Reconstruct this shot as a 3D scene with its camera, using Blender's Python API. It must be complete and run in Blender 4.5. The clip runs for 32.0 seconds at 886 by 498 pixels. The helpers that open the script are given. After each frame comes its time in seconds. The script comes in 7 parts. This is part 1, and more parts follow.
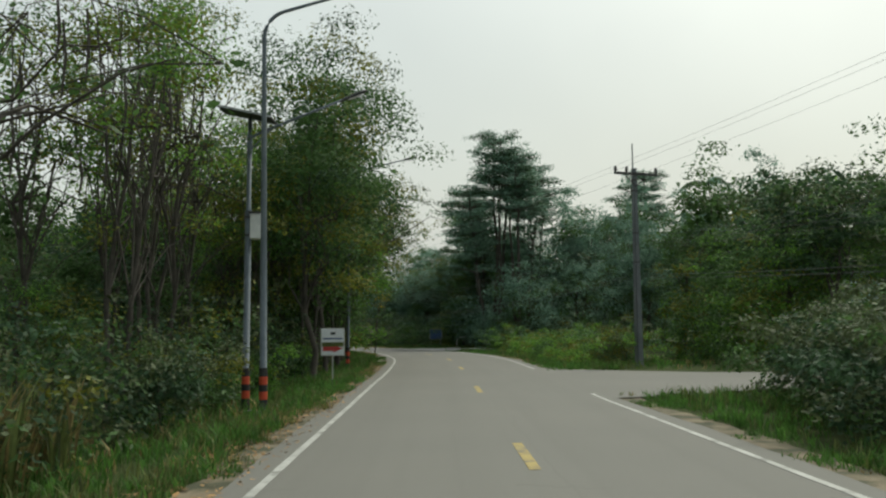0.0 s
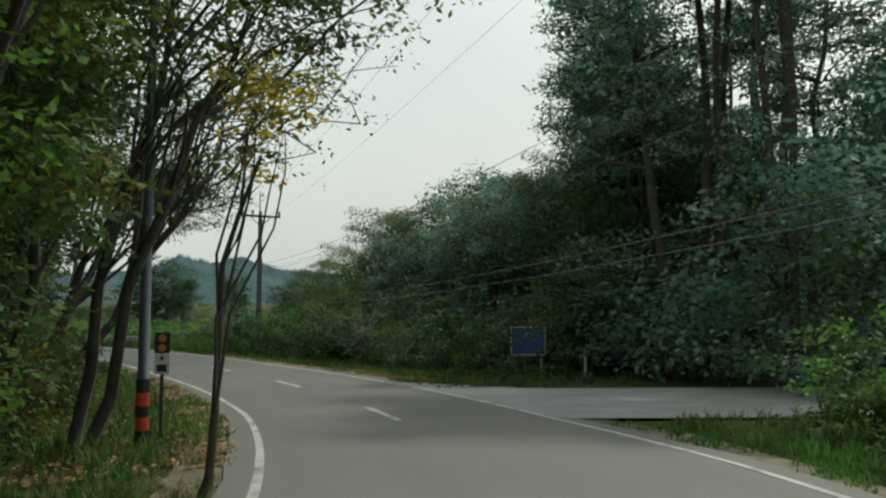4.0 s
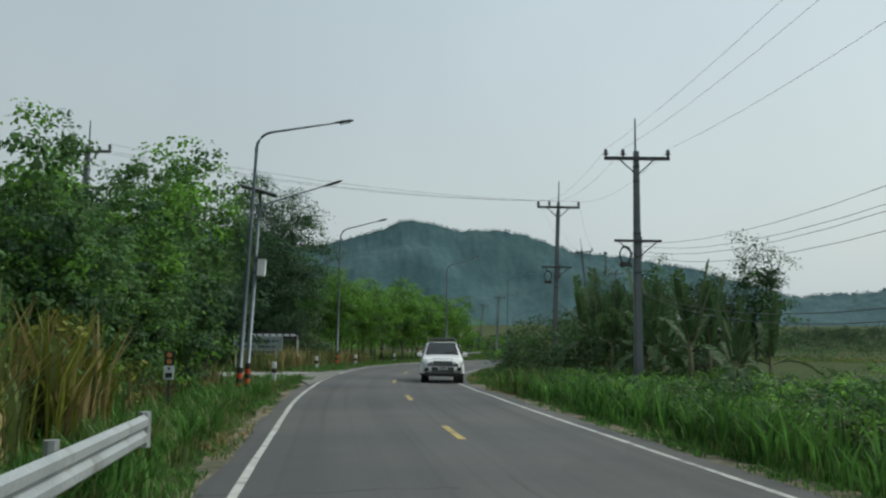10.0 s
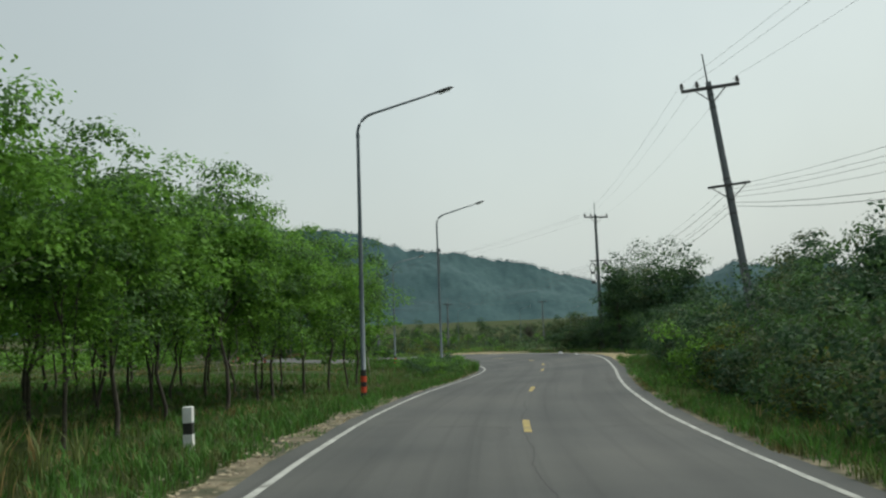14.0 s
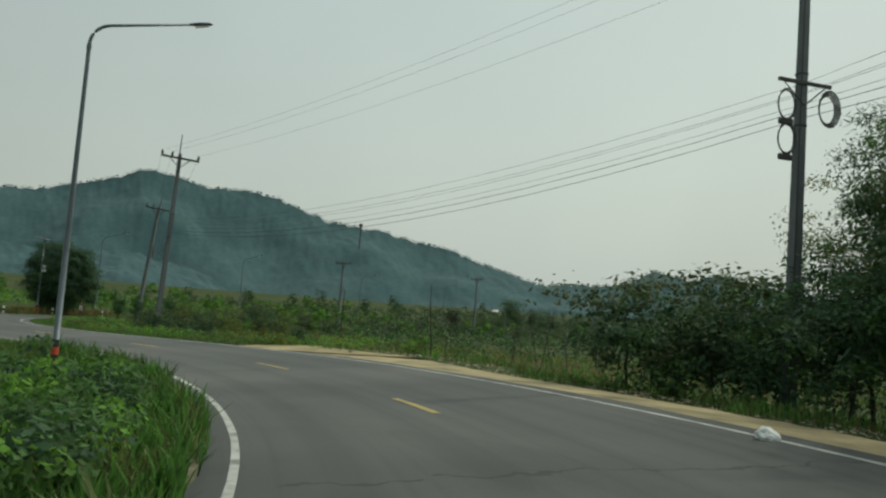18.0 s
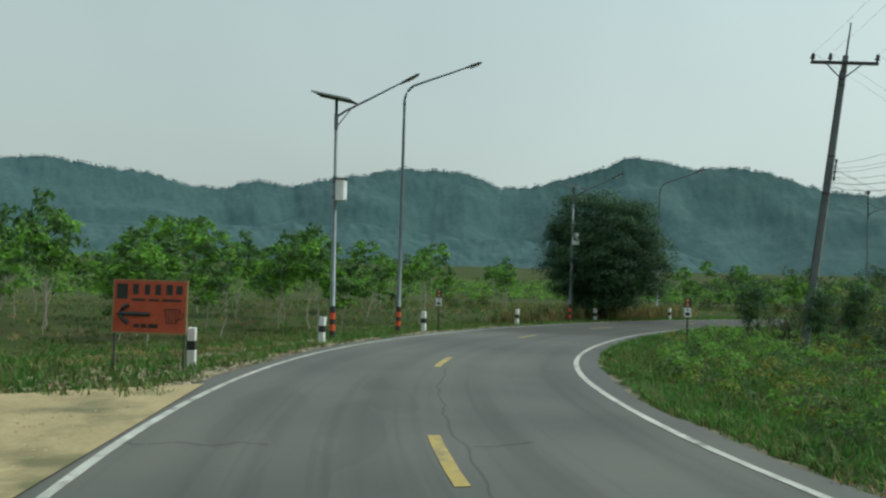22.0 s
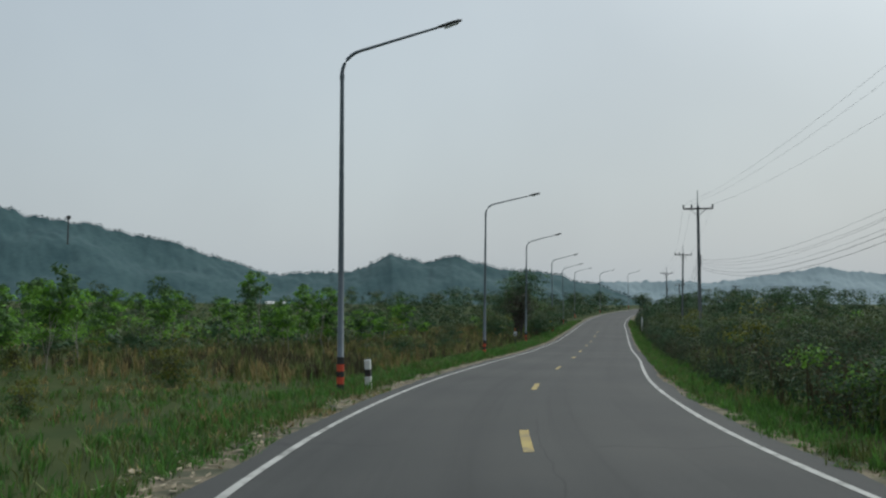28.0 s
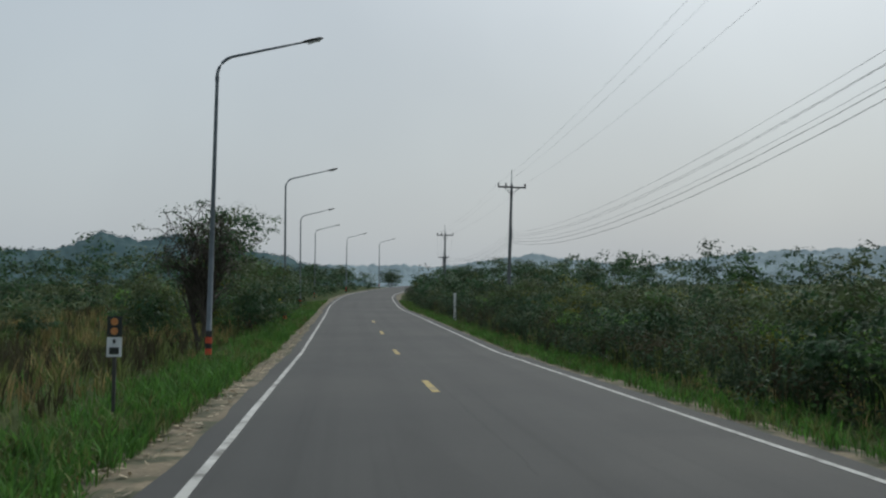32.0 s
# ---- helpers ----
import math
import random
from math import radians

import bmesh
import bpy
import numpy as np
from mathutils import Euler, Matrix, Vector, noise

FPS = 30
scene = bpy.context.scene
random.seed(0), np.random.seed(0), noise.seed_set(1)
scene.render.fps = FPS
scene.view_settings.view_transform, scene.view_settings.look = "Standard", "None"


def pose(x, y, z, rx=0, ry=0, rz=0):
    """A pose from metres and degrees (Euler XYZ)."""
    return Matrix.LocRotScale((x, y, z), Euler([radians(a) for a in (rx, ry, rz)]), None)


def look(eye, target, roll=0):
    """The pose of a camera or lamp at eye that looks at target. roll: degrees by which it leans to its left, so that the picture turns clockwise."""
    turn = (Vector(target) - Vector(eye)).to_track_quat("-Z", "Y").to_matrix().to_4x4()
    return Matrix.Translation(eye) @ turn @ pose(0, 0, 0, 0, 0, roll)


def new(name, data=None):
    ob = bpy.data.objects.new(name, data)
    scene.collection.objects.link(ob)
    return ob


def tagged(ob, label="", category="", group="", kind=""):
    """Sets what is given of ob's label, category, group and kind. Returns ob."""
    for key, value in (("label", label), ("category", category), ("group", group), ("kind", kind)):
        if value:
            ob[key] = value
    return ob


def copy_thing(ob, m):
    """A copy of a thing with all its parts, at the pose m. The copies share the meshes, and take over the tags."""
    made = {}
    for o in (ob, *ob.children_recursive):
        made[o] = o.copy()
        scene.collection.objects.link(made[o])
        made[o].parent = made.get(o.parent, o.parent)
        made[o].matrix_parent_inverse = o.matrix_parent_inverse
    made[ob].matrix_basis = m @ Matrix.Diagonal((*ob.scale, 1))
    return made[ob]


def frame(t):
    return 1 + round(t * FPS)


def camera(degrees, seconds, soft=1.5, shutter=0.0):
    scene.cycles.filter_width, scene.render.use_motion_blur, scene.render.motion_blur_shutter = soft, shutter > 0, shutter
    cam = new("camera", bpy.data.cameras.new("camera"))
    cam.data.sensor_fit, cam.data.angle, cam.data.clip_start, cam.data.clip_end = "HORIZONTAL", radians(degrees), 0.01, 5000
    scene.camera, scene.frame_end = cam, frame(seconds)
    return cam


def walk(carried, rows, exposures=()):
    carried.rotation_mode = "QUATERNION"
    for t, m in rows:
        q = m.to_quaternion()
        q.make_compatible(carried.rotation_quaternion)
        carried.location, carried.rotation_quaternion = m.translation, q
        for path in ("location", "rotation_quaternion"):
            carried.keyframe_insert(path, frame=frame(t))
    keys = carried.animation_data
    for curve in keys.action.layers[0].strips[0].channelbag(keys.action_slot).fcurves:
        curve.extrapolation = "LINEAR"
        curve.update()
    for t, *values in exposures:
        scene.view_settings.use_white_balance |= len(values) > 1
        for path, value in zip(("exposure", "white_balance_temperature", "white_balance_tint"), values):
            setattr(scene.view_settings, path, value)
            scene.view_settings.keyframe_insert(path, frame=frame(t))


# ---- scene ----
cam = camera(51.5, 32.0, 2.3)
# t, x, y, z, tilt, roll, heading
ROWS = [
    (0.0, 0.234, 0.117, 1.671, 94.88, 0.54, 0.30),
    (0.5, -0.047, 6.622, 1.605, 94.91, 0.36, -1.76),
    (1.0, -0.098, 13.373, 1.567, 94.84, 0.25, -1.94),
    (1.5, -0.062, 20.070, 1.573, 94.72, -0.32, -1.38),
    (2.0, -0.065, 26.584, 1.601, 94.74, -0.22, 0.14),
    (2.5, -0.225, 32.921, 1.616, 95.06, -0.38, 0.89),
    (3.0, -0.591, 39.112, 1.621, 95.08, -0.21, 1.35),
    (3.5, -1.092, 45.178, 1.627, 94.97, -0.16, 1.97),
    (4.0, -1.818, 51.113, 1.632, 94.56, -0.16, 3.18),
    (4.5, -2.849, 56.924, 1.652, 93.07, -0.37, 5.42),
    (5.0, -4.206, 62.647, 1.675, 91.73, -1.22, 8.96),
    (5.5, -5.986, 68.294, 1.651, 92.31, -0.25, 12.37),
    (6.0, -8.173, 73.869, 1.590, 92.48, 0.32, 15.80),
    (6.5, -10.785, 79.466, 1.570, 92.55, -0.12, 19.53),
    (7.0, -13.930, 85.059, 1.571, 93.53, -0.95, 23.24),
    (7.5, -17.516, 90.542, 1.539, 94.89, -0.54, 27.82),
    (8.0, -21.180, 95.790, 1.521, 96.70, -0.59, 32.61),
    (8.5, -25.223, 100.804, 1.562, 96.20, -0.86, 36.03),
    (9.0, -29.968, 105.619, 1.592, 94.01, -0.59, 39.36),
    (9.5, -35.175, 110.247, 1.588, 95.81, 0.03, 43.05),
    (10.0, -40.301, 114.606, 1.593, 95.85, -0.52, 46.36),
    (10.5, -45.473, 118.672, 1.608, 95.72, -0.68, 47.48),
    (11.0, -51.124, 122.810, 1.608, 94.67, -0.12, 47.78),
    (11.5, -57.047, 127.243, 1.594, 94.73, 0.07, 47.89),
    (12.0, -62.818, 131.850, 1.592, 93.96, -0.03, 48.76),
    (12.5, -68.358, 136.682, 1.597, 93.25, 0.47, 47.04),
    (13.0, -73.715, 141.707, 1.600, 93.53, 0.97, 42.69),
    (13.5, -78.803, 146.954, 1.602, 96.61, 1.32, 40.69),
    (14.0, -83.431, 152.330, 1.600, 95.80, 2.17, 35.93),
    (14.5, -87.559, 157.913, 1.600, 95.36, 2.17, 32.38),
    (15.0, -91.401, 163.689, 1.601, 95.61, 1.74, 30.28),
    (15.5, -95.148, 169.670, 1.596, 95.80, 1.32, 29.07),
    (16.0, -98.816, 175.871, 1.587, 95.11, 0.47, 27.52),
    (16.5, -102.461, 182.147, 1.575, 94.71, -0.84, 26.36),
    (17.0, -106.151, 188.334, 1.560, 94.93, -2.24, 26.07),
    (17.5, -109.940, 194.301, 1.558, 95.30, -3.60, 27.15),
    (18.0, -113.895, 199.791, 1.578, 94.84, -4.17, 30.51),
    (18.5, -118.084, 204.695, 1.596, 93.99, -4.07, 34.58),
    (19.0, -122.491, 209.392, 1.611, 94.45, -3.90, 38.86),
    (19.5, -127.125, 213.434, 1.619, 94.58, -4.09, 42.91),
    (20.0, -131.787, 216.592, 1.619, 94.14, -4.05, 47.24),
    (20.5, -136.642, 219.169, 1.626, 93.53, -3.90, 51.88),
    (21.0, -141.688, 221.435, 1.629, 93.01, -3.39, 56.56),
    (21.5, -146.864, 223.382, 1.620, 92.63, -2.67, 59.59),
    (22.0, -152.036, 225.171, 1.607, 92.30, -1.74, 60.37),
    (22.5, -156.895, 227.100, 1.606, 92.09, -1.00, 59.44),
    (23.0, -161.550, 229.288, 1.622, 91.86, -0.46, 56.97),
    (23.5, -165.964, 231.681, 1.626, 91.21, -0.20, 53.48),
    (24.0, -170.012, 234.279, 1.597, 89.76, -0.53, 49.00),
    (24.5, -173.623, 237.348, 1.573, 90.03, -0.63, 44.34),
    (25.0, -176.901, 240.831, 1.584, 96.10, -0.60, 38.99),
    (25.5, -180.017, 244.630, 1.597, 98.15, -0.53, 32.59),
    (26.0, -182.917, 248.875, 1.580, 96.87, 0.29, 27.40),
    (26.5, -185.522, 253.571, 1.563, 95.57, 0.79, 23.63),
    (27.0, -187.865, 258.622, 1.568, 94.80, 0.02, 20.17),
    (27.5, -189.948, 263.968, 1.577, 94.61, -0.21, 16.67),
    (28.0, -191.762, 269.568, 1.587, 94.81, -0.15, 13.09),
    (28.5, -193.320, 275.311, 1.585, 94.98, -0.04, 9.41),
    (29.0, -194.589, 281.195, 1.578, 94.59, -0.60, 5.56),
    (29.5, -195.526, 287.465, 1.587, 94.47, -0.76, 2.47),
    (30.0, -196.303, 294.068, 1.577, 94.41, -0.41, -0.10),
    (30.5, -196.971, 300.964, 1.585, 94.61, -0.11, -1.88),
    (31.0, -197.412, 308.195, 1.627, 94.80, -0.53, -2.72),
    (31.5, -197.761, 315.640, 1.631, 94.63, -0.32, -3.36),
    (32.0, -198.066, 323.253, 1.610, 93.82, -0.14, -3.84),
]
EXPO = [(0.0, 0.04, 6500, 2), (2.0, 0.1, 6500, 2), (5.0, 0.12, 6300, 2), (8.0, 0.0, 5950, 4), (9.0, -0.08, 5950, 3), (10.5, 0.02, 6100, 2), (12.0, 0.0, 6800, -12), (13.0, 0.08, 6700, -4), (15.0, 0.0, 6050, 2), (18.0, -0.16, 6500, -4), (20.0, -0.10, 6200, 0), (22.0, 0.12, 6050, -6), (24.0, 0.12, 5750, -4), (25.0, 0.06, 5800, 6), (26.0, 0.16, 5900, 10), (28.5, -0.33, 5900, 6), (32.0, -0.36, 5900, 8)]
walk(cam, [(r[0], pose(*r[1:])) for r in ROWS], EXPO)

# ---- sky and sun ----
SUN_AZ, SUN_EL = radians(30.5), radians(51)          # azimuth clockwise from +y
world = bpy.data.worlds.new("hazy_sky")
scene.world = world
world.use_nodes = True
wn, wl = world.node_tree.nodes, world.node_tree.links
wn.clear()
sky = wn.new("ShaderNodeTexSky")
sky.sky_type, sky.sun_disc = "NISHITA", False
sky.sun_elevation, sky.sun_rotation = SUN_EL, SUN_AZ
sky.air_density, sky.dust_density = 2.0, 6.0
bg = wn.new("ShaderNodeBackground")
bg.inputs[1].default_value = 0.115
haze = wn.new("ShaderNodeBackground")              # even overcast haze under the clear-sky part
haze.inputs[0].default_value = (0.568, 0.600, 0.612, 1)
add = wn.new("ShaderNodeMixShader")
add.inputs[0].default_value = 0.74
wout = wn.new("ShaderNodeOutputWorld")
wl.new(sky.outputs[0], bg.inputs[0])
cloud = wn.new("ShaderNodeTexNoise")               # faint unevenness of the overcast
cloud.inputs["Scale"].default_value, cloud.inputs["Detail"].default_value = 2.6, 4
veil = wn.new("ShaderNodeValToRGB")
veil.color_ramp.elements[0].position, veil.color_ramp.elements[1].position = 0.36, 0.66
veil.color_ramp.elements[0].color, veil.color_ramp.elements[1].color = (0.545, 0.572, 0.586, 1), (0.600, 0.628, 0.634, 1)
sky_way = wn.new("ShaderNodeTexCoord")
wl.new(sky_way.outputs["Generated"], cloud.inputs[0])
wl.new(cloud.outputs[0], veil.inputs[0])
wl.new(veil.outputs[0], haze.inputs[0])


def towards(direction, d0, d1, v0, v1):
    """A factor that grows from v0 to v1 as the sky's direction nears the one given."""
    dot = wn.new("ShaderNodeVectorMath")
    dot.operation = "DOT_PRODUCT"
    dot.inputs[1].default_value = direction
    ramp = wn.new("ShaderNodeMapRange")
    ramp.interpolation_type = "SMOOTHSTEP"
    for k, q in enumerate((d0, d1, v0, v1)):
        ramp.inputs[k + 1].default_value = q
    wl.new(sky_way.outputs["Generated"], dot.inputs[0])
    wl.new(dot.outputs["Value"], ramp.inputs[0])
    return ramp.outputs[0]


glow = wn.new("ShaderNodeMath")                    # the overcast is brighter on the sun's side
glow.operation = "MULTIPLY"
wl.new(towards((math.sin(SUN_AZ), math.cos(SUN_AZ), 0), -0.45, 0.5, 0.90, 1.2), glow.inputs[0])
wl.new(towards((math.sin(SUN_AZ) * math.cos(SUN_EL), math.cos(SUN_AZ) * math.cos(SUN_EL), math.sin(SUN_EL)), 0.72, 1.0, 1.0, 1.6), glow.inputs[1])
wl.new(glow.outputs[0], haze.inputs[1])
wl.new(bg.outputs[0], add.inputs[1])
wl.new(haze.outputs[0], add.inputs[2])
wl.new(add.outputs[0], wout.inputs[0])
sun_data = bpy.data.lights.new("sun", "SUN")
sun_data.energy, sun_data.angle, sun_data.color = 1.6, radians(2.5), (1.0, 0.95, 0.86)
sun = new("sun", sun_data)
to_sun = Vector((math.sin(SUN_AZ) * math.cos(SUN_EL), math.cos(SUN_AZ) * math.cos(SUN_EL), math.sin(SUN_EL)))
sun.matrix_world = look(to_sun * 300, (0, 0, 0))

# ---- materials ----
def mat(name, c1, c2, rough=0.8, scale=6.0, fine=60.0, bump=0.2, metal=0.0, island=0.0, objvar=0.0, stain=None, coords="Object", translucent=0.0):
    """A two-scale noise material; island or objvar vary its lightness from piece to piece."""
    m = bpy.data.materials.new(name)
    m.use_nodes = True
    n, l = m.node_tree.nodes, m.node_tree.links
    b = n["Principled BSDF"]
    b.inputs["Roughness"].default_value, b.inputs["Metallic"].default_value = rough, metal
    tc = n.new("ShaderNodeTexCoord")
    src = tc.outputs["Object"]
    if coords == "World":
        geo = n.new("ShaderNodeNewGeometry")
        src = geo.outputs["Position"]
    n1 = n.new("ShaderNodeTexNoise")
    n1.inputs["Scale"].default_value, n1.inputs["Detail"].default_value = scale, 5
    n2 = n.new("ShaderNodeTexNoise")
    n2.inputs["Scale"].default_value, n2.inputs["Detail"].default_value = fine, 3
    l.new(src, n1.inputs[0]), l.new(src, n2.inputs[0])
    ad = n.new("ShaderNodeMath")
    ad.operation = "MULTIPLY_ADD"
    ad.inputs[1].default_value = 0.4
    l.new(n2.outputs[0], ad.inputs[0])
    sc = n.new("ShaderNodeMath")
    sc.operation = "MULTIPLY"
    sc.inputs[1].default_value = 0.65
    l.new(n1.outputs[0], sc.inputs[0]), l.new(sc.outputs[0], ad.inputs[2])
    rp = n.new("ShaderNodeValToRGB")
    rp.color_ramp.elements[0].position, rp.color_ramp.elements[1].position = 0.34, 0.70
    rp.color_ramp.elements[0].color, rp.color_ramp.elements[1].color = (*c1, 1), (*c2, 1)
    l.new(ad.outputs[0], rp.inputs[0])
    col = rp.outputs[0]
    if stain:
        n3 = n.new("ShaderNodeTexNoise")
        n3.inputs["Scale"].default_value, n3.inputs["Detail"].default_value = stain[1], 6
        l.new(src, n3.inputs[0])
        r3 = n.new("ShaderNodeValToRGB")
        r3.color_ramp.elements[0].position, r3.color_ramp.elements[1].position = stain[2], stain[3]
        l.new(n3.outputs[0], r3.inputs[0])
        mx = n.new("ShaderNodeMix")
        mx.data_type = "RGBA"
        l.new(r3.outputs[0], mx.inputs[0]), l.new(col, mx.inputs[6])
        mx.inputs[7].default_value = (*stain[0], 1)
        col = mx.outputs[2]
    if island or objvar:
        hs = n.new("ShaderNodeHueSaturation")
        mp = n.new("ShaderNodeMapRange")
        mp.inputs[3].default_value, mp.inputs[4].default_value = 1 - (island or objvar), 1 + (island or objvar)
        if island:
            g2 = n.new("ShaderNodeNewGeometry")
            l.new(g2.outputs["Random Per Island"], mp.inputs[0])
        else:
            oi = n.new("ShaderNodeObjectInfo")
            l.new(oi.outputs["Random"], mp.inputs[0])
        l.new(mp.outputs[0], hs.inputs["Value"]), l.new(col, hs.inputs["Color"])
        col = hs.outputs[0]
    l.new(col, b.inputs["Base Color"])
    if bump:
        bp = n.new("ShaderNodeBump")
        bp.inputs["Strength"].default_value, bp.inputs["Distance"].default_value = bump, 0.02
        l.new(ad.outputs[0], bp.inputs["Height"]), l.new(bp.outputs[0], b.inputs["Normal"])
    if translucent:
        b.inputs["Specular IOR Level"].default_value = 0.25
        out = n["Material Output"]
        tr = n.new("ShaderNodeBsdfTranslucent")
        ms = n.new("ShaderNodeMixShader")
        ms.inputs[0].default_value = translucent
        l.new(col, tr.inputs[0]), l.new(b.outputs[0], ms.inputs[1]), l.new(tr.outputs[0], ms.inputs[2]), l.new(ms.outputs[0], out.inputs[0])
    return m


ASPHALT = mat("worn_asphalt", (0.062, 0.0645, 0.062), (0.098, 0.100, 0.095), 0.78, 0.25, 45, 0.35, stain=((0.132, 0.129, 0.116), 0.16, 0.42, 0.75), coords="World")


def road_wear_and_tone(m):
    """Wheel tracks, dark seal lines and short cross cracks, laid out along the road by its UV map (u, station), then
    brightness steps by station in the base colour.
    """
    n, l = m.node_tree.nodes, m.node_tree.links
    b = n["Principled BSDF"]
    col = b.inputs["Base Color"].links[0].from_socket
    uv = n.new("ShaderNodeUVMap")
    sp = n.new("ShaderNodeSeparateXYZ")
    l.new(uv.outputs[0], sp.inputs[0])

    def op(kind, a, q=None, r=None):
        x = n.new("ShaderNodeMath")
        x.operation = kind
        for i, k in enumerate((a, q, r)):
            if k is None:
                continue
            if isinstance(k, (int, float)):
                x.inputs[i].default_value = k
            else:
                l.new(k, x.inputs[i])
        return x.outputs[0]

    def mixed(fac, c0, colour):
        x = n.new("ShaderNodeMix")
        x.data_type, x.blend_type = "RGBA", "MULTIPLY"
        l.new(fac, x.inputs[0]), l.new(c0, x.inputs[6])
        x.inputs[7].default_value = (*colour, 1)
        return x.outputs[2]

    def field(sx, sy, detail, off):
        mp = n.new("ShaderNodeMapping")
        mp.inputs["Scale"].default_value, mp.inputs["Location"].default_value = (sx, sy, 1), (off, off * 2, 0)
        l.new(uv.outputs[0], mp.inputs[0])
        x = n.new("ShaderNodeTexNoise")
        x.inputs["Scale"].default_value, x.inputs["Detail"].default_value = 1.0, detail
        l.new(mp.outputs[0], x.inputs[0])
        return x.outputs[0]

    u = sp.outputs[0]
    track = op("COSINE", op("MULTIPLY", op("SUBTRACT", op("ABSOLUTE", u), 0.75), 4.3))
    long_ = field(1.3, 0.035, 4, 3.0)
    f1 = op("MULTIPLY", op("MAXIMUM", track, 0.0), op("MULTIPLY", long_, 0.9))
    col = mixed(f1, col, (0.66, 0.67, 0.68))
    streak = op("MULTIPLY", op("SUBTRACT", field(5.0, 0.05, 5, 8.0), 0.52), 3.0)
    col = mixed(op("MAXIMUM", op("MINIMUM", streak, 0.55), 0.0), col, (0.62, 0.62, 0.62))
    patch = op("GREATER_THAN", field(0.45, 0.10, 2, 21.0), 0.62)
    col = mixed(op("MULTIPLY", patch, 0.35), col, (0.70, 0.70, 0.70))
    wob = op("ADD", sp.outputs[1], op("MULTIPLY", field(1.2, 0.6, 4, 31.0), 1.6))
    cross = op("LESS_THAN", op("ABSOLUTE", op("SUBTRACT", op("FRACT", op("MULTIPLY", wob, 0.062)), 0.5)), 0.0022)
    cross = op("MULTIPLY", cross, op("GREATER_THAN", field(0.3, 0.12, 2, 41.0), 0.5))
    col = mixed(op("MULTIPLY", cross, 0.8), col, (0.35, 0.35, 0.35))
    seam = op("LESS_THAN", op("ABSOLUTE", op("ADD", op("SUBTRACT", u, 0.22), op("MULTIPLY", op("SUBTRACT", field(0.2, 0.4, 4, 51.0), 0.5), 0.5))), 0.014)
    col = mixed(op("MULTIPLY", seam, op("MULTIPLY", op("GREATER_THAN", field(0.1, 0.05, 1, 61.0), 0.48), 0.7)), col, (0.45, 0.45, 0.45))
    end_ramp = n.new("ShaderNodeMapRange")                # base colour darkens from station 335 to 380
    end_ramp.inputs[1].default_value, end_ramp.inputs[2].default_value = 335.0, 380.0
    l.new(sp.outputs[1], end_ramp.inputs[0])
    col = mixed(op("MULTIPLY", end_ramp.outputs[0], 0.8), col, (0.60, 0.61, 0.615))
    fresh = n.new("ShaderNodeMapRange")              # base colour darker up to station 266, back to full by 282
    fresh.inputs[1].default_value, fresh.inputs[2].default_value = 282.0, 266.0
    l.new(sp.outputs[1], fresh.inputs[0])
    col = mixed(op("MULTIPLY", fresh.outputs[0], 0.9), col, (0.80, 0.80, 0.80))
    start_ramp = n.new("ShaderNodeMapRange")                # base colour paler and warmer up to station 70, gone by 115
    start_ramp.inputs[1].default_value, start_ramp.inputs[2].default_value = 115.0, 70.0
    l.new(sp.outputs[1], start_ramp.inputs[0])
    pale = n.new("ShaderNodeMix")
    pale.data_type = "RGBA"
    l.new(op("MULTIPLY", start_ramp.outputs[0], 0.64), pale.inputs[0]), l.new(col, pale.inputs[6])
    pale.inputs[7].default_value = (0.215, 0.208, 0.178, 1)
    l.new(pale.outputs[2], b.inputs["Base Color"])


road_wear_and_tone(ASPHALT)
# The same asphalt in a darker base colour, for stations past 338.
ASPHALT2 = mat("darker_asphalt", (0.037, 0.0385, 0.035), (0.060, 0.061, 0.055), 0.78, 0.25, 45, 0.35, stain=((0.082, 0.080, 0.069), 0.16, 0.42, 0.75), coords="World")
road_wear_and_tone(ASPHALT2)
WHITE_LINE = mat("road_paint_white", (0.34, 0.34, 0.31), (0.56, 0.56, 0.52), 0.7, 1.5, 30, 0.2, coords="World", stain=((0.17, 0.17, 0.15), 2.6, 0.50, 0.70))
YELLOW_LINE = mat("road_paint_yellow", (0.32, 0.24, 0.075), (0.47, 0.36, 0.105), 0.7, 1.5, 30, 0.2, coords="World", stain=((0.17, 0.155, 0.11), 2.8, 0.50, 0.72))
SAND = mat("bright_sand", (0.27, 0.215, 0.115), (0.45, 0.365, 0.20), 0.95, 0.8, 18, 0.5, coords="World", stain=((0.15, 0.14, 0.07), 0.9, 0.50, 0.68))
DIRT = mat("dusty_gravel_shoulder", (0.125, 0.102, 0.066), (0.29, 0.24, 0.155), 0.95, 1.3, 22, 0.6, coords="World", stain=((0.062, 0.066, 0.034), 1.7, 0.42, 0.60))
GROUND = mat("field_soil_and_grass", (0.034, 0.056, 0.018), (0.074, 0.088, 0.034), 0.95, 0.35, 9.0, 0.6, coords="World", stain=((0.120, 0.100, 0.056), 0.05, 0.55, 0.78))
GROUND.node_tree.nodes["Principled BSDF"].inputs["Specular IOR Level"].default_value = 0.06
CONCRETE = mat("weathered_concrete", (0.20, 0.20, 0.185), (0.33, 0.325, 0.30), 0.85, 1.2, 20, 0.3)
POLECON = mat("pole_concrete", (0.105, 0.118, 0.125), (0.19, 0.205, 0.212), 0.85, 1.2, 20, 0.3)
STEEL = mat("painted_lamp_steel", (0.085, 0.105, 0.118), (0.15, 0.178, 0.195), 0.42, 2.0, 30, 0.1, metal=0.35)
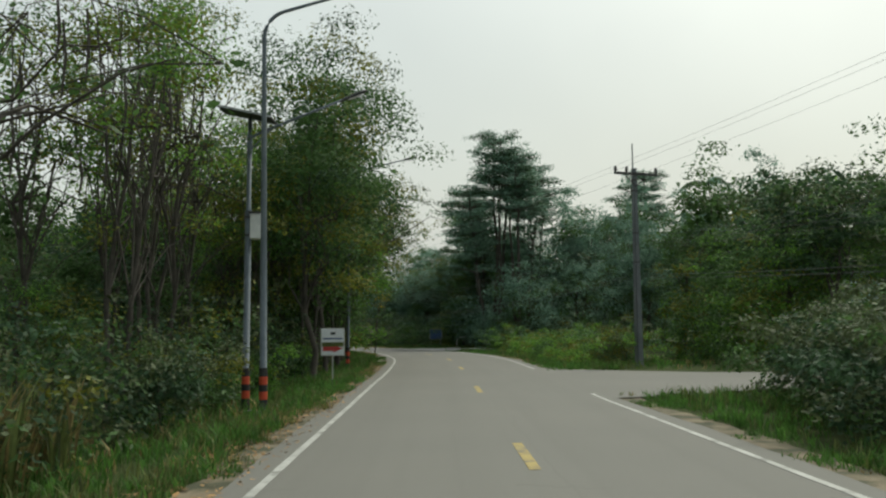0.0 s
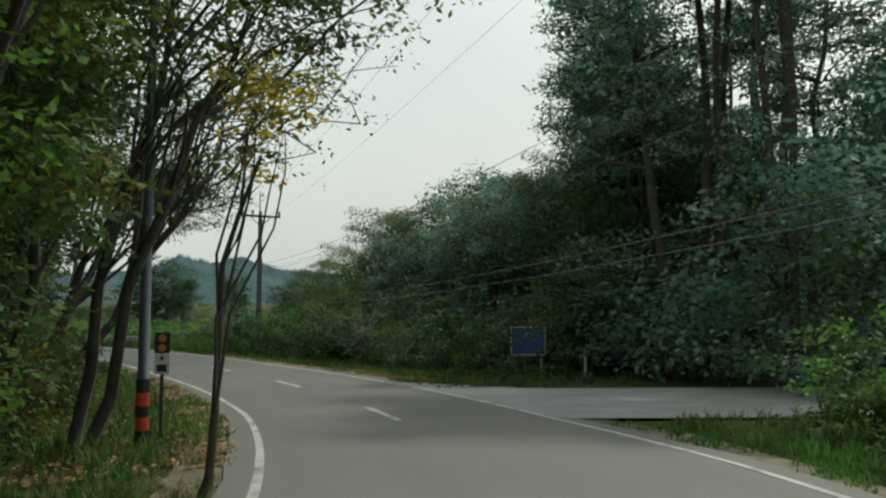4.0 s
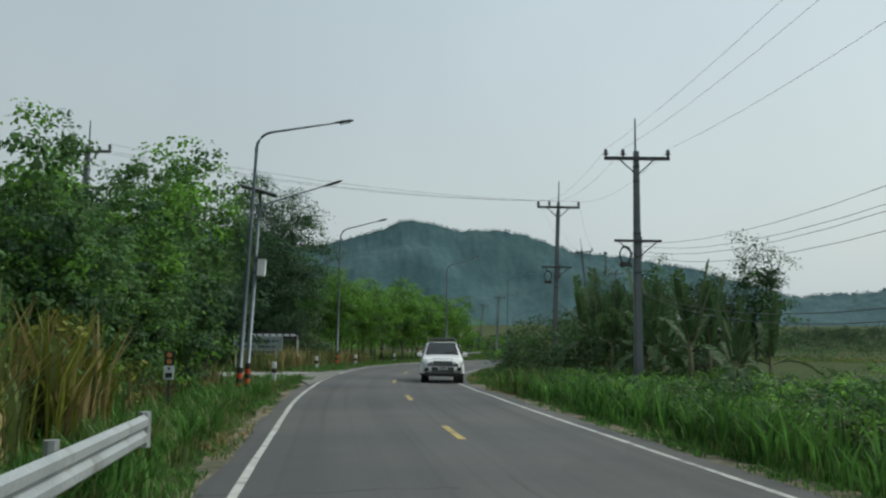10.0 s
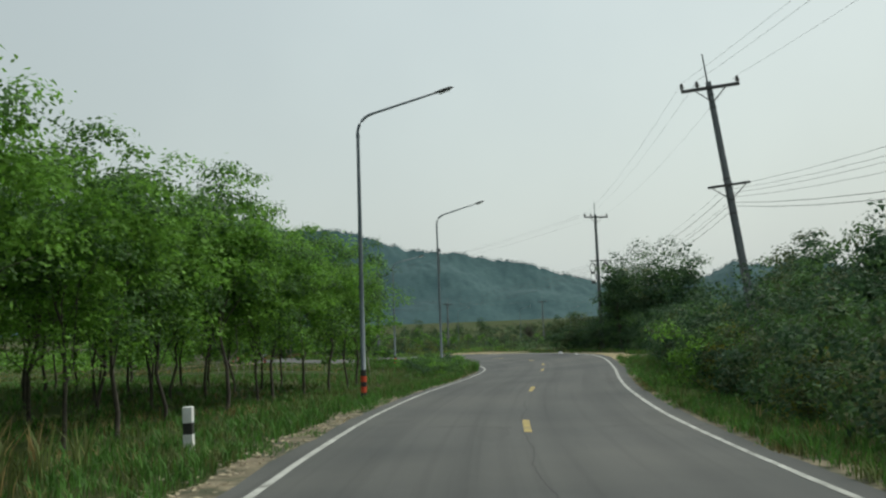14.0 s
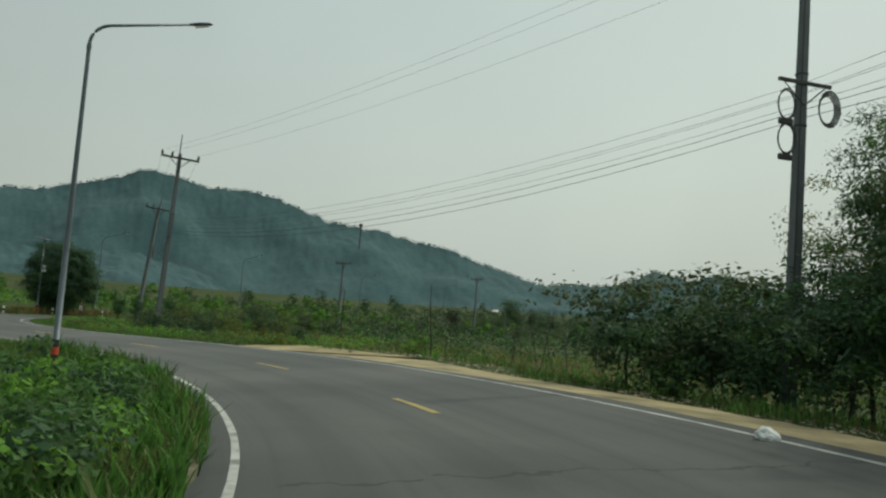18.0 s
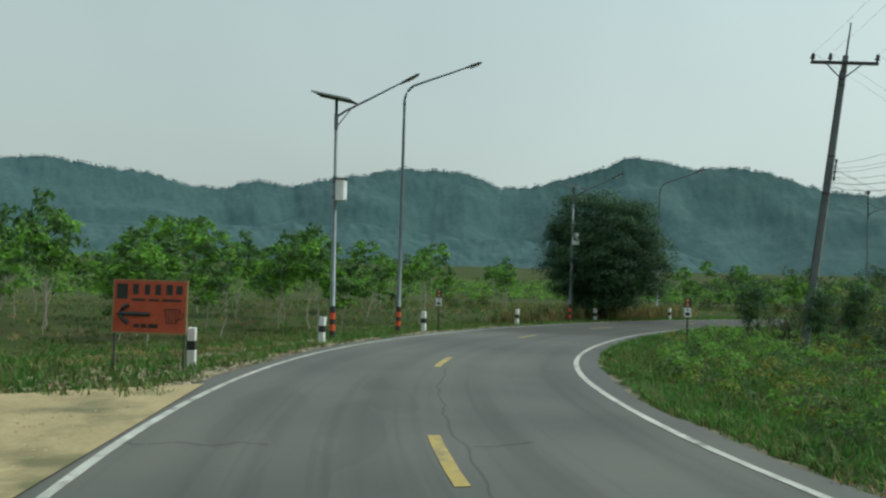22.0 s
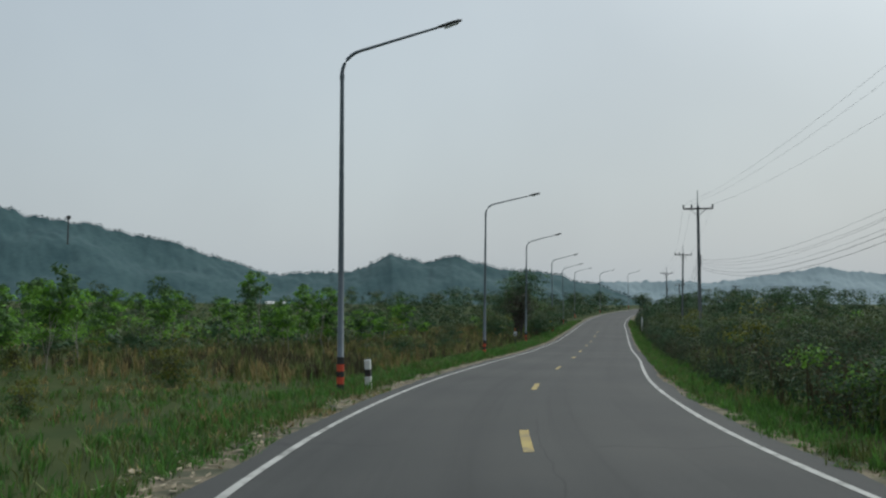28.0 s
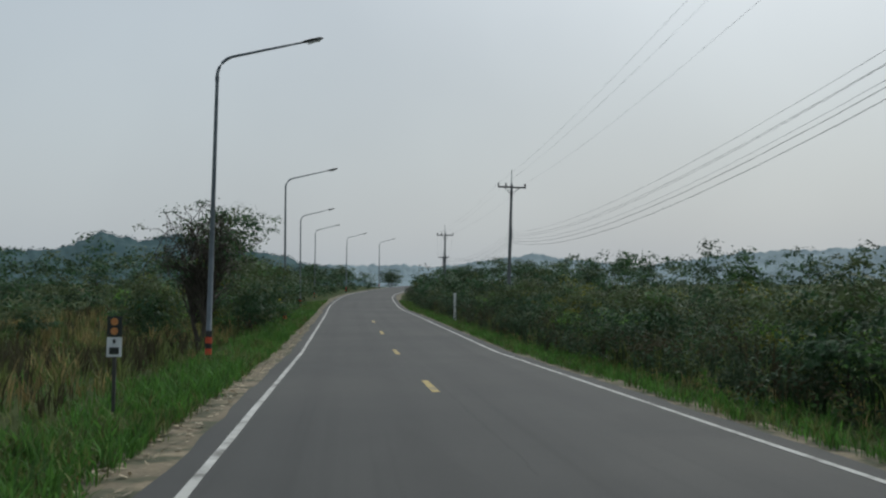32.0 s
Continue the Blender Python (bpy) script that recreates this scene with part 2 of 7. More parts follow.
RAIL = mat("galvanised_rail", (0.30, 0.325, 0.325), (0.47, 0.495, 0.49), 0.5, 1.2, 30, 0.15, metal=0.3, stain=((0.16, 0.15, 0.12), 2.5, 0.55, 0.78))
DARKSTEEL = mat("dark_hardware", (0.03, 0.03, 0.03), (0.07, 0.07, 0.065), 0.6, 4, 30, 0.1)
RED = mat("red_band_paint", (0.50, 0.055, 0.022), (0.68, 0.10, 0.04), 0.5, 6, 40, 0.1)
BLACK = mat("black_paint", (0.012, 0.012, 0.012), (0.035, 0.035, 0.034), 0.55, 6, 40, 0.1)
WHITE = mat("white_paint", (0.60, 0.61, 0.60), (0.80, 0.80, 0.78), 0.55, 5, 40, 0.1, stain=((0.35, 0.33, 0.28), 3.0, 0.58, 0.8))
BARK = mat("tree_bark", (0.036, 0.031, 0.025), (0.105, 0.092, 0.074), 0.95, 3, 25, 0.6)
PALEBARK = mat("pale_bark", (0.20, 0.185, 0.15), (0.36, 0.33, 0.28), 0.95, 3, 25, 0.5)
SIGNPALE = mat("pale_enamel", (0.70, 0.71, 0.70), (0.82, 0.82, 0.80), 0.4, 5, 40, 0.0)
WIRE = mat("cable_black", (0.035, 0.036, 0.038), (0.065, 0.066, 0.068), 0.6, 5, 20, 0.0)


def leafmat(name, c, var=0.35, tr=0.34, rough=0.6):
    c = tuple(x * 1.1 for x in c)
    d = tuple(x * 0.62 for x in c)
    m = mat(name, d, tuple(x * 1.25 for x in c), rough, 0.9, 12, 0.0, island=var, translucent=tr)
    m.node_tree.nodes["Principled BSDF"].inputs["Specular IOR Level"].default_value = 0.22
    return m


L_DARK = leafmat("leaf_dark_green", (0.050, 0.099, 0.045))
# Distance haze painted into the leaf colour as a pale grey-green.
L_HAZY = leafmat("leaf_haze_tint", (0.170, 0.285, 0.205), 0.3, 0.45)
L_MID = leafmat("leaf_mid_green", (0.080, 0.155, 0.046), 0.35, 0.4)
L_BRIGHT = leafmat("leaf_fresh_green", (0.150, 0.300, 0.045), 0.35, 0.48)
L_YELLOW = leafmat("leaf_yellow_green", (0.17, 0.185, 0.030))
L_DRY = leafmat("leaf_dry_straw", (0.27, 0.215, 0.090), 0.4, 0.3)
L_OLIVE = leafmat("leaf_olive", (0.086, 0.115, 0.048))
L_SCRUB = leafmat("scrub_leaf", (0.046, 0.070, 0.038), 0.25, 0.3, 0.95)
L_STRAW = leafmat("scrub_dry_leaf", (0.074, 0.068, 0.040), 0.25, 0.25, 0.95)
G_GREEN = leafmat("grass_green", (0.082, 0.185, 0.036), 0.45, 0.42)
G_OLIVE = leafmat("grass_olive", (0.130, 0.160, 0.052), 0.5)

# ---- plan of the road ----
CL = [(1.9, -45.0), (1.5, -13.4), (1.39, -0.0), (1.21, 13.5), (1.01, 26.6), (0.72, 39.2), (-0.01, 51.39), (-2.15, 63.17), (-6.57, 74.48),
      (-12.75, 85.52), (-20.04, 96.54), (-28.95, 106.92), (-39.13, 116.07), (-50.13, 124.37), (-61.74, 133.15), (-72.81, 142.69), (-82.7, 152.9), (-90.7, 164.1),
      (-98.0, 176.3), (-104.65, 189.13), (-111.68, 201.27), (-120.27, 211.61), (-130.29, 219.12), (-140.89, 223.61), (-151.36, 226.49), (-161.0, 230.14), (-169.42, 235.17),
      (-176.36, 241.77), (-182.22, 249.64), (-187.11, 259.1), (-190.62, 269.72), (-193.39, 281.21), (-195.01, 293.9), (-195.83, 308.1), (-196.39, 323.2), (-197.6, 354.0),
      (-198.8, 385.0), (-199.9, 415.0), (-199.4, 450.0), (-194.5, 485.0), (-185.0, 515.0), (-170.0, 545.0), (-150.0, 575.0)]


def spline(points, step):
    pts = [np.array(p, float) for p in points]
    out = []
    for i in range(1, len(pts) - 2):
        a, b, c, d = pts[i - 1:i + 3]
        n = max(2, int(np.linalg.norm(c - b) / step))
        for k in range(n):
            t = k / n
            out.append(0.5 * (2 * b + (c - a) * t + (2 * a - 5 * b + 4 * c - d) * t * t + (3 * b - a - 3 * c + d) * t ** 3))
    out.append(pts[-2])
    out = np.array(out)
    k = np.array([1, 2, 3, 4, 3, 2, 1.0])
    k /= k.sum()
    pad = np.vstack([out[:1] - (out[1:2] - out[:1]) * np.arange(3, 0, -1)[:, None], out, out[-1:] + (out[-1:] - out[-2:-1]) * np.arange(1, 4)[:, None]])
    return np.stack([np.convolve(pad[:, c], k, "valid") for c in (0, 1)], 1)


ROAD = spline(CL, 1.0)
SEG = np.linalg.norm(np.diff(ROAD, axis=0), axis=1)
ST = np.concatenate([[0], np.cumsum(SEG)])          # station 0 lies 13.4 m before the first camera place
TAN = np.gradient(ROAD, ST, axis=0)
TAN /= np.linalg.norm(TAN, axis=1)[:, None]
NRM = np.stack([TAN[:, 1], -TAN[:, 0]], 1)          # to the right


def hl(s):
    return np.interp(s, [0, 18, 40, 70, 82, 95, 108, 140, 175, 190, 209, 235, 262, 285, 300, 330, 345, 380], [2.95, 3.05, 3.0, 2.75, 2.52, 2.85, 2.6, 2.95, 2.9, 3.0, 2.95, 3.2, 3.42, 3.1, 3.15, 3.1, 2.95, 3.03])


def hr(s):
    return np.interp(s, [22, 35, 60, 75, 80, 100, 115, 150, 170, 181, 195, 209, 235, 262, 285, 300, 320, 333, 345, 380, 410, 430], [2.95, 2.7, 2.9, 2.8, 2.48, 2.3, 2.4, 2.9, 2.9, 2.65, 3.1, 3.3, 3.2, 3.5, 3.1, 2.72, 2.72, 2.9, 2.85, 3.1, 3.5, 3.3])


def half(s):
    return (hl(s) + hr(s)) / 2


def bank(s):
    """Cross-fall, positive where the right side is higher."""
    return np.tan(np.radians(np.interp(s, [170, 185, 199, 220, 232, 242, 256, 281, 293, 304, 314, 345, 360], [0, -1, -2.1, -1.3, 0.8, 2.5, 4.5, 4.0, 3.3, 1.8, 0.7, 0.5, 0])))


def at(s, u):
    """World x, y at station s, u metres right of the centre line."""
    return np.array([np.interp(s, ST, ROAD[:, 0]) + u * np.interp(s, ST, NRM[:, 0]), np.interp(s, ST, ROAD[:, 1]) + u * np.interp(s, ST, NRM[:, 1])])


def su(x, y):
    d = (ROAD[:, 0] - x) ** 2 + (ROAD[:, 1] - y) ** 2
    j = int(d.argmin())
    return ST[j], float((np.array([x, y]) - ROAD[j]) @ NRM[j])


def rise(s):
    """The road climbs a little at its far end."""
    return np.interp(s, [425, 450, 500, 530, 560, 600], [0, 0.25, 1.7, 3.0, 4.4, 6.4])


def road_z(s, u):
    c = np.clip(u, -6.0, 6.0) + np.interp(s, [170, 199, 240, 262, 285, 304], [1.6, 0.9, 1.5, 2.5, 2.4, 1.2])
    fade = np.clip((14 - np.abs(u)) / 7, 0, 1)
    return bank(s) * c * fade + rise(s)


def ground_z(s, u):
    """Height of the soil beside the road."""
    a = np.abs(u) - half(s)
    level = np.maximum.reduce([np.clip((s - s0 + 4) / 4, 0, 1) * np.clip((s1 + 4 - s) / 4, 0, 1) * (np.asarray(u) * side > 0) for s0, s1, side in LEVEL])
    return road_z(s, u) - 0.02 - (1 - level) * soil_drop(a)


LEVEL = ((178, 192, -1), (307, 320, -1), (30, 54, 1), (78, 91, 1), (283, 294, 1))    # stretches with a side entrance


def soil_drop(a):
    return 0.16 * np.clip((a - 0.8) / 1.6, 0, 1) + 0.22 * np.clip((a - 2.5) / 4, 0, 1) - 0.30 * np.clip((a - 8) / 8, 0, 1)


def soil(x, y):
    s, u = su(x, y)
    return float(ground_z(s, u))


def heading(s):
    j = int(np.clip(np.searchsorted(ST, s), 0, len(ST) - 1))
    return math.degrees(math.atan2(-TAN[j, 0], TAN[j, 1]))


# ---- building helpers ----
def mesh_of(name, verts, faces, material, smooth=False):
    me = bpy.data.meshes.new(name)
    me.from_pydata([tuple(v) for v in verts], [], [tuple(f) for f in faces])
    me.materials.append(material)
    if smooth:
        me.polygons.foreach_set("use_smooth", [True] * len(me.polygons))
    me.update()
    return me


def quads_mesh(name, co, material, mats=None):
    """co: n x 4 x 3 corner places, each quad an island of its own."""
    n = len(co)
    me = bpy.data.meshes.new(name)
    me.vertices.add(n * 4)
    me.vertices.foreach_set("co", np.ascontiguousarray(co, dtype=np.float32).ravel())
    me.loops.add(n * 4)
    me.loops.foreach_set("vertex_index", np.arange(n * 4, dtype=np.int32))
    me.polygons.add(n)
    me.polygons.foreach_set("loop_start", np.arange(0, n * 4, 4, dtype=np.int32))
    for m in (material if isinstance(material, (list, tuple)) else [material]):
        me.materials.append(m)
    if mats is not None:
        me.polygons.foreach_set("material_index", np.asarray(mats, dtype=np.int32))
    me.update(calc_edges=True)
    me.validate()
    return me


def part(name, me, parent, label=""):
    ob = new(name, me)
    ob.parent = parent
    if label:
        ob["label"] = label
    return ob


def thing(name, m, label, category, group="", kind=""):
    e = new(name)
    e.empty_display_size = 0.3
    e.matrix_world = m
    return tagged(e, label, category, group, kind)


def tube_vf(points, radii, sides=6):
    """Rings of a tube along points, capped."""
    v, f = [], []
    pts = [Vector(p) for p in points]
    for i, p in enumerate(pts):
        d = (pts[min(i + 1, len(pts) - 1)] - pts[max(i - 1, 0)]).normalized()
        a = d.cross(Vector((0, 0, 1)) if abs(d.z) < 0.9 else Vector((1, 0, 0))).normalized()
        b = d.cross(a)
        r = radii[i] if hasattr(radii, "__len__") else radii
        for k in range(sides):
            t = 2 * math.pi * k / sides
            v.append(p + (a * math.cos(t) + b * math.sin(t)) * r)
    for i in range(len(pts) - 1):
        for k in range(sides):
            f.append((i * sides + k, i * sides + (k + 1) % sides, (i + 1) * sides + (k + 1) % sides, (i + 1) * sides + k))
    f.append(tuple(range(sides)))
    f.append(tuple((len(pts) - 1) * sides + k for k in range(sides)))
    return v, f


def join_vf(items):
    v, f = [], []
    for a, b in items:
        o = len(v)
        v += list(a)
        f += [tuple(i + o for i in q) for q in b]
    return v, f


def box_vf(x0, y0, z0, x1, y1, z1, bevel=0.0):
    if bevel <= 0:
        v = [Vector((x, y, z)) for z in (z0, z1) for y in (y0, y1) for x in (x0, x1)]
        return v, [(0, 2, 3, 1), (4, 5, 7, 6), (0, 1, 5, 4), (1, 3, 7, 5), (3, 2, 6, 7), (2, 0, 4, 6)]
    bm = bmesh.new()
    bmesh.ops.create_cube(bm, size=1)
    for q in bm.verts:
        q.co = Vector(((x0 + x1) / 2 + q.co.x * (x1 - x0), (y0 + y1) / 2 + q.co.y * (y1 - y0), (z0 + z1) / 2 + q.co.z * (z1 - z0)))
    bmesh.ops.bevel(bm, geom=bm.edges[:], offset=bevel, segments=1, affect="EDGES")
    bm.verts.index_update()
    v = [q.co.copy() for q in bm.verts]
    f = [tuple(q.index for q in p.verts) for p in bm.faces]
    bm.free()
    return v, f


def strip(name, s0, s1, u0, u1, z, material, step=1.0, rows=1, ragged=(0, 0), kind="structure", label="", category=""):
    """A ribbon along the road between two offsets (numbers or functions of the station)."""
    n = max(2, int((s1 - s0) / step) + 1)
    ss = np.linspace(s0, s1, n)
    v, f, offs = [], [], []
    for i, s in enumerate(ss):
        a = u0(s) if callable(u0) else u0
        b = u1(s) if callable(u1) else u1
        a += ragged[0] * noise.noise(Vector((s * 0.45, 3.1, a))) + ragged[0] * 0.6 * noise.noise(Vector((s * 1.7, 9.1, a)))
        b += ragged[1] * noise.noise(Vector((s * 0.45, 7.7, b))) + ragged[1] * 0.6 * noise.noise(Vector((s * 1.7, 5.3, b)))
        offs.append([a + (b - a) * k / rows for k in range(rows + 1)])
        for u in offs[-1]:
            x, y = at(s, u)
            v.append((x, y, z(s, u)))
    w = rows + 1
    for i in range(n - 1):
        for k in range(rows):
            q = i * w + k
            f.append((q, q + 1, q + 1 + w, q + w))
    me = mesh_of(name, v, f, material)
    uvs = me.uv_layers.new(name="UVMap")
    table = np.array([(us, s) for s, row in zip(ss, offs) for us in row], dtype=np.float32)
    idx = np.zeros(len(me.loops), dtype=np.int32)
    me.loops.foreach_get("vertex_index", idx)
    uvs.data.foreach_set("uv", table[idx].ravel())
    return tagged(new(name, me), label, category, "", kind)


# ---- ground, road and hills ----
def axis_of(lo, hi, step, far):
    a = list(np.arange(lo, hi + step, step))
    d, p = step, a[-1]
    while p < hi + far:
        d *= 1.35
        p += d
        a.append(p)
    d, p = step, a[0]
    while p > lo - far:
        d *= 1.35
        p -= d
        a.insert(0, p)
    return np.array(a)


gx, gy = axis_of(-300, 90, 3.0, 4200), axis_of(-60, 600, 3.0, 4200)
GX, GY = np.meshgrid(gx, gy)
flat = np.stack([GX.ravel(), GY.ravel()], 1)
gz = np.zeros(len(flat))
for i in range(0, len(flat), 4000):
    q = flat[i:i + 4000]
    d = ((q[:, None, :] - ROAD[None, ::2, :]) ** 2).sum(2)
    j = d.argmin(1) * 2
    u = ((q - ROAD[j]) * NRM[j]).sum(1)
    dist = np.sqrt(d.min(1))
    uu = np.where(np.abs(u) > dist - 3, u, np.sign(u) * dist)
    z = ground_z(ST[j], uu)
    z = np.where(np.abs(uu) < 9, z - 0.30, z)
    gz[i:i + 4000] = z
far = np.clip(np.hypot(flat[:, 0] + 130, flat[:, 1] - 200) - 260, 0, None)
gz += np.where((flat[:, 0] < 60) | (flat[:, 1] > 250), far, 0) * 0.022 * np.clip(far / 400, 0.2, 1.0)
nx, ny = len(gx), len(gy)
quad = [(j * nx + i, j * nx + i + 1, (j + 1) * nx + i + 1, (j + 1) * nx + i) for j in range(ny - 1) for i in range(nx - 1)]
ground = new("ground", mesh_of("ground", np.column_stack([flat, gz]), quad, GROUND, True))
tagged(ground, "flat farmland with dry grass and bare soil", "ground", kind="structure")

S0, S1 = 2.0, float(ST[-1]) - 3
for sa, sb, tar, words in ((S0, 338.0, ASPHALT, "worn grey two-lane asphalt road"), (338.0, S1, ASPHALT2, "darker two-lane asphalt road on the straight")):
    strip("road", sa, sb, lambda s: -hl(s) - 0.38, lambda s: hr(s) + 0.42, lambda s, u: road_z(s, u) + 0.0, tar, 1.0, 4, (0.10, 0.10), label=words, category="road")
for side, nm, hw in ((-1, "left", hl), (1, "right", hr)):
    wide = (lambda s: np.interp(s, [112, 120, 168, 176, 178, 190, 193, 250, 256, 296, 305, 318], [0.9, 0.5, 0.6, 0.6, 0.6, 0.6, 0.9, 0.9, 0.45, 0.5, 1.1, 1.15])) if side < 0 else (lambda s: np.interp(s, [38, 245, 255, 284, 292, 368, 376], [1.0, 1.0, 2.3, 2.6, 0.35, 0.35, 1.0]))
    strip("verge_" + nm, S0, S1, lambda s: side * (hw(s) + 0.2), lambda s: side * (hw(s) + 9.0), lambda s, u: ground_z(s, u) - 0.03, GROUND, 1.0, 8, label="grassy verge beside the road", category="verge")
    for sa, sb, soil_mat in (((S0, S1, DIRT),) if side < 0 else ((S0, 247.0, DIRT), (247.0, 292.0, SAND), (292.0, S1, DIRT))):
        strip("shoulder_" + nm, sa, sb, lambda s: side * (hw(s) + 0.1), lambda s: side * (hw(s) + 0.22 + 0.8 * wide(s)), lambda s, u: ground_z(s, u) - 0.008, soil_mat, 0.2, 3, (0, 0.28), label="sandy shoulder with dry leaves along the road", category="shoulder")
    spans = ((S0, 36.5), (50, S1)) if side > 0 else ((S0, 179.6), (187.5, S1))
    for a, b in spans:
        strip("edge_line_" + nm, a, b, lambda s: side * hw(s) - 0.052, lambda s: side * hw(s) + 0.052, lambda s, u: road_z(s, u) + 0.006, WHITE_LINE, 1.0, 1, (0.012, 0.012), label="worn white edge line", category="road marking")
for k in range(5):
    strip("edge_line_left", 180.3 + k * 1.5, 181.0 + k * 1.5, lambda s: -hl(s) - 0.06, lambda s: -hl(s) + 0.06, lambda s, u: road_z(s, u) + 0.006, WHITE_LINE, 0.35, 1, label="broken white edge line at the driveway", category="road marking")


def apron(name, pts, material, z, label):
    """A flat side surface that joins the road, cut from a list of outline places."""
    v = [(x, y, z + 0.016 + float(road_z(*su(x, y)))) for x, y in pts]
    return tagged(new(name, mesh_of(name, v, [tuple(range(len(v)))], material)), label, "side road", kind="structure")


apron("side_road", [tuple(at(35.0, 2.9)), (6.4, 22.8), (9.0, 24.6), (14.0, 25.6), (60.0, 27.0), (60.0, 33.5), (14.0, 32.4), (9.5, 33.0), (6.0, 35.2), tuple(at(51.0, 2.9))], ASPHALT, -0.012, "grey asphalt side road joining at a junction")
apron("driveway_edge", [tuple(at(176.5, -3.1)), tuple(at(179.6, -3.7)), tuple(at(182.6, -4.5)), tuple(at(189.6, -4.6)), tuple(at(192.5, -3.3))], ASPHALT, -0.004, "asphalt widening at the driveway")
apron("driveway_left", [tuple(at(182.4, -4.2)), tuple(at(183.4, -8.5)), tuple(at(183.8, -14.0)), tuple(at(188.2, -14.0)), tuple(at(187.3, -8.5)), tuple(at(189.6, -4.4))], CONCRETE, -0.010, "pale concrete driveway apron")
apron("driveway_sand", [tuple(at(310.5, -3.4)), tuple(at(311.6, -5.5)), tuple(at(312.0, -14.0)), tuple(at(316.0, -14.0)), tuple(at(317.0, -5.8)), tuple(at(318.6, -3.4))], SAND, 0.004, "sandy field entrance")
apron("driveway_right", [tuple(at(80.0, 2.6)), tuple(at(79.5, 5.5)), tuple(at(79.0, 13.0)), tuple(at(84.5, 13.0)), tuple(at(86.5, 5.0)), tuple(at(90.0, 2.6))], CONCRETE, -0.012, "pale driveway between trees")
apron("field_entrance", [tuple(at(289.0, 3.2)), tuple(at(284.0, 5.5)), tuple(at(284.5, 14.0)), tuple(at(290.0, 14.0)), tuple(at(291.0, 6.0)), tuple(at(293.0, 3.2))], SAND, -0.012, "sandy entrance to the field")
# ---- plants ----
RNG = np.random.default_rng(7)


def unit(n):
    v = RNG.normal(size=(n, 3))
    return v / np.linalg.norm(v, axis=1)[:, None]


def leaves_at(c, size, droop=0.25, wide=0.5, out=None):
    """Diamond leaves round the places c; with out given, each leaf's face is turned outwards and up."""
    n = len(c)
    a = unit(n)
    a[:, 2] = a[:, 2] * 0.6 - droop
    if out is None:
        g = unit(n)
    else:
        g = out * 0.8 + unit(n) * 0.62 + np.array([0, 0, 0.42])
        g /= np.linalg.norm(g, axis=1)[:, None] + 1e-9
        a -= (a * g).sum(1)[:, None] * g
    a /= np.linalg.norm(a, axis=1)[:, None] + 1e-9
    b = np.cross(a, g)
    b /= np.linalg.norm(b, axis=1)[:, None] + 1e-9
    s = size * RNG.uniform(0.65, 1.35, (n, 1))
    p0 = c - a * s * 0.5
    p2 = c + a * s * 0.5
    m = c + np.cross(a, b) * s * 0.06
    return np.stack([p0, m + b * s * wide * 0.5, p2, m - b * s * wide * 0.5], 1)




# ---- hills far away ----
# Aerial haze is painted in: forest green shifted to a dull blue-teal.
HILL = mat("wooded_hill_haze_tint", (0.027, 0.069, 0.077), (0.058, 0.112, 0.116), 1.0, 0.018, 0.11, 0.0, coords="World")
# Thicker haze put into the colour of the farther hills and fields.
HILL2 = mat("far_hill_haze_tint", (0.22, 0.29, 0.31), (0.27, 0.34, 0.36), 1.0, 0.004, 0.03, 0.0, coords="World")
HAZE_FIELD = mat("far_fields_haze_tint", (0.11, 0.16, 0.12), (0.17, 0.21, 0.16), 1.0, 0.004, 0.03, 0.0, coords="World")


def ridge(name, dist, profile, material, seed, rough=9.0, depth=500, center=(-120, 200), label="wooded hill range with haze in its colour", tops=True):
    """A range of hills round a centre; profile: pairs of bearing (degrees left of +y) and height."""
    profile = sorted(profile)
    b0, b1 = profile[0][0], profile[-1][0]
    n = int(abs(b1 - b0) * 13) + 2
    bs = np.linspace(b0, b1, n)
    hs = np.interp(bs, [p[0] for p in profile], [p[1] for p in profile])
    rows = 34
    v, f = [], []
    for i, b in enumerate(bs):
        for k in range(rows + 1):
            t = k / rows
            r = dist + depth * (t - 1)
            a = radians(b)
            x, y = center[0] - math.sin(a) * r, center[1] + math.cos(a) * r
            z = hs[i] * (t ** 1.5 * 0.55 + 0.45 * t)
            z += hs[i] * 0.10 * noise.noise(Vector((x * 0.006, y * 0.006, seed))) * math.sin(t * 3.1) * 2
            z += (0.25 + 0.75 * t) * rough * (noise.noise(Vector((x * 0.012, y * 0.012, seed))) + 0.7 * noise.noise(Vector((x * 0.05, y * 0.05, seed))) + 0.4 * noise.noise(Vector((x * 0.09, y * 0.09, seed))))
            v.append((x, y, z - 6 * (1 - t)))
    w = rows + 1
    for i in range(n - 1):
        for k in range(rows):
            q = i * w + k
            f.append((q, q + w, q + w + 1, q + 1))
    g = np.random.default_rng(int(seed * 10))
    va = np.array(v)
    pick = np.arange(n)[:: 2] * w + rows
    c = np.repeat(va[pick], 5, 0) + g.normal(0, 3.0, (len(pick) * 5, 3)) * np.array([1, 1, 0.5]) + np.array([0, 0, 2.0])
    keep = c[:, 2] > 12
    global RNG
    RNG = g
    if tops:
        tagged(new("hill_trees", quads_mesh("hill_trees", leaves_at(c[keep], 4.0, -0.2, 0.8), material)), "haze-coloured treetops along the hill crest", "trees", kind="stuff")
    return tagged(new(name, mesh_of(name, v, f, material, True)), label, "hill", kind="structure")


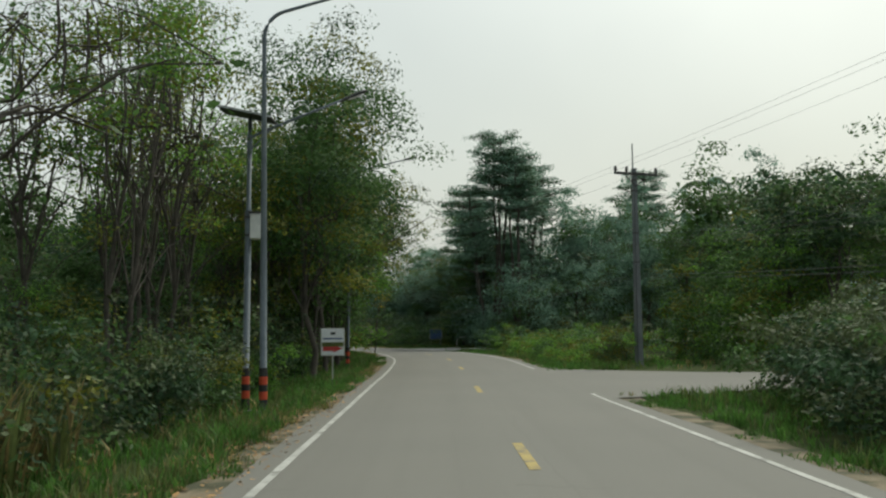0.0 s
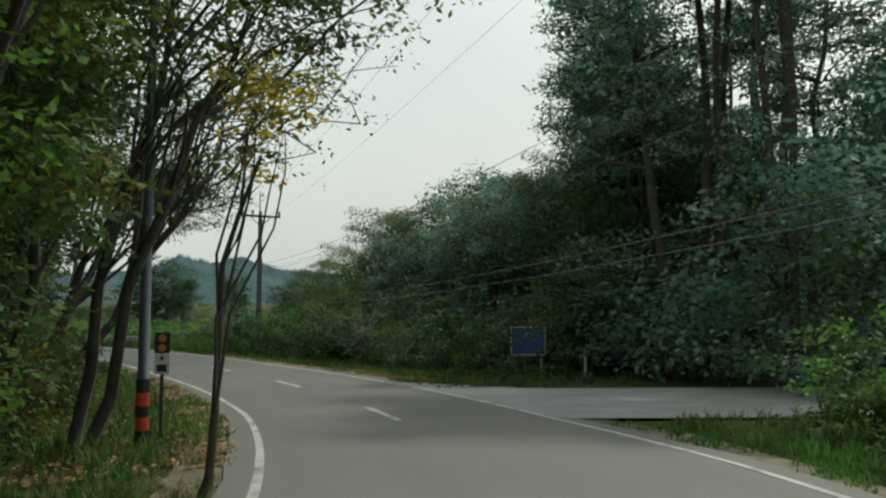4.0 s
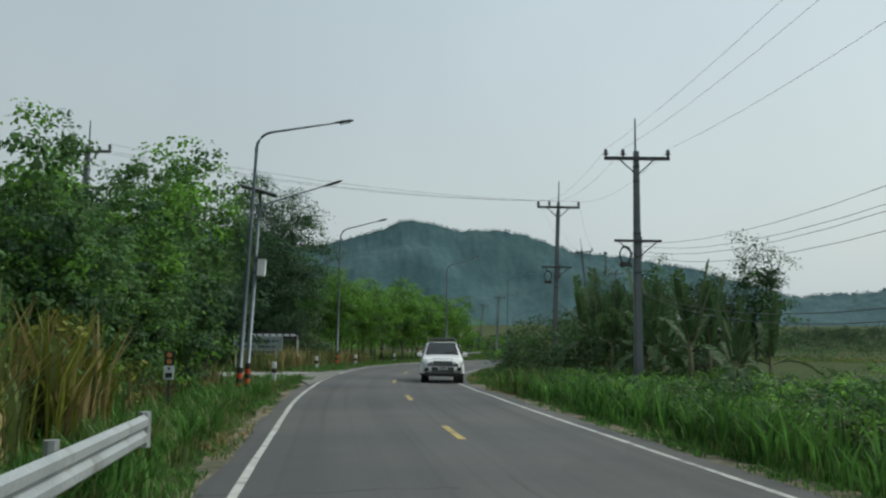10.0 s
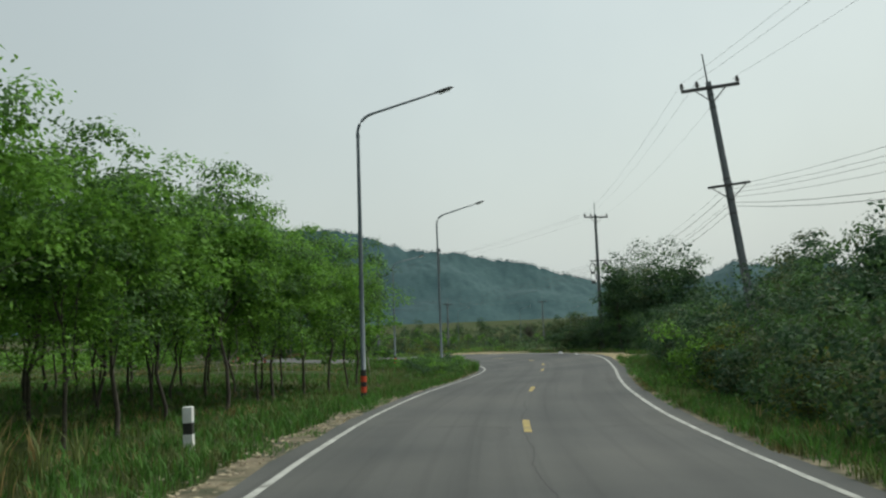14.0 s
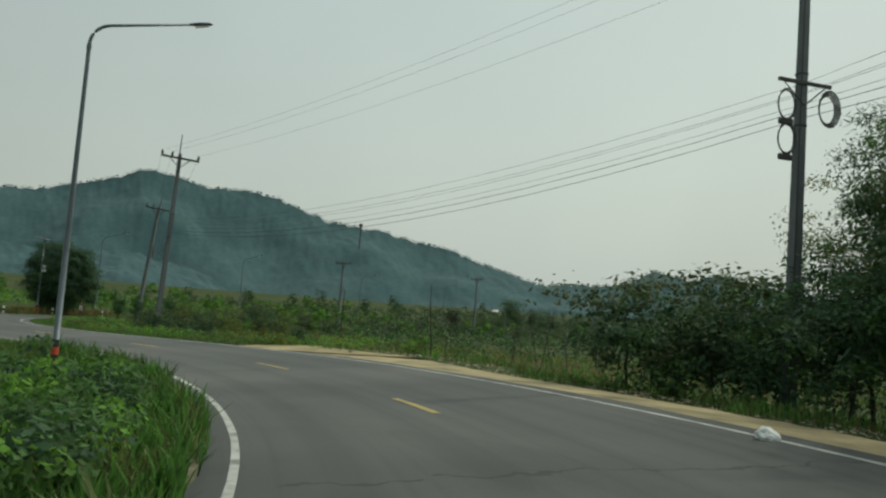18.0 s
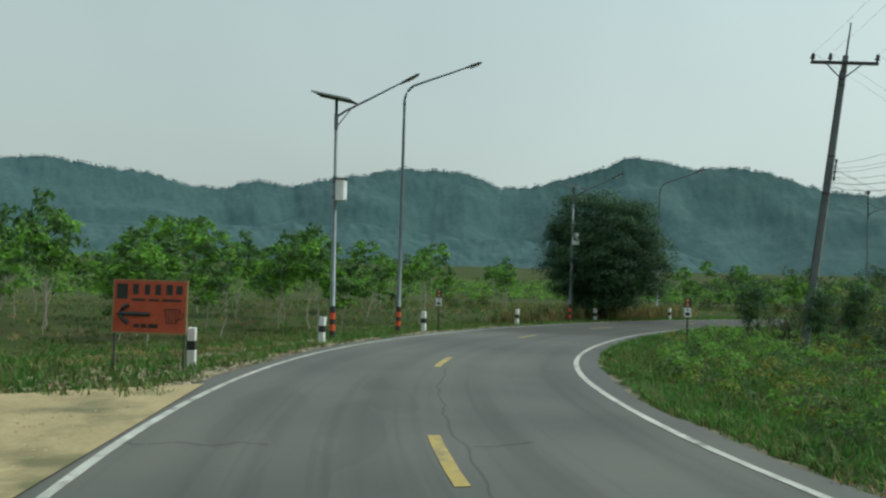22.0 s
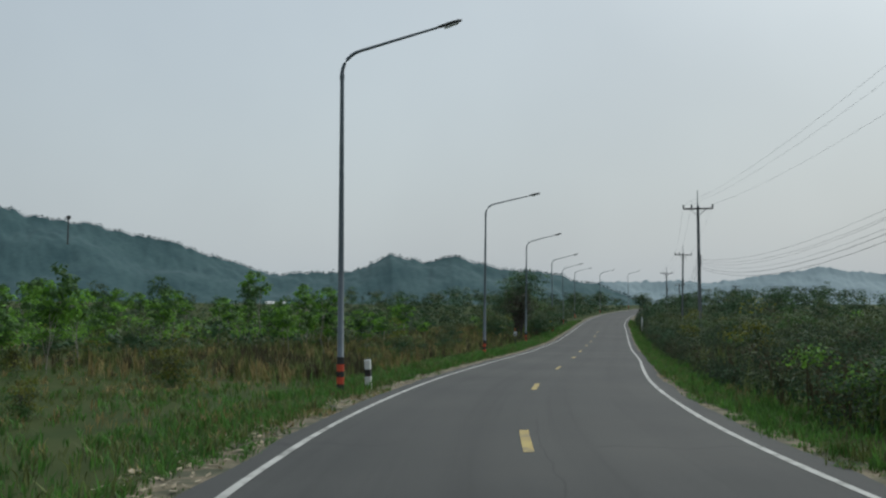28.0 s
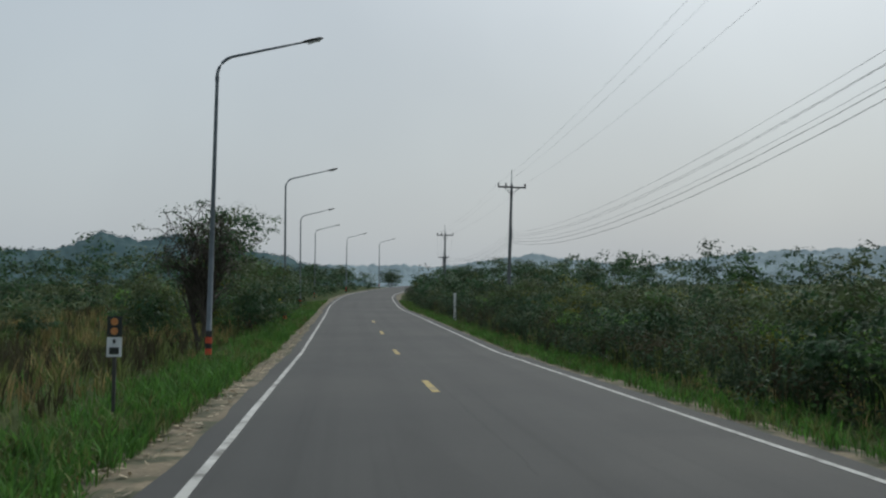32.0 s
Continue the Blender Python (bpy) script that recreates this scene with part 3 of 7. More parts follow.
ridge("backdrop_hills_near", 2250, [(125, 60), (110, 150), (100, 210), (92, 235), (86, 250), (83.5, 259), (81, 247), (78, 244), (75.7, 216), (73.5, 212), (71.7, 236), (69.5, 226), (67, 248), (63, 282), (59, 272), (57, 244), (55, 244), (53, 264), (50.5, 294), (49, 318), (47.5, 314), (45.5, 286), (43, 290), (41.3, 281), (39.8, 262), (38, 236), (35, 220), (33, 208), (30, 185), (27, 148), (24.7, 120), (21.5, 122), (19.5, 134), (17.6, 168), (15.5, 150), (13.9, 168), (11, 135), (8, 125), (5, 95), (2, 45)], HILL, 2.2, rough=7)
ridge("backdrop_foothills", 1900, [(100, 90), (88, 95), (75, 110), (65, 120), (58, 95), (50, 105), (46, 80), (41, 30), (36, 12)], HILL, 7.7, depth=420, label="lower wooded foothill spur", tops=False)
ridge("backdrop_hills_far", 3600, [(40, 100), (30, 90), (20, 110), (12, 130), (4, 175), (-2, 165), (-8, 215), (-14, 165), (-20, 215), (-28, 225), (-36, 170), (-48, 190), (-60, 160)], HILL2, 4.1, label="pale distant hills with haze in their colour", tops=False)

def clumps(centres, radius, per, size, flat=0.8, droop=0.25, wide=0.5):
    n = len(centres)
    d = unit(n * per)
    d[:, 2] = np.where(d[:, 2] < -0.3, -d[:, 2] * 0.8, d[:, 2])
    k = RNG.uniform(0.12, 1.0, (n * per, 1)) ** 0.45
    k *= 1 + 0.25 * np.sin(d[:, :1] * 5.1 + np.repeat(np.arange(n), per)[:, None] * 1.7) * np.sin(d[:, 1:2] * 4.3 + 0.6)
    rad = np.repeat(np.broadcast_to(np.asarray(radius, float), (n,)), per)[:, None]
    c = np.repeat(centres, per, 0) + d * k * rad * np.array([1, 1, flat])
    return leaves_at(c, size, droop, wide, d)


def ellipsoid(n, rx, ry, rz, cz, shell=0.55, lump=0.3):
    d = unit(n)
    k = RNG.uniform(shell, 1.0, (n, 1))
    ph = RNG.uniform(0, 6, 3)
    k *= 1 + lump * (np.sin(d[:, :1] * 3.1 + ph[0]) * np.sin(d[:, 1:2] * 2.7 + ph[1]) + 0.5 * np.sin(d[:, 2:] * 4 + ph[2]))
    return d * k * np.array([rx, ry, rz]) + np.array([0, 0, cz])


def limb(p0, p1, r0, r1, bend=0.12, n=5, sides=5):
    p0, p1 = np.array(p0, float), np.array(p1, float)
    L = np.linalg.norm(p1 - p0)
    off = RNG.normal(size=(n + 1, 3)) * L * bend * 0.35
    off[0] = off[-1] = 0
    pts = [p0 + (p1 - p0) * (i / n) + off[i] + np.array([0, 0, L * bend * math.sin(math.pi * i / n)]) for i in range(n + 1)]
    return tube_vf(pts, [r0 + (r1 - r0) * (i / n) for i in range(n + 1)], sides), pts


def make_tree(name, label, category, h, cr, trunk_h, r0, leaf, nclump, per, size, clump_r, bark=None, crown_rz=None, shell=0.45, lump=0.3, limbs=7, twigs=0, stems=1, droop=0.25, wide=0.5, low=0.0, tilt=(0, 0), group="", core=0):
    """A tree at the origin: a thing with trunk and crown."""
    global RNG
    RNG = np.random.default_rng(int(h * 10 + nclump * 7 + per))
    bark = bark or BARK
    e = thing(name, Matrix(), label, category, group)
    rz = crown_rz or (h - trunk_h) / 2
    cz = h - rz
    cen = ellipsoid(nclump, cr, cr, rz, cz, shell, lump)
    cen = cen[cen[:, 2] > low]
    cen[:, 0] += tilt[0] * np.clip(cen[:, 2] / h, 0, 1)
    cen[:, 1] += tilt[1] * np.clip(cen[:, 2] / h, 0, 1)
    items = []
    for k in range(stems):
        bx, by = (RNG.normal(0, 0.25, 2) if stems > 1 else (0, 0))
        top = np.array([tilt[0] * 0.5 + RNG.normal(0, 0.06 * h if stems == 1 else cr * 0.16), tilt[1] * 0.5 + RNG.normal(0, 0.04 * h if stems == 1 else cr * 0.16), trunk_h + rz * (0.8 if stems == 1 else 1.0)])
        vf, pts = limb((bx, by, -0.3), top, r0, r0 * 0.35, 0.05, 6, 7)
        items.append(vf)
        for j in range(limbs):
            q = pts[min(len(pts) - 1, 2 + j % 4)]
            g = cen[RNG.integers(len(cen))]
            items.append(limb(q, g, r0 * 0.35, r0 * 0.08, 0.12, 4, 4)[0])
    for j in range(twigs):
        a, b = cen[RNG.integers(len(cen))], cen[RNG.integers(len(cen))]
        if np.linalg.norm(a - b) < cr * 1.2:
            items.append(limb(a, b, 0.02, 0.01, 0.1, 3, 3)[0])
    v, f = join_vf(items)
    part("trunk", mesh_of("trunk", v, f, bark, True), e, "")
    if per > 0:
        leaf = leaf if isinstance(leaf, (list, tuple)) else [leaf]
        co = clumps(cen, clump_r * RNG.uniform(0.7, 1.3, len(cen)), per, size, 0.75, droop, wide)
        tone = np.repeat(RNG.integers(0, len(leaf), len(cen)), per)
        if core:
            cc = ellipsoid(core, cr * 0.72, cr * 0.72, rz * 0.75, cz, 0.1, lump)
            cc = cc[cc[:, 2] > low + 0.4] + np.array([tilt[0], tilt[1], 0]) * 0.6
            co = np.concatenate([co, clumps(cc, clump_r * 1.1, 20, size * 1.9, 0.8, droop, wide)])
            tone = np.concatenate([tone, np.zeros(len(cc) * 20, dtype=int)])
        part("crown", quads_mesh("crown", co, list(leaf), tone), e, "")
    return e


def put(proto, x, y, rz=0.0, sc=1.0, sz=None, dz=0.0, z=None):
    """A copy of a plant on the soil at x, y."""
    zz = soil(x, y) - 0.05 if z is None else z
    ob = copy_thing(proto, pose(x, y, zz + dz, 0, 0, rz))
    ob.scale = (sc, sc, sz if sz else sc)
    return ob


GONE = []


def proto(*a, **k):
    e = make_tree(*a, **k)
    GONE.append(e)
    return e


FOREST = [proto("forest_tree", "tall leafy roadside forest tree with dark foliage", "tree", 10.5, 2.8, 2.0, 0.10, [L_MID, L_MID, L_DARK, L_YELLOW], 84, 190, 0.12, 1.0, core=40, shell=0.45, limbs=9, group="roadside forest"),
          proto("forest_tree", "slender roadside tree with thin olive foliage", "tree", 12.0, 2.3, 3.2, 0.07, [L_BRIGHT, L_MID, L_YELLOW], 52, 110, 0.11, 0.85, shell=0.4, limbs=16, twigs=30, stems=2, group="roadside forest"),
          proto("forest_tree", "mid-height roadside tree with yellow-green foliage", "tree", 7.5, 2.4, 1.2, 0.11, [L_MID, L_YELLOW, L_BRIGHT], 60, 110, 0.13, 0.85, core=20, shell=0.4, limbs=8, group="roadside forest")]
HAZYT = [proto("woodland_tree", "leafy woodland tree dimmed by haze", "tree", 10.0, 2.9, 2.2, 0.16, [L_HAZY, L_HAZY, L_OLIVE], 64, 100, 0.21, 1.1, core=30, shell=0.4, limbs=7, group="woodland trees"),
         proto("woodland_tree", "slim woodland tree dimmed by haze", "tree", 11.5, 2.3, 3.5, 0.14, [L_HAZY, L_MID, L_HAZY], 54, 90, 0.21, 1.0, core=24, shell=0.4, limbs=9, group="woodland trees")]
RUBBER = [proto("rubber_tree", "plantation rubber tree with slim trunk and fresh green crown", "tree", 8.3, 2.3, 2.6, 0.08, [L_BRIGHT, L_BRIGHT, L_MID, L_BRIGHT], 80, 120, 0.16, 0.85, core=34, bark=BARK, shell=0.45, limbs=7, group="rubber plantation"),
          proto("rubber_tree", "plantation rubber tree with slim trunk and fresh green crown", "tree", 7.6, 2.2, 2.3, 0.07, [L_BRIGHT, L_MID, L_BRIGHT], 76, 120, 0.16, 0.85, core=32, bark=BARK, shell=0.45, limbs=7, group="rubber plantation")]
YOUNG = [proto("rubber_sapling", "young rubber tree with thin stem and tufted leaves", "sapling", 3.8, 0.9, 1.3, 0.03, [L_BRIGHT, L_BRIGHT, L_MID], 26, 26, 0.24, 0.36, bark=PALEBARK, limbs=4, droop=0.5, group="young plantation"),
         proto("rubber_sapling", "young rubber tree with thin stem and tufted leaves", "sapling", 2.9, 0.9, 0.7, 0.025, [L_BRIGHT, L_MID], 26, 26, 0.22, 0.36, bark=PALEBARK, limbs=4, droop=0.5, group="young plantation"),
         proto("rubber_sapling", "young rubber tree with a bare stem and one top tuft", "sapling", 4.4, 0.8, 2.6, 0.03, [L_BRIGHT, L_MID], 18, 24, 0.24, 0.36, bark=PALEBARK, limbs=3, droop=0.5, group="young plantation")]
BUSH = [proto("bush", "dense dark green roadside bush", "bush", 2.6, 1.7, 0.1, 0.04, [L_DARK, L_MID, L_OLIVE], 34, 80, 0.13, 0.6, core=10, shell=0.4, limbs=6, crown_rz=1.5, group="roadside bushes"),
        proto("bush", "fresh green leafy roadside bush", "bush", 2.0, 1.5, 0.1, 0.03, [L_MID, L_BRIGHT], 32, 80, 0.13, 0.55, core=8, shell=0.4, limbs=6, crown_rz=1.2, group="roadside bushes"),
        proto("bush", "yellow-green straggly roadside bush", "bush", 2.8, 1.4, 0.3, 0.03, [L_YELLOW, L_MID, L_OLIVE], 30, 70, 0.13, 0.55, shell=0.3, limbs=12, twigs=12, crown_rz=1.5, group="roadside bushes")]
FARTREE = [proto("field_tree", "dark dense tree standing in the fields", "tree", 8.0, 3.4, 0.6, 0.16, [L_DARK, L_OLIVE, L_DARK], 80, 100, 0.19, 1.0, core=50, shell=0.4, limbs=6, group="field trees"),
           proto("field_tree", "slim dark tree standing in the fields", "tree", 9.0, 2.2, 1.5, 0.14, [L_DARK, L_MID], 60, 90, 0.19, 0.9, core=34, shell=0.4, limbs=6, group="field trees")]
FARLITE = [proto("field_tree", "small hazy tree standing far off in the fields", "tree", 8.0, 3.0, 0.8, 0.16, [L_DARK, L_OLIVE], 46, 26, 0.42, 0.95, shell=0.3, limbs=4, group="field trees"),
           proto("field_tree", "slim hazy tree standing far off in the fields", "tree", 9.0, 2.0, 2.0, 0.14, [L_DARK, L_MID], 34, 26, 0.42, 0.9, shell=0.3, limbs=4, group="field trees")]
TEAK = proto("broadleaf_tree", "young broad-leaved tree with large fresh green leaves", "tree", 7.0, 1.9, 0.6, 0.07, [L_MID, L_BRIGHT, L_MID, L_DARK], 96, 70, 0.165, 0.65, core=18, shell=0.3, limbs=6, droop=0.5, wide=0.62, group="broad-leaved hedge trees")
BARE = proto("bare_tree", "leafless grey tree with fine branches", "tree", 8.0, 3.4, 1.5, 0.12, [L_OLIVE], 60, 0, 0.2, 0.6, bark=PALEBARK, limbs=40, twigs=90, stems=3)
SHRUB = proto("bare_shrub", "half-bare pale shrub with twisting branches", "shrub", 3.6, 1.5, 0.4, 0.05, [L_YELLOW, L_OLIVE], 26, 7, 0.14, 0.4, bark=PALEBARK, limbs=16, twigs=14, stems=3)


def layered_tree():
    """A tall tree with bare stems and flat layers of foliage, widest below the top."""
    e = thing("tall_tree", Matrix(), "tall slender tree with flat layered crown", "tree")
    items, cen = [], []
    for bx, by, h, first in ((0, 0, 19.0, 0.70), (0.8, 0.5, 17.6, 0.74), (-1.7, 0.3, 14.5, 0.45), (0.4, -0.5, 18.4, 0.72)):
        vf, pts = limb((bx * 0.5, by * 0.5, -0.3), (bx * 1.5, by * 1.5, h), 0.19, 0.05, 0.02, 8, 7)
        items.append(vf)
        for z in np.arange(h * first, h, 1.15):
            t = (z - h * first) / (h * (1 - first))
            q = np.array([bx * (0.5 + z / h), by * (0.5 + z / h), z])
            R = (2.9 - 1.3 * t * t) * RNG.uniform(0.65, 1.15)
            for j in range(7):
                a = RNG.uniform(0, 6.28)
                tip = q + np.array([math.cos(a) * R, math.sin(a) * R, 0.55])
                items.append(limb(q, tip, 0.045, 0.012, 0.06, 3, 4)[0])
                for k in range(3):
                    cen.append(q + (tip - q) * RNG.uniform(0.4, 1.05) + RNG.normal(0, 0.2, 3))
        for z in np.arange(2.0, h * first, 2.4):
            a, R = RNG.uniform(0, 6.28), RNG.uniform(0.5, 1.2)
            cen.append(np.array([bx * (0.5 + z / h) + math.cos(a) * R, by * (0.5 + z / h) + math.sin(a) * R, z]))
    part("trunk", mesh_of("trunk", *join_vf(items), BARK, True), e)
    cen = np.array(cen)
    co = clumps(cen, 0.9, 44, 0.2, 0.4)
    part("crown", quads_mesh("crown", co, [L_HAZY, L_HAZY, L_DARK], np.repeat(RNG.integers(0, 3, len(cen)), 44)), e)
    GONE.append(e)
    return e


TALL = layered_tree()
FLITE = [proto("forest_tree", "tall leafy forest tree standing behind the roadside trees", "tree", 10.4, 2.8, 2.6, 0.16, [L_DARK, L_MID, L_OLIVE], 60, 60, 0.24, 1.05, core=22, shell=0.4, limbs=6, group="roadside forest"),
         proto("forest_tree", "slender forest tree standing behind the roadside trees", "tree", 11.6, 2.3, 3.0, 0.13, [L_MID, L_OLIVE, L_MID], 46, 56, 0.24, 1.0, core=16, shell=0.4, limbs=6, group="roadside forest")]
RLITE = proto("rubber_tree", "plantation rubber tree in the back rows", "tree", 8.0, 2.3, 2.4, 0.08, [L_BRIGHT, L_BRIGHT, L_MID], 50, 60, 0.22, 0.95, core=16, shell=0.4, limbs=5, group="rubber plantation")
BIGLITE = proto("round_bushy_tree", "large dense dark tree standing in the fields", "tree", 7.3, 3.3, 0.5, 0.24, [L_DARK, L_DARK, L_OLIVE, L_DARK], 260, 44, 0.2, 0.7, core=60, shell=0.6, lump=0.14, limbs=6, crown_rz=3.6, stems=2, low=0.3)


def scatter(kinds, s0, s1, u0, u1, n, sc=(0.8, 1.2), weights=None, gap=0.0, keep=None):
    global RNG
    RNG = np.random.default_rng(int(s0 * 7 + abs(u0) * 13 + n))
    done, tries = [], 0
    while len(done) < n and tries < n * 12:
        tries += 1
        s, u = RNG.uniform(s0, s1), RNG.uniform(u0, u1)
        x, y = at(s, u)
        if keep and not keep(x, y):
            continue
        s2, u2 = su(x, y)
        if abs(u2) < min(abs(u0), abs(u1)) - 0.3:
            continue
        if gap and any((x - a) ** 2 + (y - b) ** 2 < gap * gap for a, b in done):
            continue
        done.append((x, y))
        k = kinds[RNG.choice(len(kinds), p=weights)]
        q = RNG.uniform(*sc)
        put(k, x, y, RNG.uniform(0, 360), q, q * RNG.uniform(0.85, 1.2))
    return done


def thicket(name, label, s0, s1, u0, u1, height, leaf, n, per, size, clump_r=0.5, keep=None, low=0.0):
    """A continuous mass of undergrowth, denser towards its top and its face on the road."""
    c = []
    while len(c) < n:
        s, u = RNG.uniform(s0, s1), u0 + (u1 - u0) * RNG.uniform(0, 1) ** 1.6
        x, y = at(s, u)
        if keep and not keep(x, y):
            continue
        t = abs((u - u0) / (u1 - u0))
        h = height(s) * (0.62 + 0.42 * min(1, t * 2.5) + 0.42 * noise.noise(Vector((x * 0.33, y * 0.33, 1))) + 0.3 * noise.noise(Vector((x * 0.9, y * 0.9, 5))))
        z = low + (h - low) * RNG.uniform(0, 1) ** (0.9 if t < 0.35 else 0.45)
        c.append((x, y, z + soil(x, y)))
    c = np.array(c)
    co = clumps(c, clump_r, per, size, 0.8)
    tone = np.repeat((np.abs(np.sin(c[:, 0] * 0.31) * 3 + np.sin(c[:, 1] * 0.47) * 3 + RNG.normal(0, 0.8, len(c))) % len(leaf)).astype(int), per)
    return tagged(new(name, quads_mesh(name, co, list(leaf), tone)), label, "undergrowth", kind="stuff")


# ---- grass ----
def grass(name, label, s0, s1, u0, u1, n, h, material, lean=0.35, blades=6, w=0.012, keep=None, edge=0.0, rel=0):
    """Tufts between two offsets; rel -1 or 1 counts them outwards from the left or right edge line."""
    s = RNG.uniform(s0, s1, n)
    u = u0 + (u1 - u0) * RNG.uniform(0, 1, n) ** (1.0 + edge)
    if rel:
        u = rel * ((hl(s) if rel < 0 else hr(s)) + u)
    x = np.interp(s, ST, ROAD[:, 0]) + u * np.interp(s, ST, NRM[:, 0])
    y = np.interp(s, ST, ROAD[:, 1]) + u * np.interp(s, ST, NRM[:, 1])
    ok = np.sin(x * 0.9 + np.sin(y * 0.7) * 2) + np.sin(y * 1.3) * 0.7 + RNG.normal(0, 0.9, n) > -0.8
    if keep is not None:
        ok &= keep(x, y, s, u)
    s, u, x, y = s[ok], u[ok], x[ok], y[ok]
    z = ground_z(s, u) - 0.05
    n = len(s)
    tall = np.interp(s, [240, 292, 300, 345, 360], [1.0, 1.0, 0.68, 0.68, 0.9])
    base = np.repeat(np.stack([x, y, z], 1), blades, 0) + RNG.normal(0, 0.05, (n * blades, 3)) * np.array([1, 1, 0])
    hh = np.repeat(h * tall * RNG.uniform(0.5, 1.25, n), blades) * RNG.uniform(0.6, 1.15, n * blades)
    a = RNG.uniform(0, 2 * math.pi, n * blades)
    out = np.stack([np.cos(a), np.sin(a), np.zeros_like(a)], 1)
    side = np.stack([-np.sin(a), np.cos(a), np.zeros_like(a)], 1) * (w * (0.6 + hh[:, None]))
    up = np.array([0, 0, 1.0])
    tip = base + up * hh[:, None] + out * (hh * lean * RNG.uniform(0.3, 1.6, n * blades))[:, None]
    mid = base + up * (hh * 0.6)[:, None] + out * (hh * lean * 0.25)[:, None]
    co = np.stack([base, mid + side, tip, mid - side], 1)
    leaf = material if isinstance(material, (list, tuple)) else [material]
    tone = np.repeat((np.abs(np.sin(x * 0.37) * 2 + np.sin(y * 0.29) * 2 + RNG.normal(0, 0.7, n)) % len(leaf)).astype(int), blades)
    return tagged(new(name, quads_mesh(name, co, list(leaf), tone)), label, "grass", kind="stuff")



# woods on the left at the start
scatter(FOREST[1:2], 33, 50, -11, -7.4, 9, (0.85, 1.1), gap=1.6)
scatter(FOREST, 52, 82, -10, -6.6, 17, (0.8, 1.1), gap=2.0)
scatter(FLITE, 42, 62, -24, -9.8, 14, (0.55, 0.72), gap=2.4)
scatter(FLITE, 62, 105, -24, -9.8, 24, (0.75, 1.0), gap=2.4)
scatter(FLITE, 26, 42, -22, -9.8, 9, (0.4, 0.55), gap=2.4)
scatter(FOREST[2:], 14, 34, -16, -9, 9, (0.45, 0.6), gap=2.0)
scatter(BUSH, 12, 95, -7.0, -5.6, 34, (0.45, 0.8))
thicket("undergrowth", "tangled undergrowth below the trees", 12, 112, -6.0, -16, lambda s: float(np.interp(s, [12, 30, 42], [2.0, 2.8, 4.0])), [L_DARK, L_OLIVE, L_MID, L_YELLOW], 2300, 36, 0.135, 0.6)
scatter(FOREST[:2], 85, 98, -9.0, -6.6, 9, (0.9, 1.15), gap=1.6)
scatter(FOREST, 99, 113, -12, -6.3, 12, (0.85, 1.1), gap=1.6)
scatter(FOREST[:1], 113, 122, -9.5, -6.9, 6, (0.95, 1.15), gap=1.6)
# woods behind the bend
thicket("woodland", "dense haze-coloured woodland behind the bend", 62, 104, 9.5, 46, lambda s: float(np.interp(s, [62, 78, 88, 104], [8.5, 8.5, 5.5, 5.0])), [L_HAZY, L_HAZY, L_MID, L_OLIVE], 3200, 30, 0.24, 0.9, keep=lambda x, y: y > 70)
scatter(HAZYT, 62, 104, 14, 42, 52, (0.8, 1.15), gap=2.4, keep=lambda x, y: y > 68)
for x, y, q in ((4.4, 78.5, 0.97), (2.5, 84.8, 0.78), (3.2, 82.6, 0.6), (6.2, 76.5, 0.86), (8.2, 86.0, 0.9), (3.0, 90.0, 0.75), (21.7, 99.1, 0.98), (18.0, 95.0, 0.7)):
    put(TALL, x, y, RNG.uniform(0, 360), q)
for x, y, q in ((1.7, 85.6, 0.95), (3.4, 84.4, 1.0), (1.4, 88.5, 0.9)):
    put(FOREST[0], x, y, RNG.uniform(0, 360), q)
for x, y, q in ((-3.0, 106.0, 1.15), (-1.0, 112.0, 1.2), (1.0, 104.0, 1.05)):
    put(HAZYT[0], x, y, RNG.uniform(0, 360), q)
scatter(FLITE, 40, 70, 14, 44, 34, (0.8, 1.1), gap=2.5, keep=lambda x, y: y > 37)
# right side at the junction
thicket("hedge_bushes", "green roadside bushes by the junction", 14, 38, 5.8, 13, lambda s: 2.3, [L_MID, L_OLIVE, L_DARK], 620, 34, 0.13, 0.45, keep=lambda x, y: y < 22.5)
for x, y, q in ((6.6, 13.6, 0.8), (7.1, 15.6, 0.85), (7.5, 17.6, 0.9), (8.2, 19.8, 0.9), (9.0, 14.5, 1.1), (9.6, 17.5, 1.15)):
    put(BUSH[0], x, y, RNG.uniform(0, 360), q)
thicket("hillside_trees", "bright leafy tree mass beyond the side road", 30, 64, 12, 34, lambda s: 7.2, [L_MID, L_BRIGHT, L_MID, L_YELLOW], 2000, 34, 0.18, 0.7, keep=lambda x, y: y > 37.5)
thicket("bank_bushes", "low green bushes on the bank", 52, 78, 4.9, 9.5, lambda s: 1.5, [L_MID, L_BRIGHT, L_BRIGHT, L_YELLOW], 560, 30, 0.12, 0.35)
scatter(BUSH[1:], 52, 78, 6, 10, 10, (0.5, 0.8))
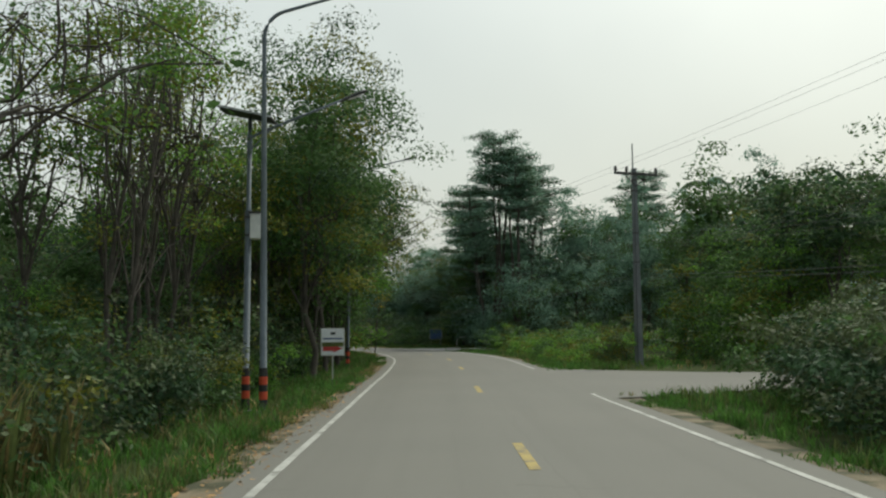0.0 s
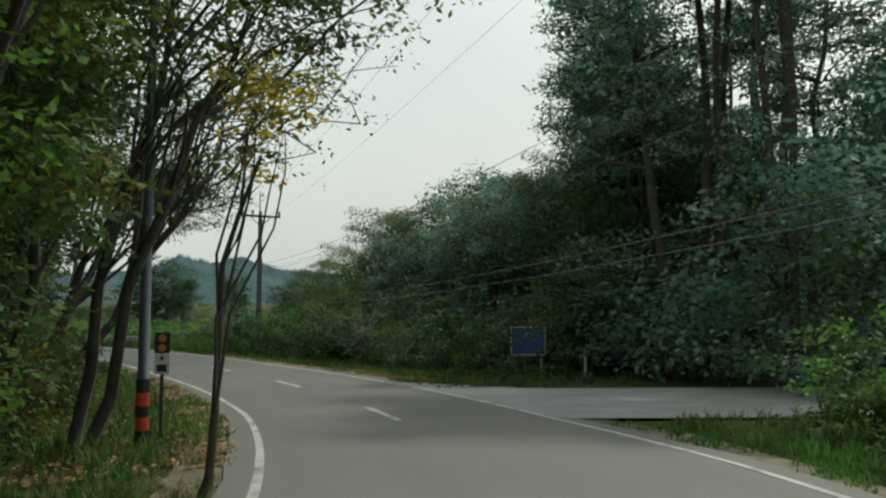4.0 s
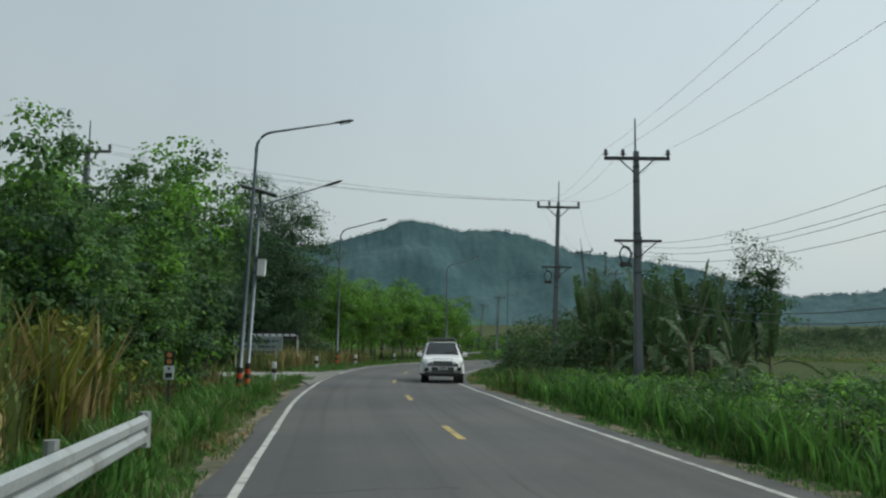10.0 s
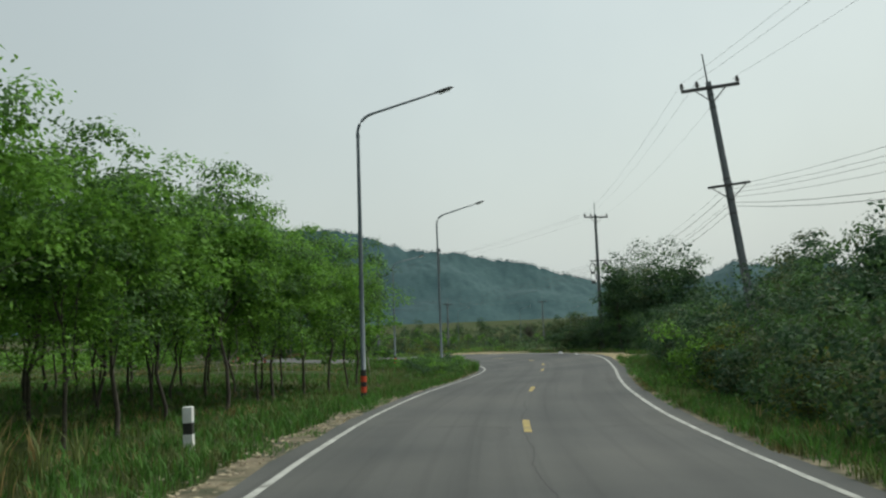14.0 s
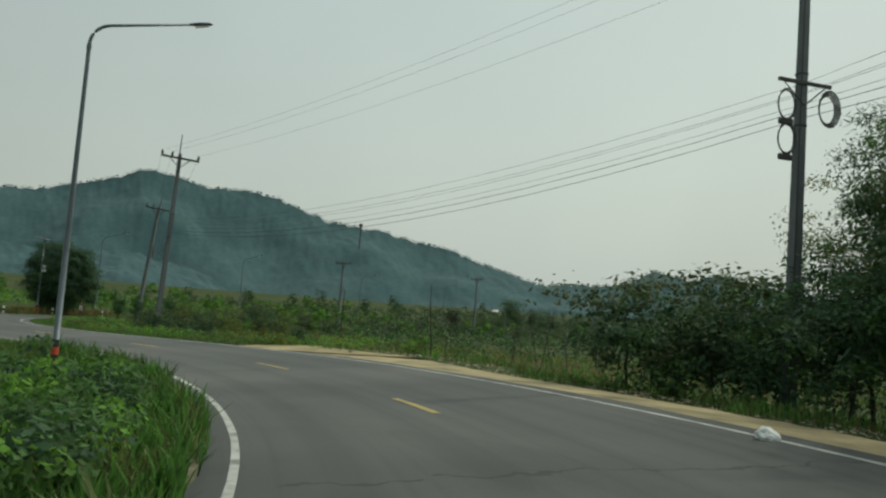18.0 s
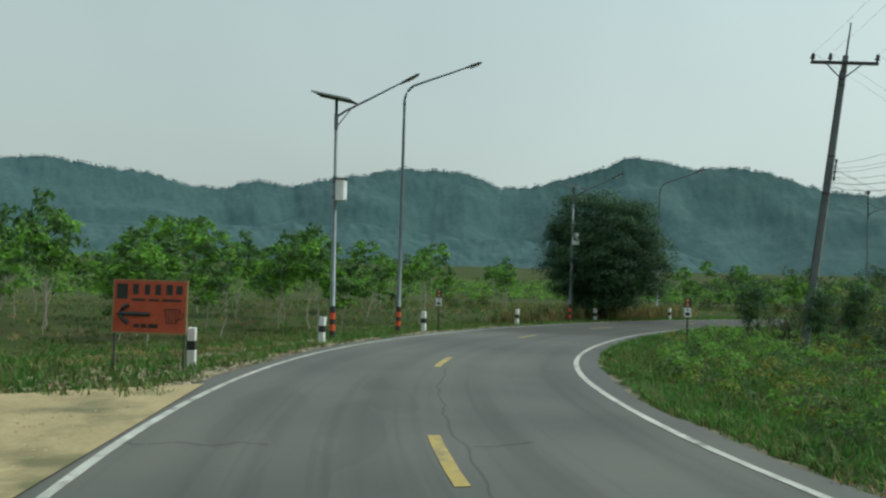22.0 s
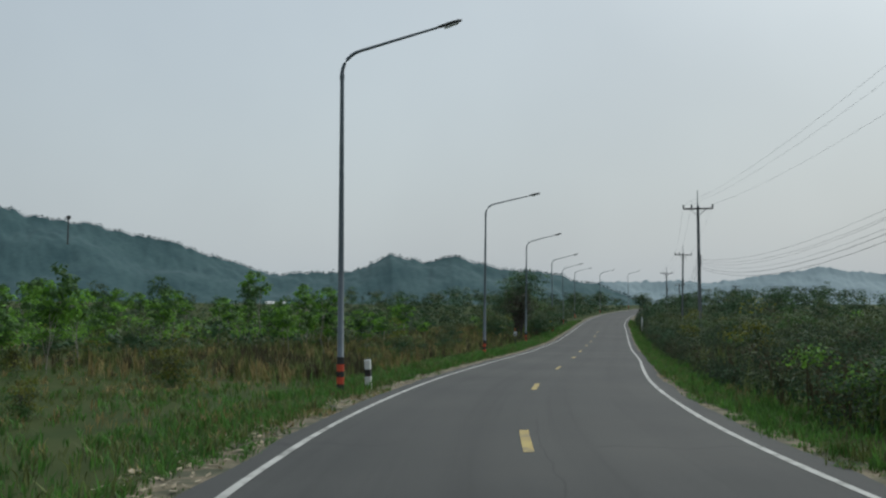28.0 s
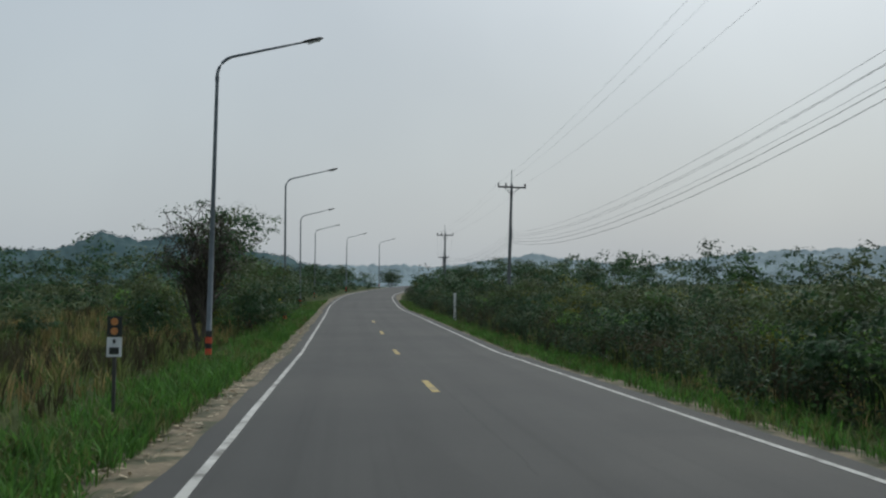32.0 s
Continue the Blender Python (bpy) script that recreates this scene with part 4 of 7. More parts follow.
# right side, between the bend and the field
scatter(FOREST[:1] + HAZYT, 90, 104, 12.5, 22, 10, (0.55, 0.72), gap=2.0)
thicket("dark_tree_mass", "dark leafy tree mass behind the roadside shrubs", 91, 106, 9.0, 16, lambda s: 5.6, [L_DARK, L_MID, L_MID], 620, 30, 0.19, 0.7)
for x, y, q in ((-8.1, 99.8, 0.8), (-6.4, 97.6, 0.78), (-4.6, 96.0, 0.8), (-10.9, 105.7, 0.66), (-2.8, 94.2, 0.82), (-0.6, 93.5, 0.85), (-14.6, 113.4, 0.55), (-3.0, 99.0, 0.85), (1.0, 97.0, 0.9), (-7.0, 103.0, 0.8), (-12.5, 109.0, 0.6)):
    put(FOREST[0], x, y, RNG.uniform(0, 360), q, q * 1.02)
scatter(FOREST, 46, 82, -6.6, -5.4, 20, (0.95, 1.2), gap=1.6)
thicket("roadside_thicket", "tangled green roadside thicket", 88, 132, 4.9, 10.5, lambda s: float(np.interp(s, [88, 104, 116, 124, 132], [2.6, 2.8, 2.3, 1.2, 0.9])), [L_MID, L_DARK, L_DARK, L_OLIVE], 1250, 32, 0.14, 0.42)
scatter(BUSH[1:], 90, 122, 6.5, 10, 14, (0.8, 1.25))
scatter(BUSH[1:2], 104, 122, 6.2, 9.5, 16, (0.8, 1.3), gap=1.2)
for x, y, q in ((-6.8, 85.9, 0.85), (-5.4, 84.6, 0.7), (-16.5, 99.5, 0.9)):
    put(SHRUB, x, y, RNG.uniform(0, 360), q)
thicket("low_weeds", "low weeds over the guardrail", 122, 172, 4.6, 26, lambda s: 1.15, [L_MID, L_BRIGHT, L_OLIVE, L_MID], 2200, 28, 0.12, 0.34)
thicket("tall_weeds", "lush tall weeds and shrubs behind the guardrail", 116, 172, 4.9, 11.5, lambda s: float(np.interp(s, [116, 124, 136, 150, 160, 172], [2.0, 1.5, 1.9, 1.3, 0.9, 0.8])), [L_MID, L_BRIGHT, L_DARK, L_MID, L_BRIGHT], 760, 60, 0.13, 0.42)
grass("tall_grass", "tall fresh grass growing through the guardrail", 112, 176, 0.9, 4.2, 2600, 0.85, [G_GREEN, G_GREEN, G_OLIVE], 0.5, 9, 0.016, None, 0.0, 1)
for x, y, q in ((-33.0, 117.8, 0.75), (-30.5, 117.0, 0.9), (-38.6, 121.0, 0.6), (-28.0, 113.5, 0.7), (-45.0, 127.5, 0.6), (-25.8, 110.5, 0.7), (-33.4, 121.5, 1.0)):
    put(BUSH[1], x, y, RNG.uniform(0, 360), q, q * 1.1)
thicket("far_hedge", "low dark hedge line at the end of the field", 120, 236, 62, 66, lambda s: 1.5, [L_DARK], 700, 16, 0.34, 0.6)
scatter(BUSH, 128, 150, 8, 16, 9, (0.4, 0.7))
# left side, seconds 6 to 12
scatter(BUSH, 92, 120, -8, -5.6, 16, (0.5, 0.85))
scatter(FLITE, 96, 128, -16, -9, 14, (0.75, 1.0), gap=2.0)
scatter([TEAK], 168, 175.5, -10, -6.6, 14, (0.86, 1.0), gap=1.0)
scatter([TEAK], 160, 168, -10, -6.6, 14, (0.64, 0.78), gap=1.0)
scatter([TEAK], 144, 160, -10, -7.0, 20, (0.46, 0.54), gap=1.0)
scatter(FOREST[:1] + FOREST[2:], 117, 131, -10, -6.6, 12, (0.75, 0.95), gap=1.4)
scatter([TEAK], 130, 145, -10.5, -7.2, 14, (0.5, 0.7), gap=1.1)
scatter([TEAK] + FLITE[1:], 160, 175, -16, -10, 12, (0.7, 0.85), gap=1.6)
scatter([TEAK] + FOREST[2:], 128, 160, -16, -10, 18, (0.48, 0.62), gap=1.6)
thicket("broadleaf_hedge", "green broad-leaved hedge behind the guardrail", 122, 175, -6.4, -10, lambda s: 2.6, [L_MID, L_BRIGHT, L_MID, L_YELLOW], 900, 28, 0.18, 0.45)
grass("tall_grass", "lush green grass below the hedge", 112, 171, 1.0, 3.4, 3600, 0.55, [G_GREEN, G_GREEN, G_OLIVE], 0.55, 9, 0.015, lambda x, y, s, u: ~((s > 182.5) & (s < 189)), 0.0, -1)
grass("dry_reeds", "tall dry reeds beside the hedge", 147, 160, -7.6, -6.0, 420, 2.0, [L_DRY, G_OLIVE, L_YELLOW], 0.3, 8, 0.016)
thicket("rail_weeds", "weeds grown through the guardrail", 129, 150, 3.6, 5.0, lambda s: 0.85, [L_MID, L_BRIGHT, L_MID], 300, 28, 0.11, 0.28)
DARKT = make_tree("dark_roadside_tree", "tall dark leafy tree behind the sign boards", "tree", 12.4, 3.9, 0.5, 0.28, [L_DARK, L_DARK, L_DARK, L_MID], 330, 170, 0.14, 1.0, core=210, shell=0.5, lump=0.16, limbs=12, low=0.3, crown_rz=6.1, stems=2)
DARKT.matrix_world = pose(-92.0, 148.2, -0.3, 0, 0, 20)
SHADET = make_tree("dark_roadside_tree", "dark spreading tree shading the sign boards", "tree", 8.8, 3.4, 0.4, 0.2, [L_DARK, L_DARK, L_SCRUB], 230, 150, 0.14, 0.95, core=150, shell=0.5, lump=0.18, limbs=10, low=0.2, crown_rz=4.4, stems=2)
SHADET.matrix_world = pose(-88.7, 144.9, -0.3)
put(SHADET, -86.6, 140.6, 70, 0.75), put(FOREST[0], -95.0, 146.0, 40, 0.95), put(FOREST[0], -88.5, 139.0, 90, 0.75)
for x, y, q in ((-94.2, 152.3, 1.1), (-92.2, 150.9, 1.0), (-95.6, 154.6, 0.9), (-90.4, 148.8, 0.9)):
    put(BUSH[0], x, y, RNG.uniform(0, 360), q)
OVER = make_tree("overhanging_tree", "roadside tree with leafy branches hanging over the road", "tree", 9.8, 4.6, 4.6, 0.10, [L_MID, L_DARK, L_OLIVE], 380, 72, 0.12, 0.7, shell=0.2, limbs=8, twigs=40, stems=2, crown_rz=2.3, tilt=(2.6, 7.8), lump=0.4)
OVER.matrix_world = pose(-18.9, 84.3, -0.3, 0, 0, 0)
OVER2 = make_tree("leaning_tree", "multi-stemmed roadside tree with dark trunks", "tree", 12.4, 3.5, 2.4, 0.14, [L_MID, L_DARK, L_MID], 560, 110, 0.105, 0.72, shell=0.2, limbs=16, twigs=30, stems=3, crown_rz=5.7, low=1.3, tilt=(1.0, 0.5), lump=0.4)
OVER2.matrix_world = pose(-30.8, 102.6, -0.4, 0, 0, 0)
OVER3 = make_tree("branching_tree", "roadside tree with leafy boughs above the lane", "tree", 9.6, 2.7, 5.2, 0.11, [L_MID, L_YELLOW, L_OLIVE], 90, 50, 0.13, 0.6, shell=0.2, limbs=12, twigs=20, stems=2, crown_rz=2.2, tilt=(4.0, 0.4), lump=0.4)
OVER3.matrix_world = pose(-5.8, 46.0, -0.3)
put(OVER3, -7.0, 57.5, 8, 0.95), put(OVER3, -7.6, 63.5, -6, 0.9)
FLOWER = leafmat("yellow_blossom", (0.50, 0.38, 0.03), 0.3, 0.4)
BLOOM = make_tree("flowering_tree", "small tree with one cluster of yellow blossom", "tree", 4.6, 0.75, 2.6, 0.05, [FLOWER, L_YELLOW], 14, 40, 0.10, 0.35, shell=0.2, limbs=6, tilt=(0.9, -0.3))
BLOOM.matrix_world = pose(-4.7, 59.6, -0.2)
for x, y, q in ((-5.0, 93.0, 0.68), (-3.2, 91.0, 0.76), (-1.6, 89.4, 0.82), (-6.6, 96.0, 0.66), (0.2, 87.6, 0.84), (2.0, 91.5, 0.95)):
    put(HAZYT[0], x, y, RNG.uniform(0, 360), q)
BIGBARE = make_tree("bare_overhanging_tree", "leafless tree with dark branches reaching over the road", "tree", 9.5, 4.4, 3.2, 0.13, [L_OLIVE, L_MID], 110, 22, 0.13, 0.6, limbs=15, twigs=110, stems=2, crown_rz=2.7, tilt=(5.0, 2.5), shell=0.2)
BIGBARE.matrix_world = pose(-11.8, 71.0, -0.3, 0, 0, 0)
VINE = make_tree("bare_pod_tree", "leafless tree with curling branches and hanging pods", "tree", 9.0, 4.2, 3.5, 0.15, [L_MID], 60, 2, 0.28, 0.5, limbs=16, twigs=26, stems=2, crown_rz=2.6, tilt=(3.5, 0.5), shell=0.2, bark=BARK)
VINE.matrix_world = pose(-10.0, 15.5, -0.3, 0, 0, 0)
for k in range(34):
    x, y, z = 2.5 + RNG.uniform(-2.8, 2.2), RNG.uniform(-2.5, 2.5), RNG.uniform(5.2, 7.6)
    L = RNG.uniform(0.6, 1.3)
    part("seed_pod", mesh_of("seed_pod", *tube_vf([(x, y, z), (x + 0.05, y, z - L * 0.5), (x, y, z - L)], [0.02, 0.03, 0.012], 4), BARK), VINE)
# plantation of rubber trees on the left
for i in range(17):
    for j in range(6):
        x, y = at(196 + i * 3.1 + RNG.uniform(-0.4, 0.4), -9.5 - j * 4.0 + RNG.uniform(-0.4, 0.4))
        if su(x, y)[1] < -7.5 and np.hypot(x + 92.0, y - 148.2) > 7.5:
            put(RUBBER[(i + j) % 2] if j < 2 else RLITE, x, y, RNG.uniform(0, 360), RNG.uniform(0.78, 0.95))
put(RUBBER[0], -158.5, 217.0, 40, 0.95), put(RUBBER[0], -162.3, 222.6, 140, 0.98), put(RUBBER[1], -151.0, 213.5, 80, 0.9)
# thicket on the right, seconds 12 to 18
thicket("dense_thicket", "dense dark green roadside thicket", 176, 250, 5.6, 13, lambda s: float(np.interp(s, [176, 186, 230, 245, 250], [2.2, 3.3, 3.4, 3.0, 1.8])), [L_DARK, L_MID, L_OLIVE, L_DARK], 2600, 36, 0.15, 0.5)
scatter(BUSH, 178, 247, 5.8, 7.5, 26, (0.6, 1.0))
thicket("bend_thicket", "dark leafy thicket on the outside of the bend", 250, 276, 7.0, 15, lambda s: 3.3, [L_DARK, L_MID, L_DARK], 1100, 36, 0.14, 0.5)
for x, y, q in ((-114.6, 219.5, 0.6), (-111.5, 217.0, 0.7), (-116.5, 222.5, 0.5)):
    put(FARTREE[0], x, y, RNG.uniform(0, 360), q)
thicket("bank_weeds", "leafy green weeds on the inside bank", 249, 277, -4.6, -7.5, lambda s: 0.95, [L_MID, L_BRIGHT, L_MID, L_DARK], 520, 40, 0.11, 0.3)
grass("orchard_grass", "green grass under the plantation", 186, 262, -34, -8.5, 12000, 0.34, [G_GREEN, G_OLIVE, G_GREEN], 0.6, 6, 0.02)
scatter(FARTREE, 185, 246, 10.5, 18, 16, (0.5, 0.78), gap=2.4)
for x, y, q in ((-112.5, 214.5, 0.85), (-109.5, 216.0, 0.95), (-114.0, 218.5, 0.8), (-106.5, 213.0, 0.9)):
    put(FARTREE[1], x, y, RNG.uniform(0, 360), q)
# young plantation, left in the last half
scatter(YOUNG, 298, 350, -26, -9, 120, (0.75, 1.1), gap=1.2)
scatter(YOUNG, 345, 450, -34, -14, 96, (0.7, 1.15), gap=1.5)
scatter(BUSH[:1] + BUSH[2:], 360, 470, -30, -7.5, 30, (0.4, 0.8), gap=2)
scatter(YOUNG, 255, 296, -26, -9, 26, (0.8, 1.1), gap=1.5)
thicket("far_saplings", "rows of young rubber trees across the field", 262, 470, -24, -120, lambda s: 2.5, [L_BRIGHT, L_BRIGHT, L_MID], 4200, 16, 0.26, 0.6, low=0.7)
thicket("far_field_crop", "green crop rows on the far fields", 250, 480, 24, 130, lambda s: 1.4, [L_MID, L_OLIVE, L_DARK], 2200, 14, 0.26, 0.7)
# right side of the last stretch
thicket("curve_weeds", "low weeds on the inside of the bend", 286, 350, 4.6, 11, lambda s: 0.5, [L_BRIGHT, L_OLIVE, L_MID, L_YELLOW], 1000, 26, 0.09, 0.26)
for x, y, q in ((-150.2, 235.8, 0.75), (-152.6, 234.6, 0.6), (-149.2, 233.6, 0.5), (-166.0, 247.0, 0.8)):
    put(BUSH[0], x, y, RNG.uniform(0, 360), q)
scatter(BUSH, 290, 345, 9, 18, 16, (0.4, 0.75))
FEATHER = make_tree("feathery_tree", "dark feathery bamboo-like clump beside the power pole", "tree", 8.2, 2.3, 0.4, 0.05, [L_DARK, L_DARK, L_OLIVE], 210, 70, 0.20, 0.7, core=40, shell=0.3, limbs=6, stems=7, droop=0.7, wide=0.16, crown_rz=3.9, low=0.8)
FEATHER.matrix_world = pose(-114.9, 223.4, soil(-114.9, 223.4) - 0.05)
put(FOREST[0], -116.2, 224.6, 40, 0.7), put(FOREST[0], -114.4, 223.2, 150, 0.8)
for x, y, q in ((-121.8, 222.6, 1.25), (-120.0, 223.4, 1.45), (-118.6, 224.6, 1.5), (-119.2, 221.2, 1.0)):
    put(BUSH[0], x, y, RNG.uniform(0, 360), q)
for x, y, q in ((-174.5, 256.0, 0.34), (-176.5, 252.5, 0.3), (-171.5, 250.0, 0.3)):
    put(FARTREE[1], x, y, RNG.uniform(0, 360), q)
thicket("field_scrub", "low olive scrub beside the straight road", 350, 540, 5.2, 15, lambda s: float(np.interp(s, [350, 365, 385, 470], [1.0, 1.5, 1.4, 1.8])), [L_SCRUB, L_SCRUB, L_DARK, L_STRAW, L_OLIVE], 2700, 64, 0.10, 0.62)
grass("scrub_reeds", "dry reeds and tall weeds among the scrub", 346, 500, 5.4, 15, 5200, 1.15, [L_STRAW, G_OLIVE, L_SCRUB, L_SCRUB], 0.35, 8, 0.014)
scatter(BUSH, 352, 500, 6.5, 15, 84, (0.55, 1.0))
scatter(BUSH[:1], 352, 470, 7, 14, 26, (0.75, 1.1))
scatter(FARLITE, 425, 560, 16, 110, 36, (0.38, 0.6), gap=5)
scatter(YOUNG, 350, 460, 15, 40, 26, (0.55, 0.8), gap=3)
for x, y, k, q in ((-39.4, 161.0, 1, 1.0), (-30, 150, 1, 0.9), (-23, 146, 0, 0.8), (-15, 140, 0, 0.9), (-8, 132, 1, 0.9), (-138, 262, 0, 0.3), (-150, 275, 0, 0.28)):
    put(FARLITE[k] if y > 180 else FARTREE[k], x, y, RNG.uniform(0, 360), q)
put(FLITE[0], -208.8, 391.0, 0, 0.86), put(FLITE[1], -210.6, 394.0, 50, 0.7), put(FARTREE[0], -213.0, 402.0, 70, 0.75), put(FARTREE[1], -211.0, 408.0, 10, 0.7)
scatter(BUSH, 470, 486, -14, -8, 8, (0.8, 1.2))
SPARSE = make_tree("sparse_tree", "spreading tree with thin foliage and many bare branches", "tree", 6.3, 2.9, 1.2, 0.10, [L_DARK, L_SCRUB, L_OLIVE], 120, 18, 0.14, 0.5, limbs=34, twigs=120, stems=3, crown_rz=2.2, shell=0.35, low=1.6)
SPARSE.matrix_world = pose(-204.6, 357.5, soil(-204.6, 357.5) - 0.05)
SPARSE.scale = (1.0, 1.0, 0.88)
for x, y, q in ((-203.9, 366.0, 1.0), (-205.0, 371.0, 1.3), (-204.6, 377.0, 1.3), (-206.5, 383.0, 1.5), (-207.4, 361.0, 1.0)):
    put(BUSH[0], x, y, RNG.uniform(0, 360), q, q * 1.15)
thicket("plain_scrub", "dark scrub across the far plain", 395, 570, -20, -150, lambda s: 2.4, [L_DARK, L_OLIVE, L_SCRUB], 2600, 16, 0.40, 0.9)
thicket("plain_scrub", "dark scrub across the far plain", 380, 570, 15, 150, lambda s: 2.4, [L_DARK, L_OLIVE, L_SCRUB], 2600, 16, 0.40, 0.9)
scatter(FARLITE, 400, 570, -120, -24, 34, (0.4, 0.8), gap=5)
for x, y, q in ((-206.8, 404.0, 0.75), (-207.0, 411.0, 0.75), (-180.0, 425.0, 0.8), (-173.0, 432.0, 0.9), (-186.0, 455.0, 0.9), (-176.0, 462.0, 0.9), (-209.0, 470.0, 0.9), (-210.0, 490.0, 0.9), (-206.0, 510.0, 0.9), (-196.0, 540.0, 1.0), (-187.0, 470.0, 0.8)):
    put(FARTREE[0], x, y, RNG.uniform(0, 360), q * 0.95, q * 0.66)
thicket("far_treeline", "dark tree line beside the far road", 478, 590, 6.0, 40, lambda s: 4.2, [L_DARK, L_SCRUB, L_DARK, L_OLIVE], 900, 34, 0.30, 0.9)
thicket("far_treeline", "dark tree line beside the far road", 478, 590, -6.0, -40, lambda s: 4.2, [L_DARK, L_SCRUB, L_DARK, L_OLIVE], 900, 34, 0.30, 0.9)
BIG = make_tree("round_bushy_tree", "large round dark tree beside the road", "tree", 7.25, 3.3, 0.8, 0.24, [L_DARK], 420, 210, 0.11, 0.74, core=420, shell=0.6, lump=0.08, limbs=12, crown_rz=3.5, stems=2, low=0.6)
BIG.matrix_world = pose(-192.8, 258.75, -0.15)
BIG.scale = (1.15, 1.15, 1.0)
for x, y, q, r in ((-45.2, 167.0, 1.38, 40), (-95.0, 198.6, 0.88, 110)):
    put(BIGLITE, x, y, r, q, q * 0.98)


# ---- grass on the verges ----
def off_side(x, y, s, u):
    return ~((u > 0) & (y > 22.5) & (y < 35.5)) & ~((u < 0) & (s > 183) & (s < 189.0)) & ~((u < 0) & (s > 311.5) & (s < 317)) & ~((u > 0) & (s > 79) & (s < 87)) & ~((u > 0) & (s > 250) & (s < 291) & (u < 5.9 + 0.5 * np.sin(s * 0.9))) & ~((u > 0) & (s > 284) & (s < 292))


grass("verge_grass", "short green grass creeping over the gravel verge", 0, 76, -5.0, -3.75, 1500, 0.2, [G_GREEN, G_OLIVE, L_DRY], 0.5, 7, 0.012)
grass("verge_grass", "short dry grass creeping over the sandy verge", 350, 470, -5.2, -4.0, 2200, 0.17, [G_OLIVE, L_DRY, G_GREEN], 0.5, 7, 0.012)


for side, nm in ((-1, "left"), (1, "right")):
    grass("edge_grass", "short ragged grass at the edge of the asphalt", 4, 400, 0.42, 1.7, 26000, 0.16, [G_GREEN, G_GREEN, G_OLIVE, L_DRY], 0.7, 7, 0.012, lambda x, y, s, u: off_side(x, y, s, u) & (np.sin(s * 0.8) + np.sin(s * 2.3 + 1.0) + np.sin(s * 0.17) > -0.9 + 0.8 * (np.abs(np.abs(u) - half(s)) < 0.75)), 0.0, side)
    grass("verge_grass", "green grass along the road edge", 6, 520, side * 3.9, side * 6.6, 30000, 0.30, [G_GREEN, G_OLIVE, G_GREEN], 0.55, 7, 0.014, off_side, 0.4)
    grass("verge_weeds", "taller grass and weeds on the verge", 6, 520, side * 5.2, side * 13, 20000, 0.33, [G_OLIVE, G_GREEN, G_GREEN, L_DRY], 0.55, 7, 0.016, off_side, 0.3)
grass("dry_grass", "tall dry straw-coloured grass", 14, 26, -10, -5.9, 900, 1.2, [L_DRY, L_DRY, G_OLIVE], 0.35, 8, 0.014)
grass("dry_grass", "tall dry straw-coloured grass", 138, 174, -7.6, -6.0, 700, 1.05, [L_DRY, G_OLIVE, G_GREEN], 0.35, 8, 0.012)
grass("dry_grass", "tall dry straw-coloured grass", 188, 212, -8.5, -5.8, 620, 1.1, [L_DRY, G_OLIVE, G_OLIVE], 0.35, 8, 0.014)
grass("dry_grass", "tall dry straw-coloured grass", 350, 366, -9, -5.0, 900, 1.1, [L_DRY, G_OLIVE], 0.35, 8, 0.014)
grass("dry_grass", "tall dry straw-coloured grass", 395, 490, -20, -6.2, 6000, 0.85, [L_STRAW, G_OLIVE, L_DRY, G_OLIVE, L_STRAW], 0.4, 8, 0.014)
grass("tall_grass", "fresh green grass along the shoulder", 400, 490, 0.9, 2.6, 3600, 0.42, [G_GREEN, G_GREEN, G_OLIVE], 0.55, 8, 0.014, None, 0.0, -1)
grass("field_grass", "rough field grass between the saplings", 285, 470, -42, -9, 22000, 0.32, [G_OLIVE, G_GREEN, L_DRY], 0.6, 6, 0.022)
grass("field_grass", "rough field grass beside the bend", 250, 350, 9, 40, 15000, 0.36, [G_OLIVE, G_GREEN, L_DRY], 0.6, 6, 0.022)
grass("bank_grass", "tall fresh grass on the inside bank", 252, 292, -7.0, -3.72, 5200, 0.5, [G_GREEN, G_OLIVE, G_GREEN], 0.5, 7, 0.018)


grass("short_turf", "short rough turf beside the bend", 294, 352, -12, -3.9, 26000, 0.17, [G_OLIVE, G_GREEN, L_DRY], 0.7, 7, 0.014, off_side, 0.3)
grass("short_turf", "short rough turf inside the bend", 292, 356, 3.35, 10, 17000, 0.2, [G_GREEN, G_OLIVE, G_GREEN], 0.7, 7, 0.014, off_side, 0.3)


def litter(name, label, s0, s1, u0, u1, n, material):
    s, u = RNG.uniform(s0, s1, n), RNG.uniform(u0, u1, n)
    x = np.interp(s, ST, ROAD[:, 0]) + u * np.interp(s, ST, NRM[:, 0])
    y = np.interp(s, ST, ROAD[:, 1]) + u * np.interp(s, ST, NRM[:, 1])
    c = np.stack([x, y, ground_z(s, u) + 0.02], 1)
    a = unit(n) * np.array([1, 1, 0.35])
    b = np.cross(a, np.array([0, 0, 1.0])) + unit(n) * 0.2
    k = RNG.uniform(0.04, 0.09, (n, 1))
    co = np.stack([c - a * k, c + b * k * 0.5, c + a * k, c - b * k * 0.5], 1)
    return tagged(new(name, quads_mesh(name, co, material)), label, "leaf litter", kind="stuff")


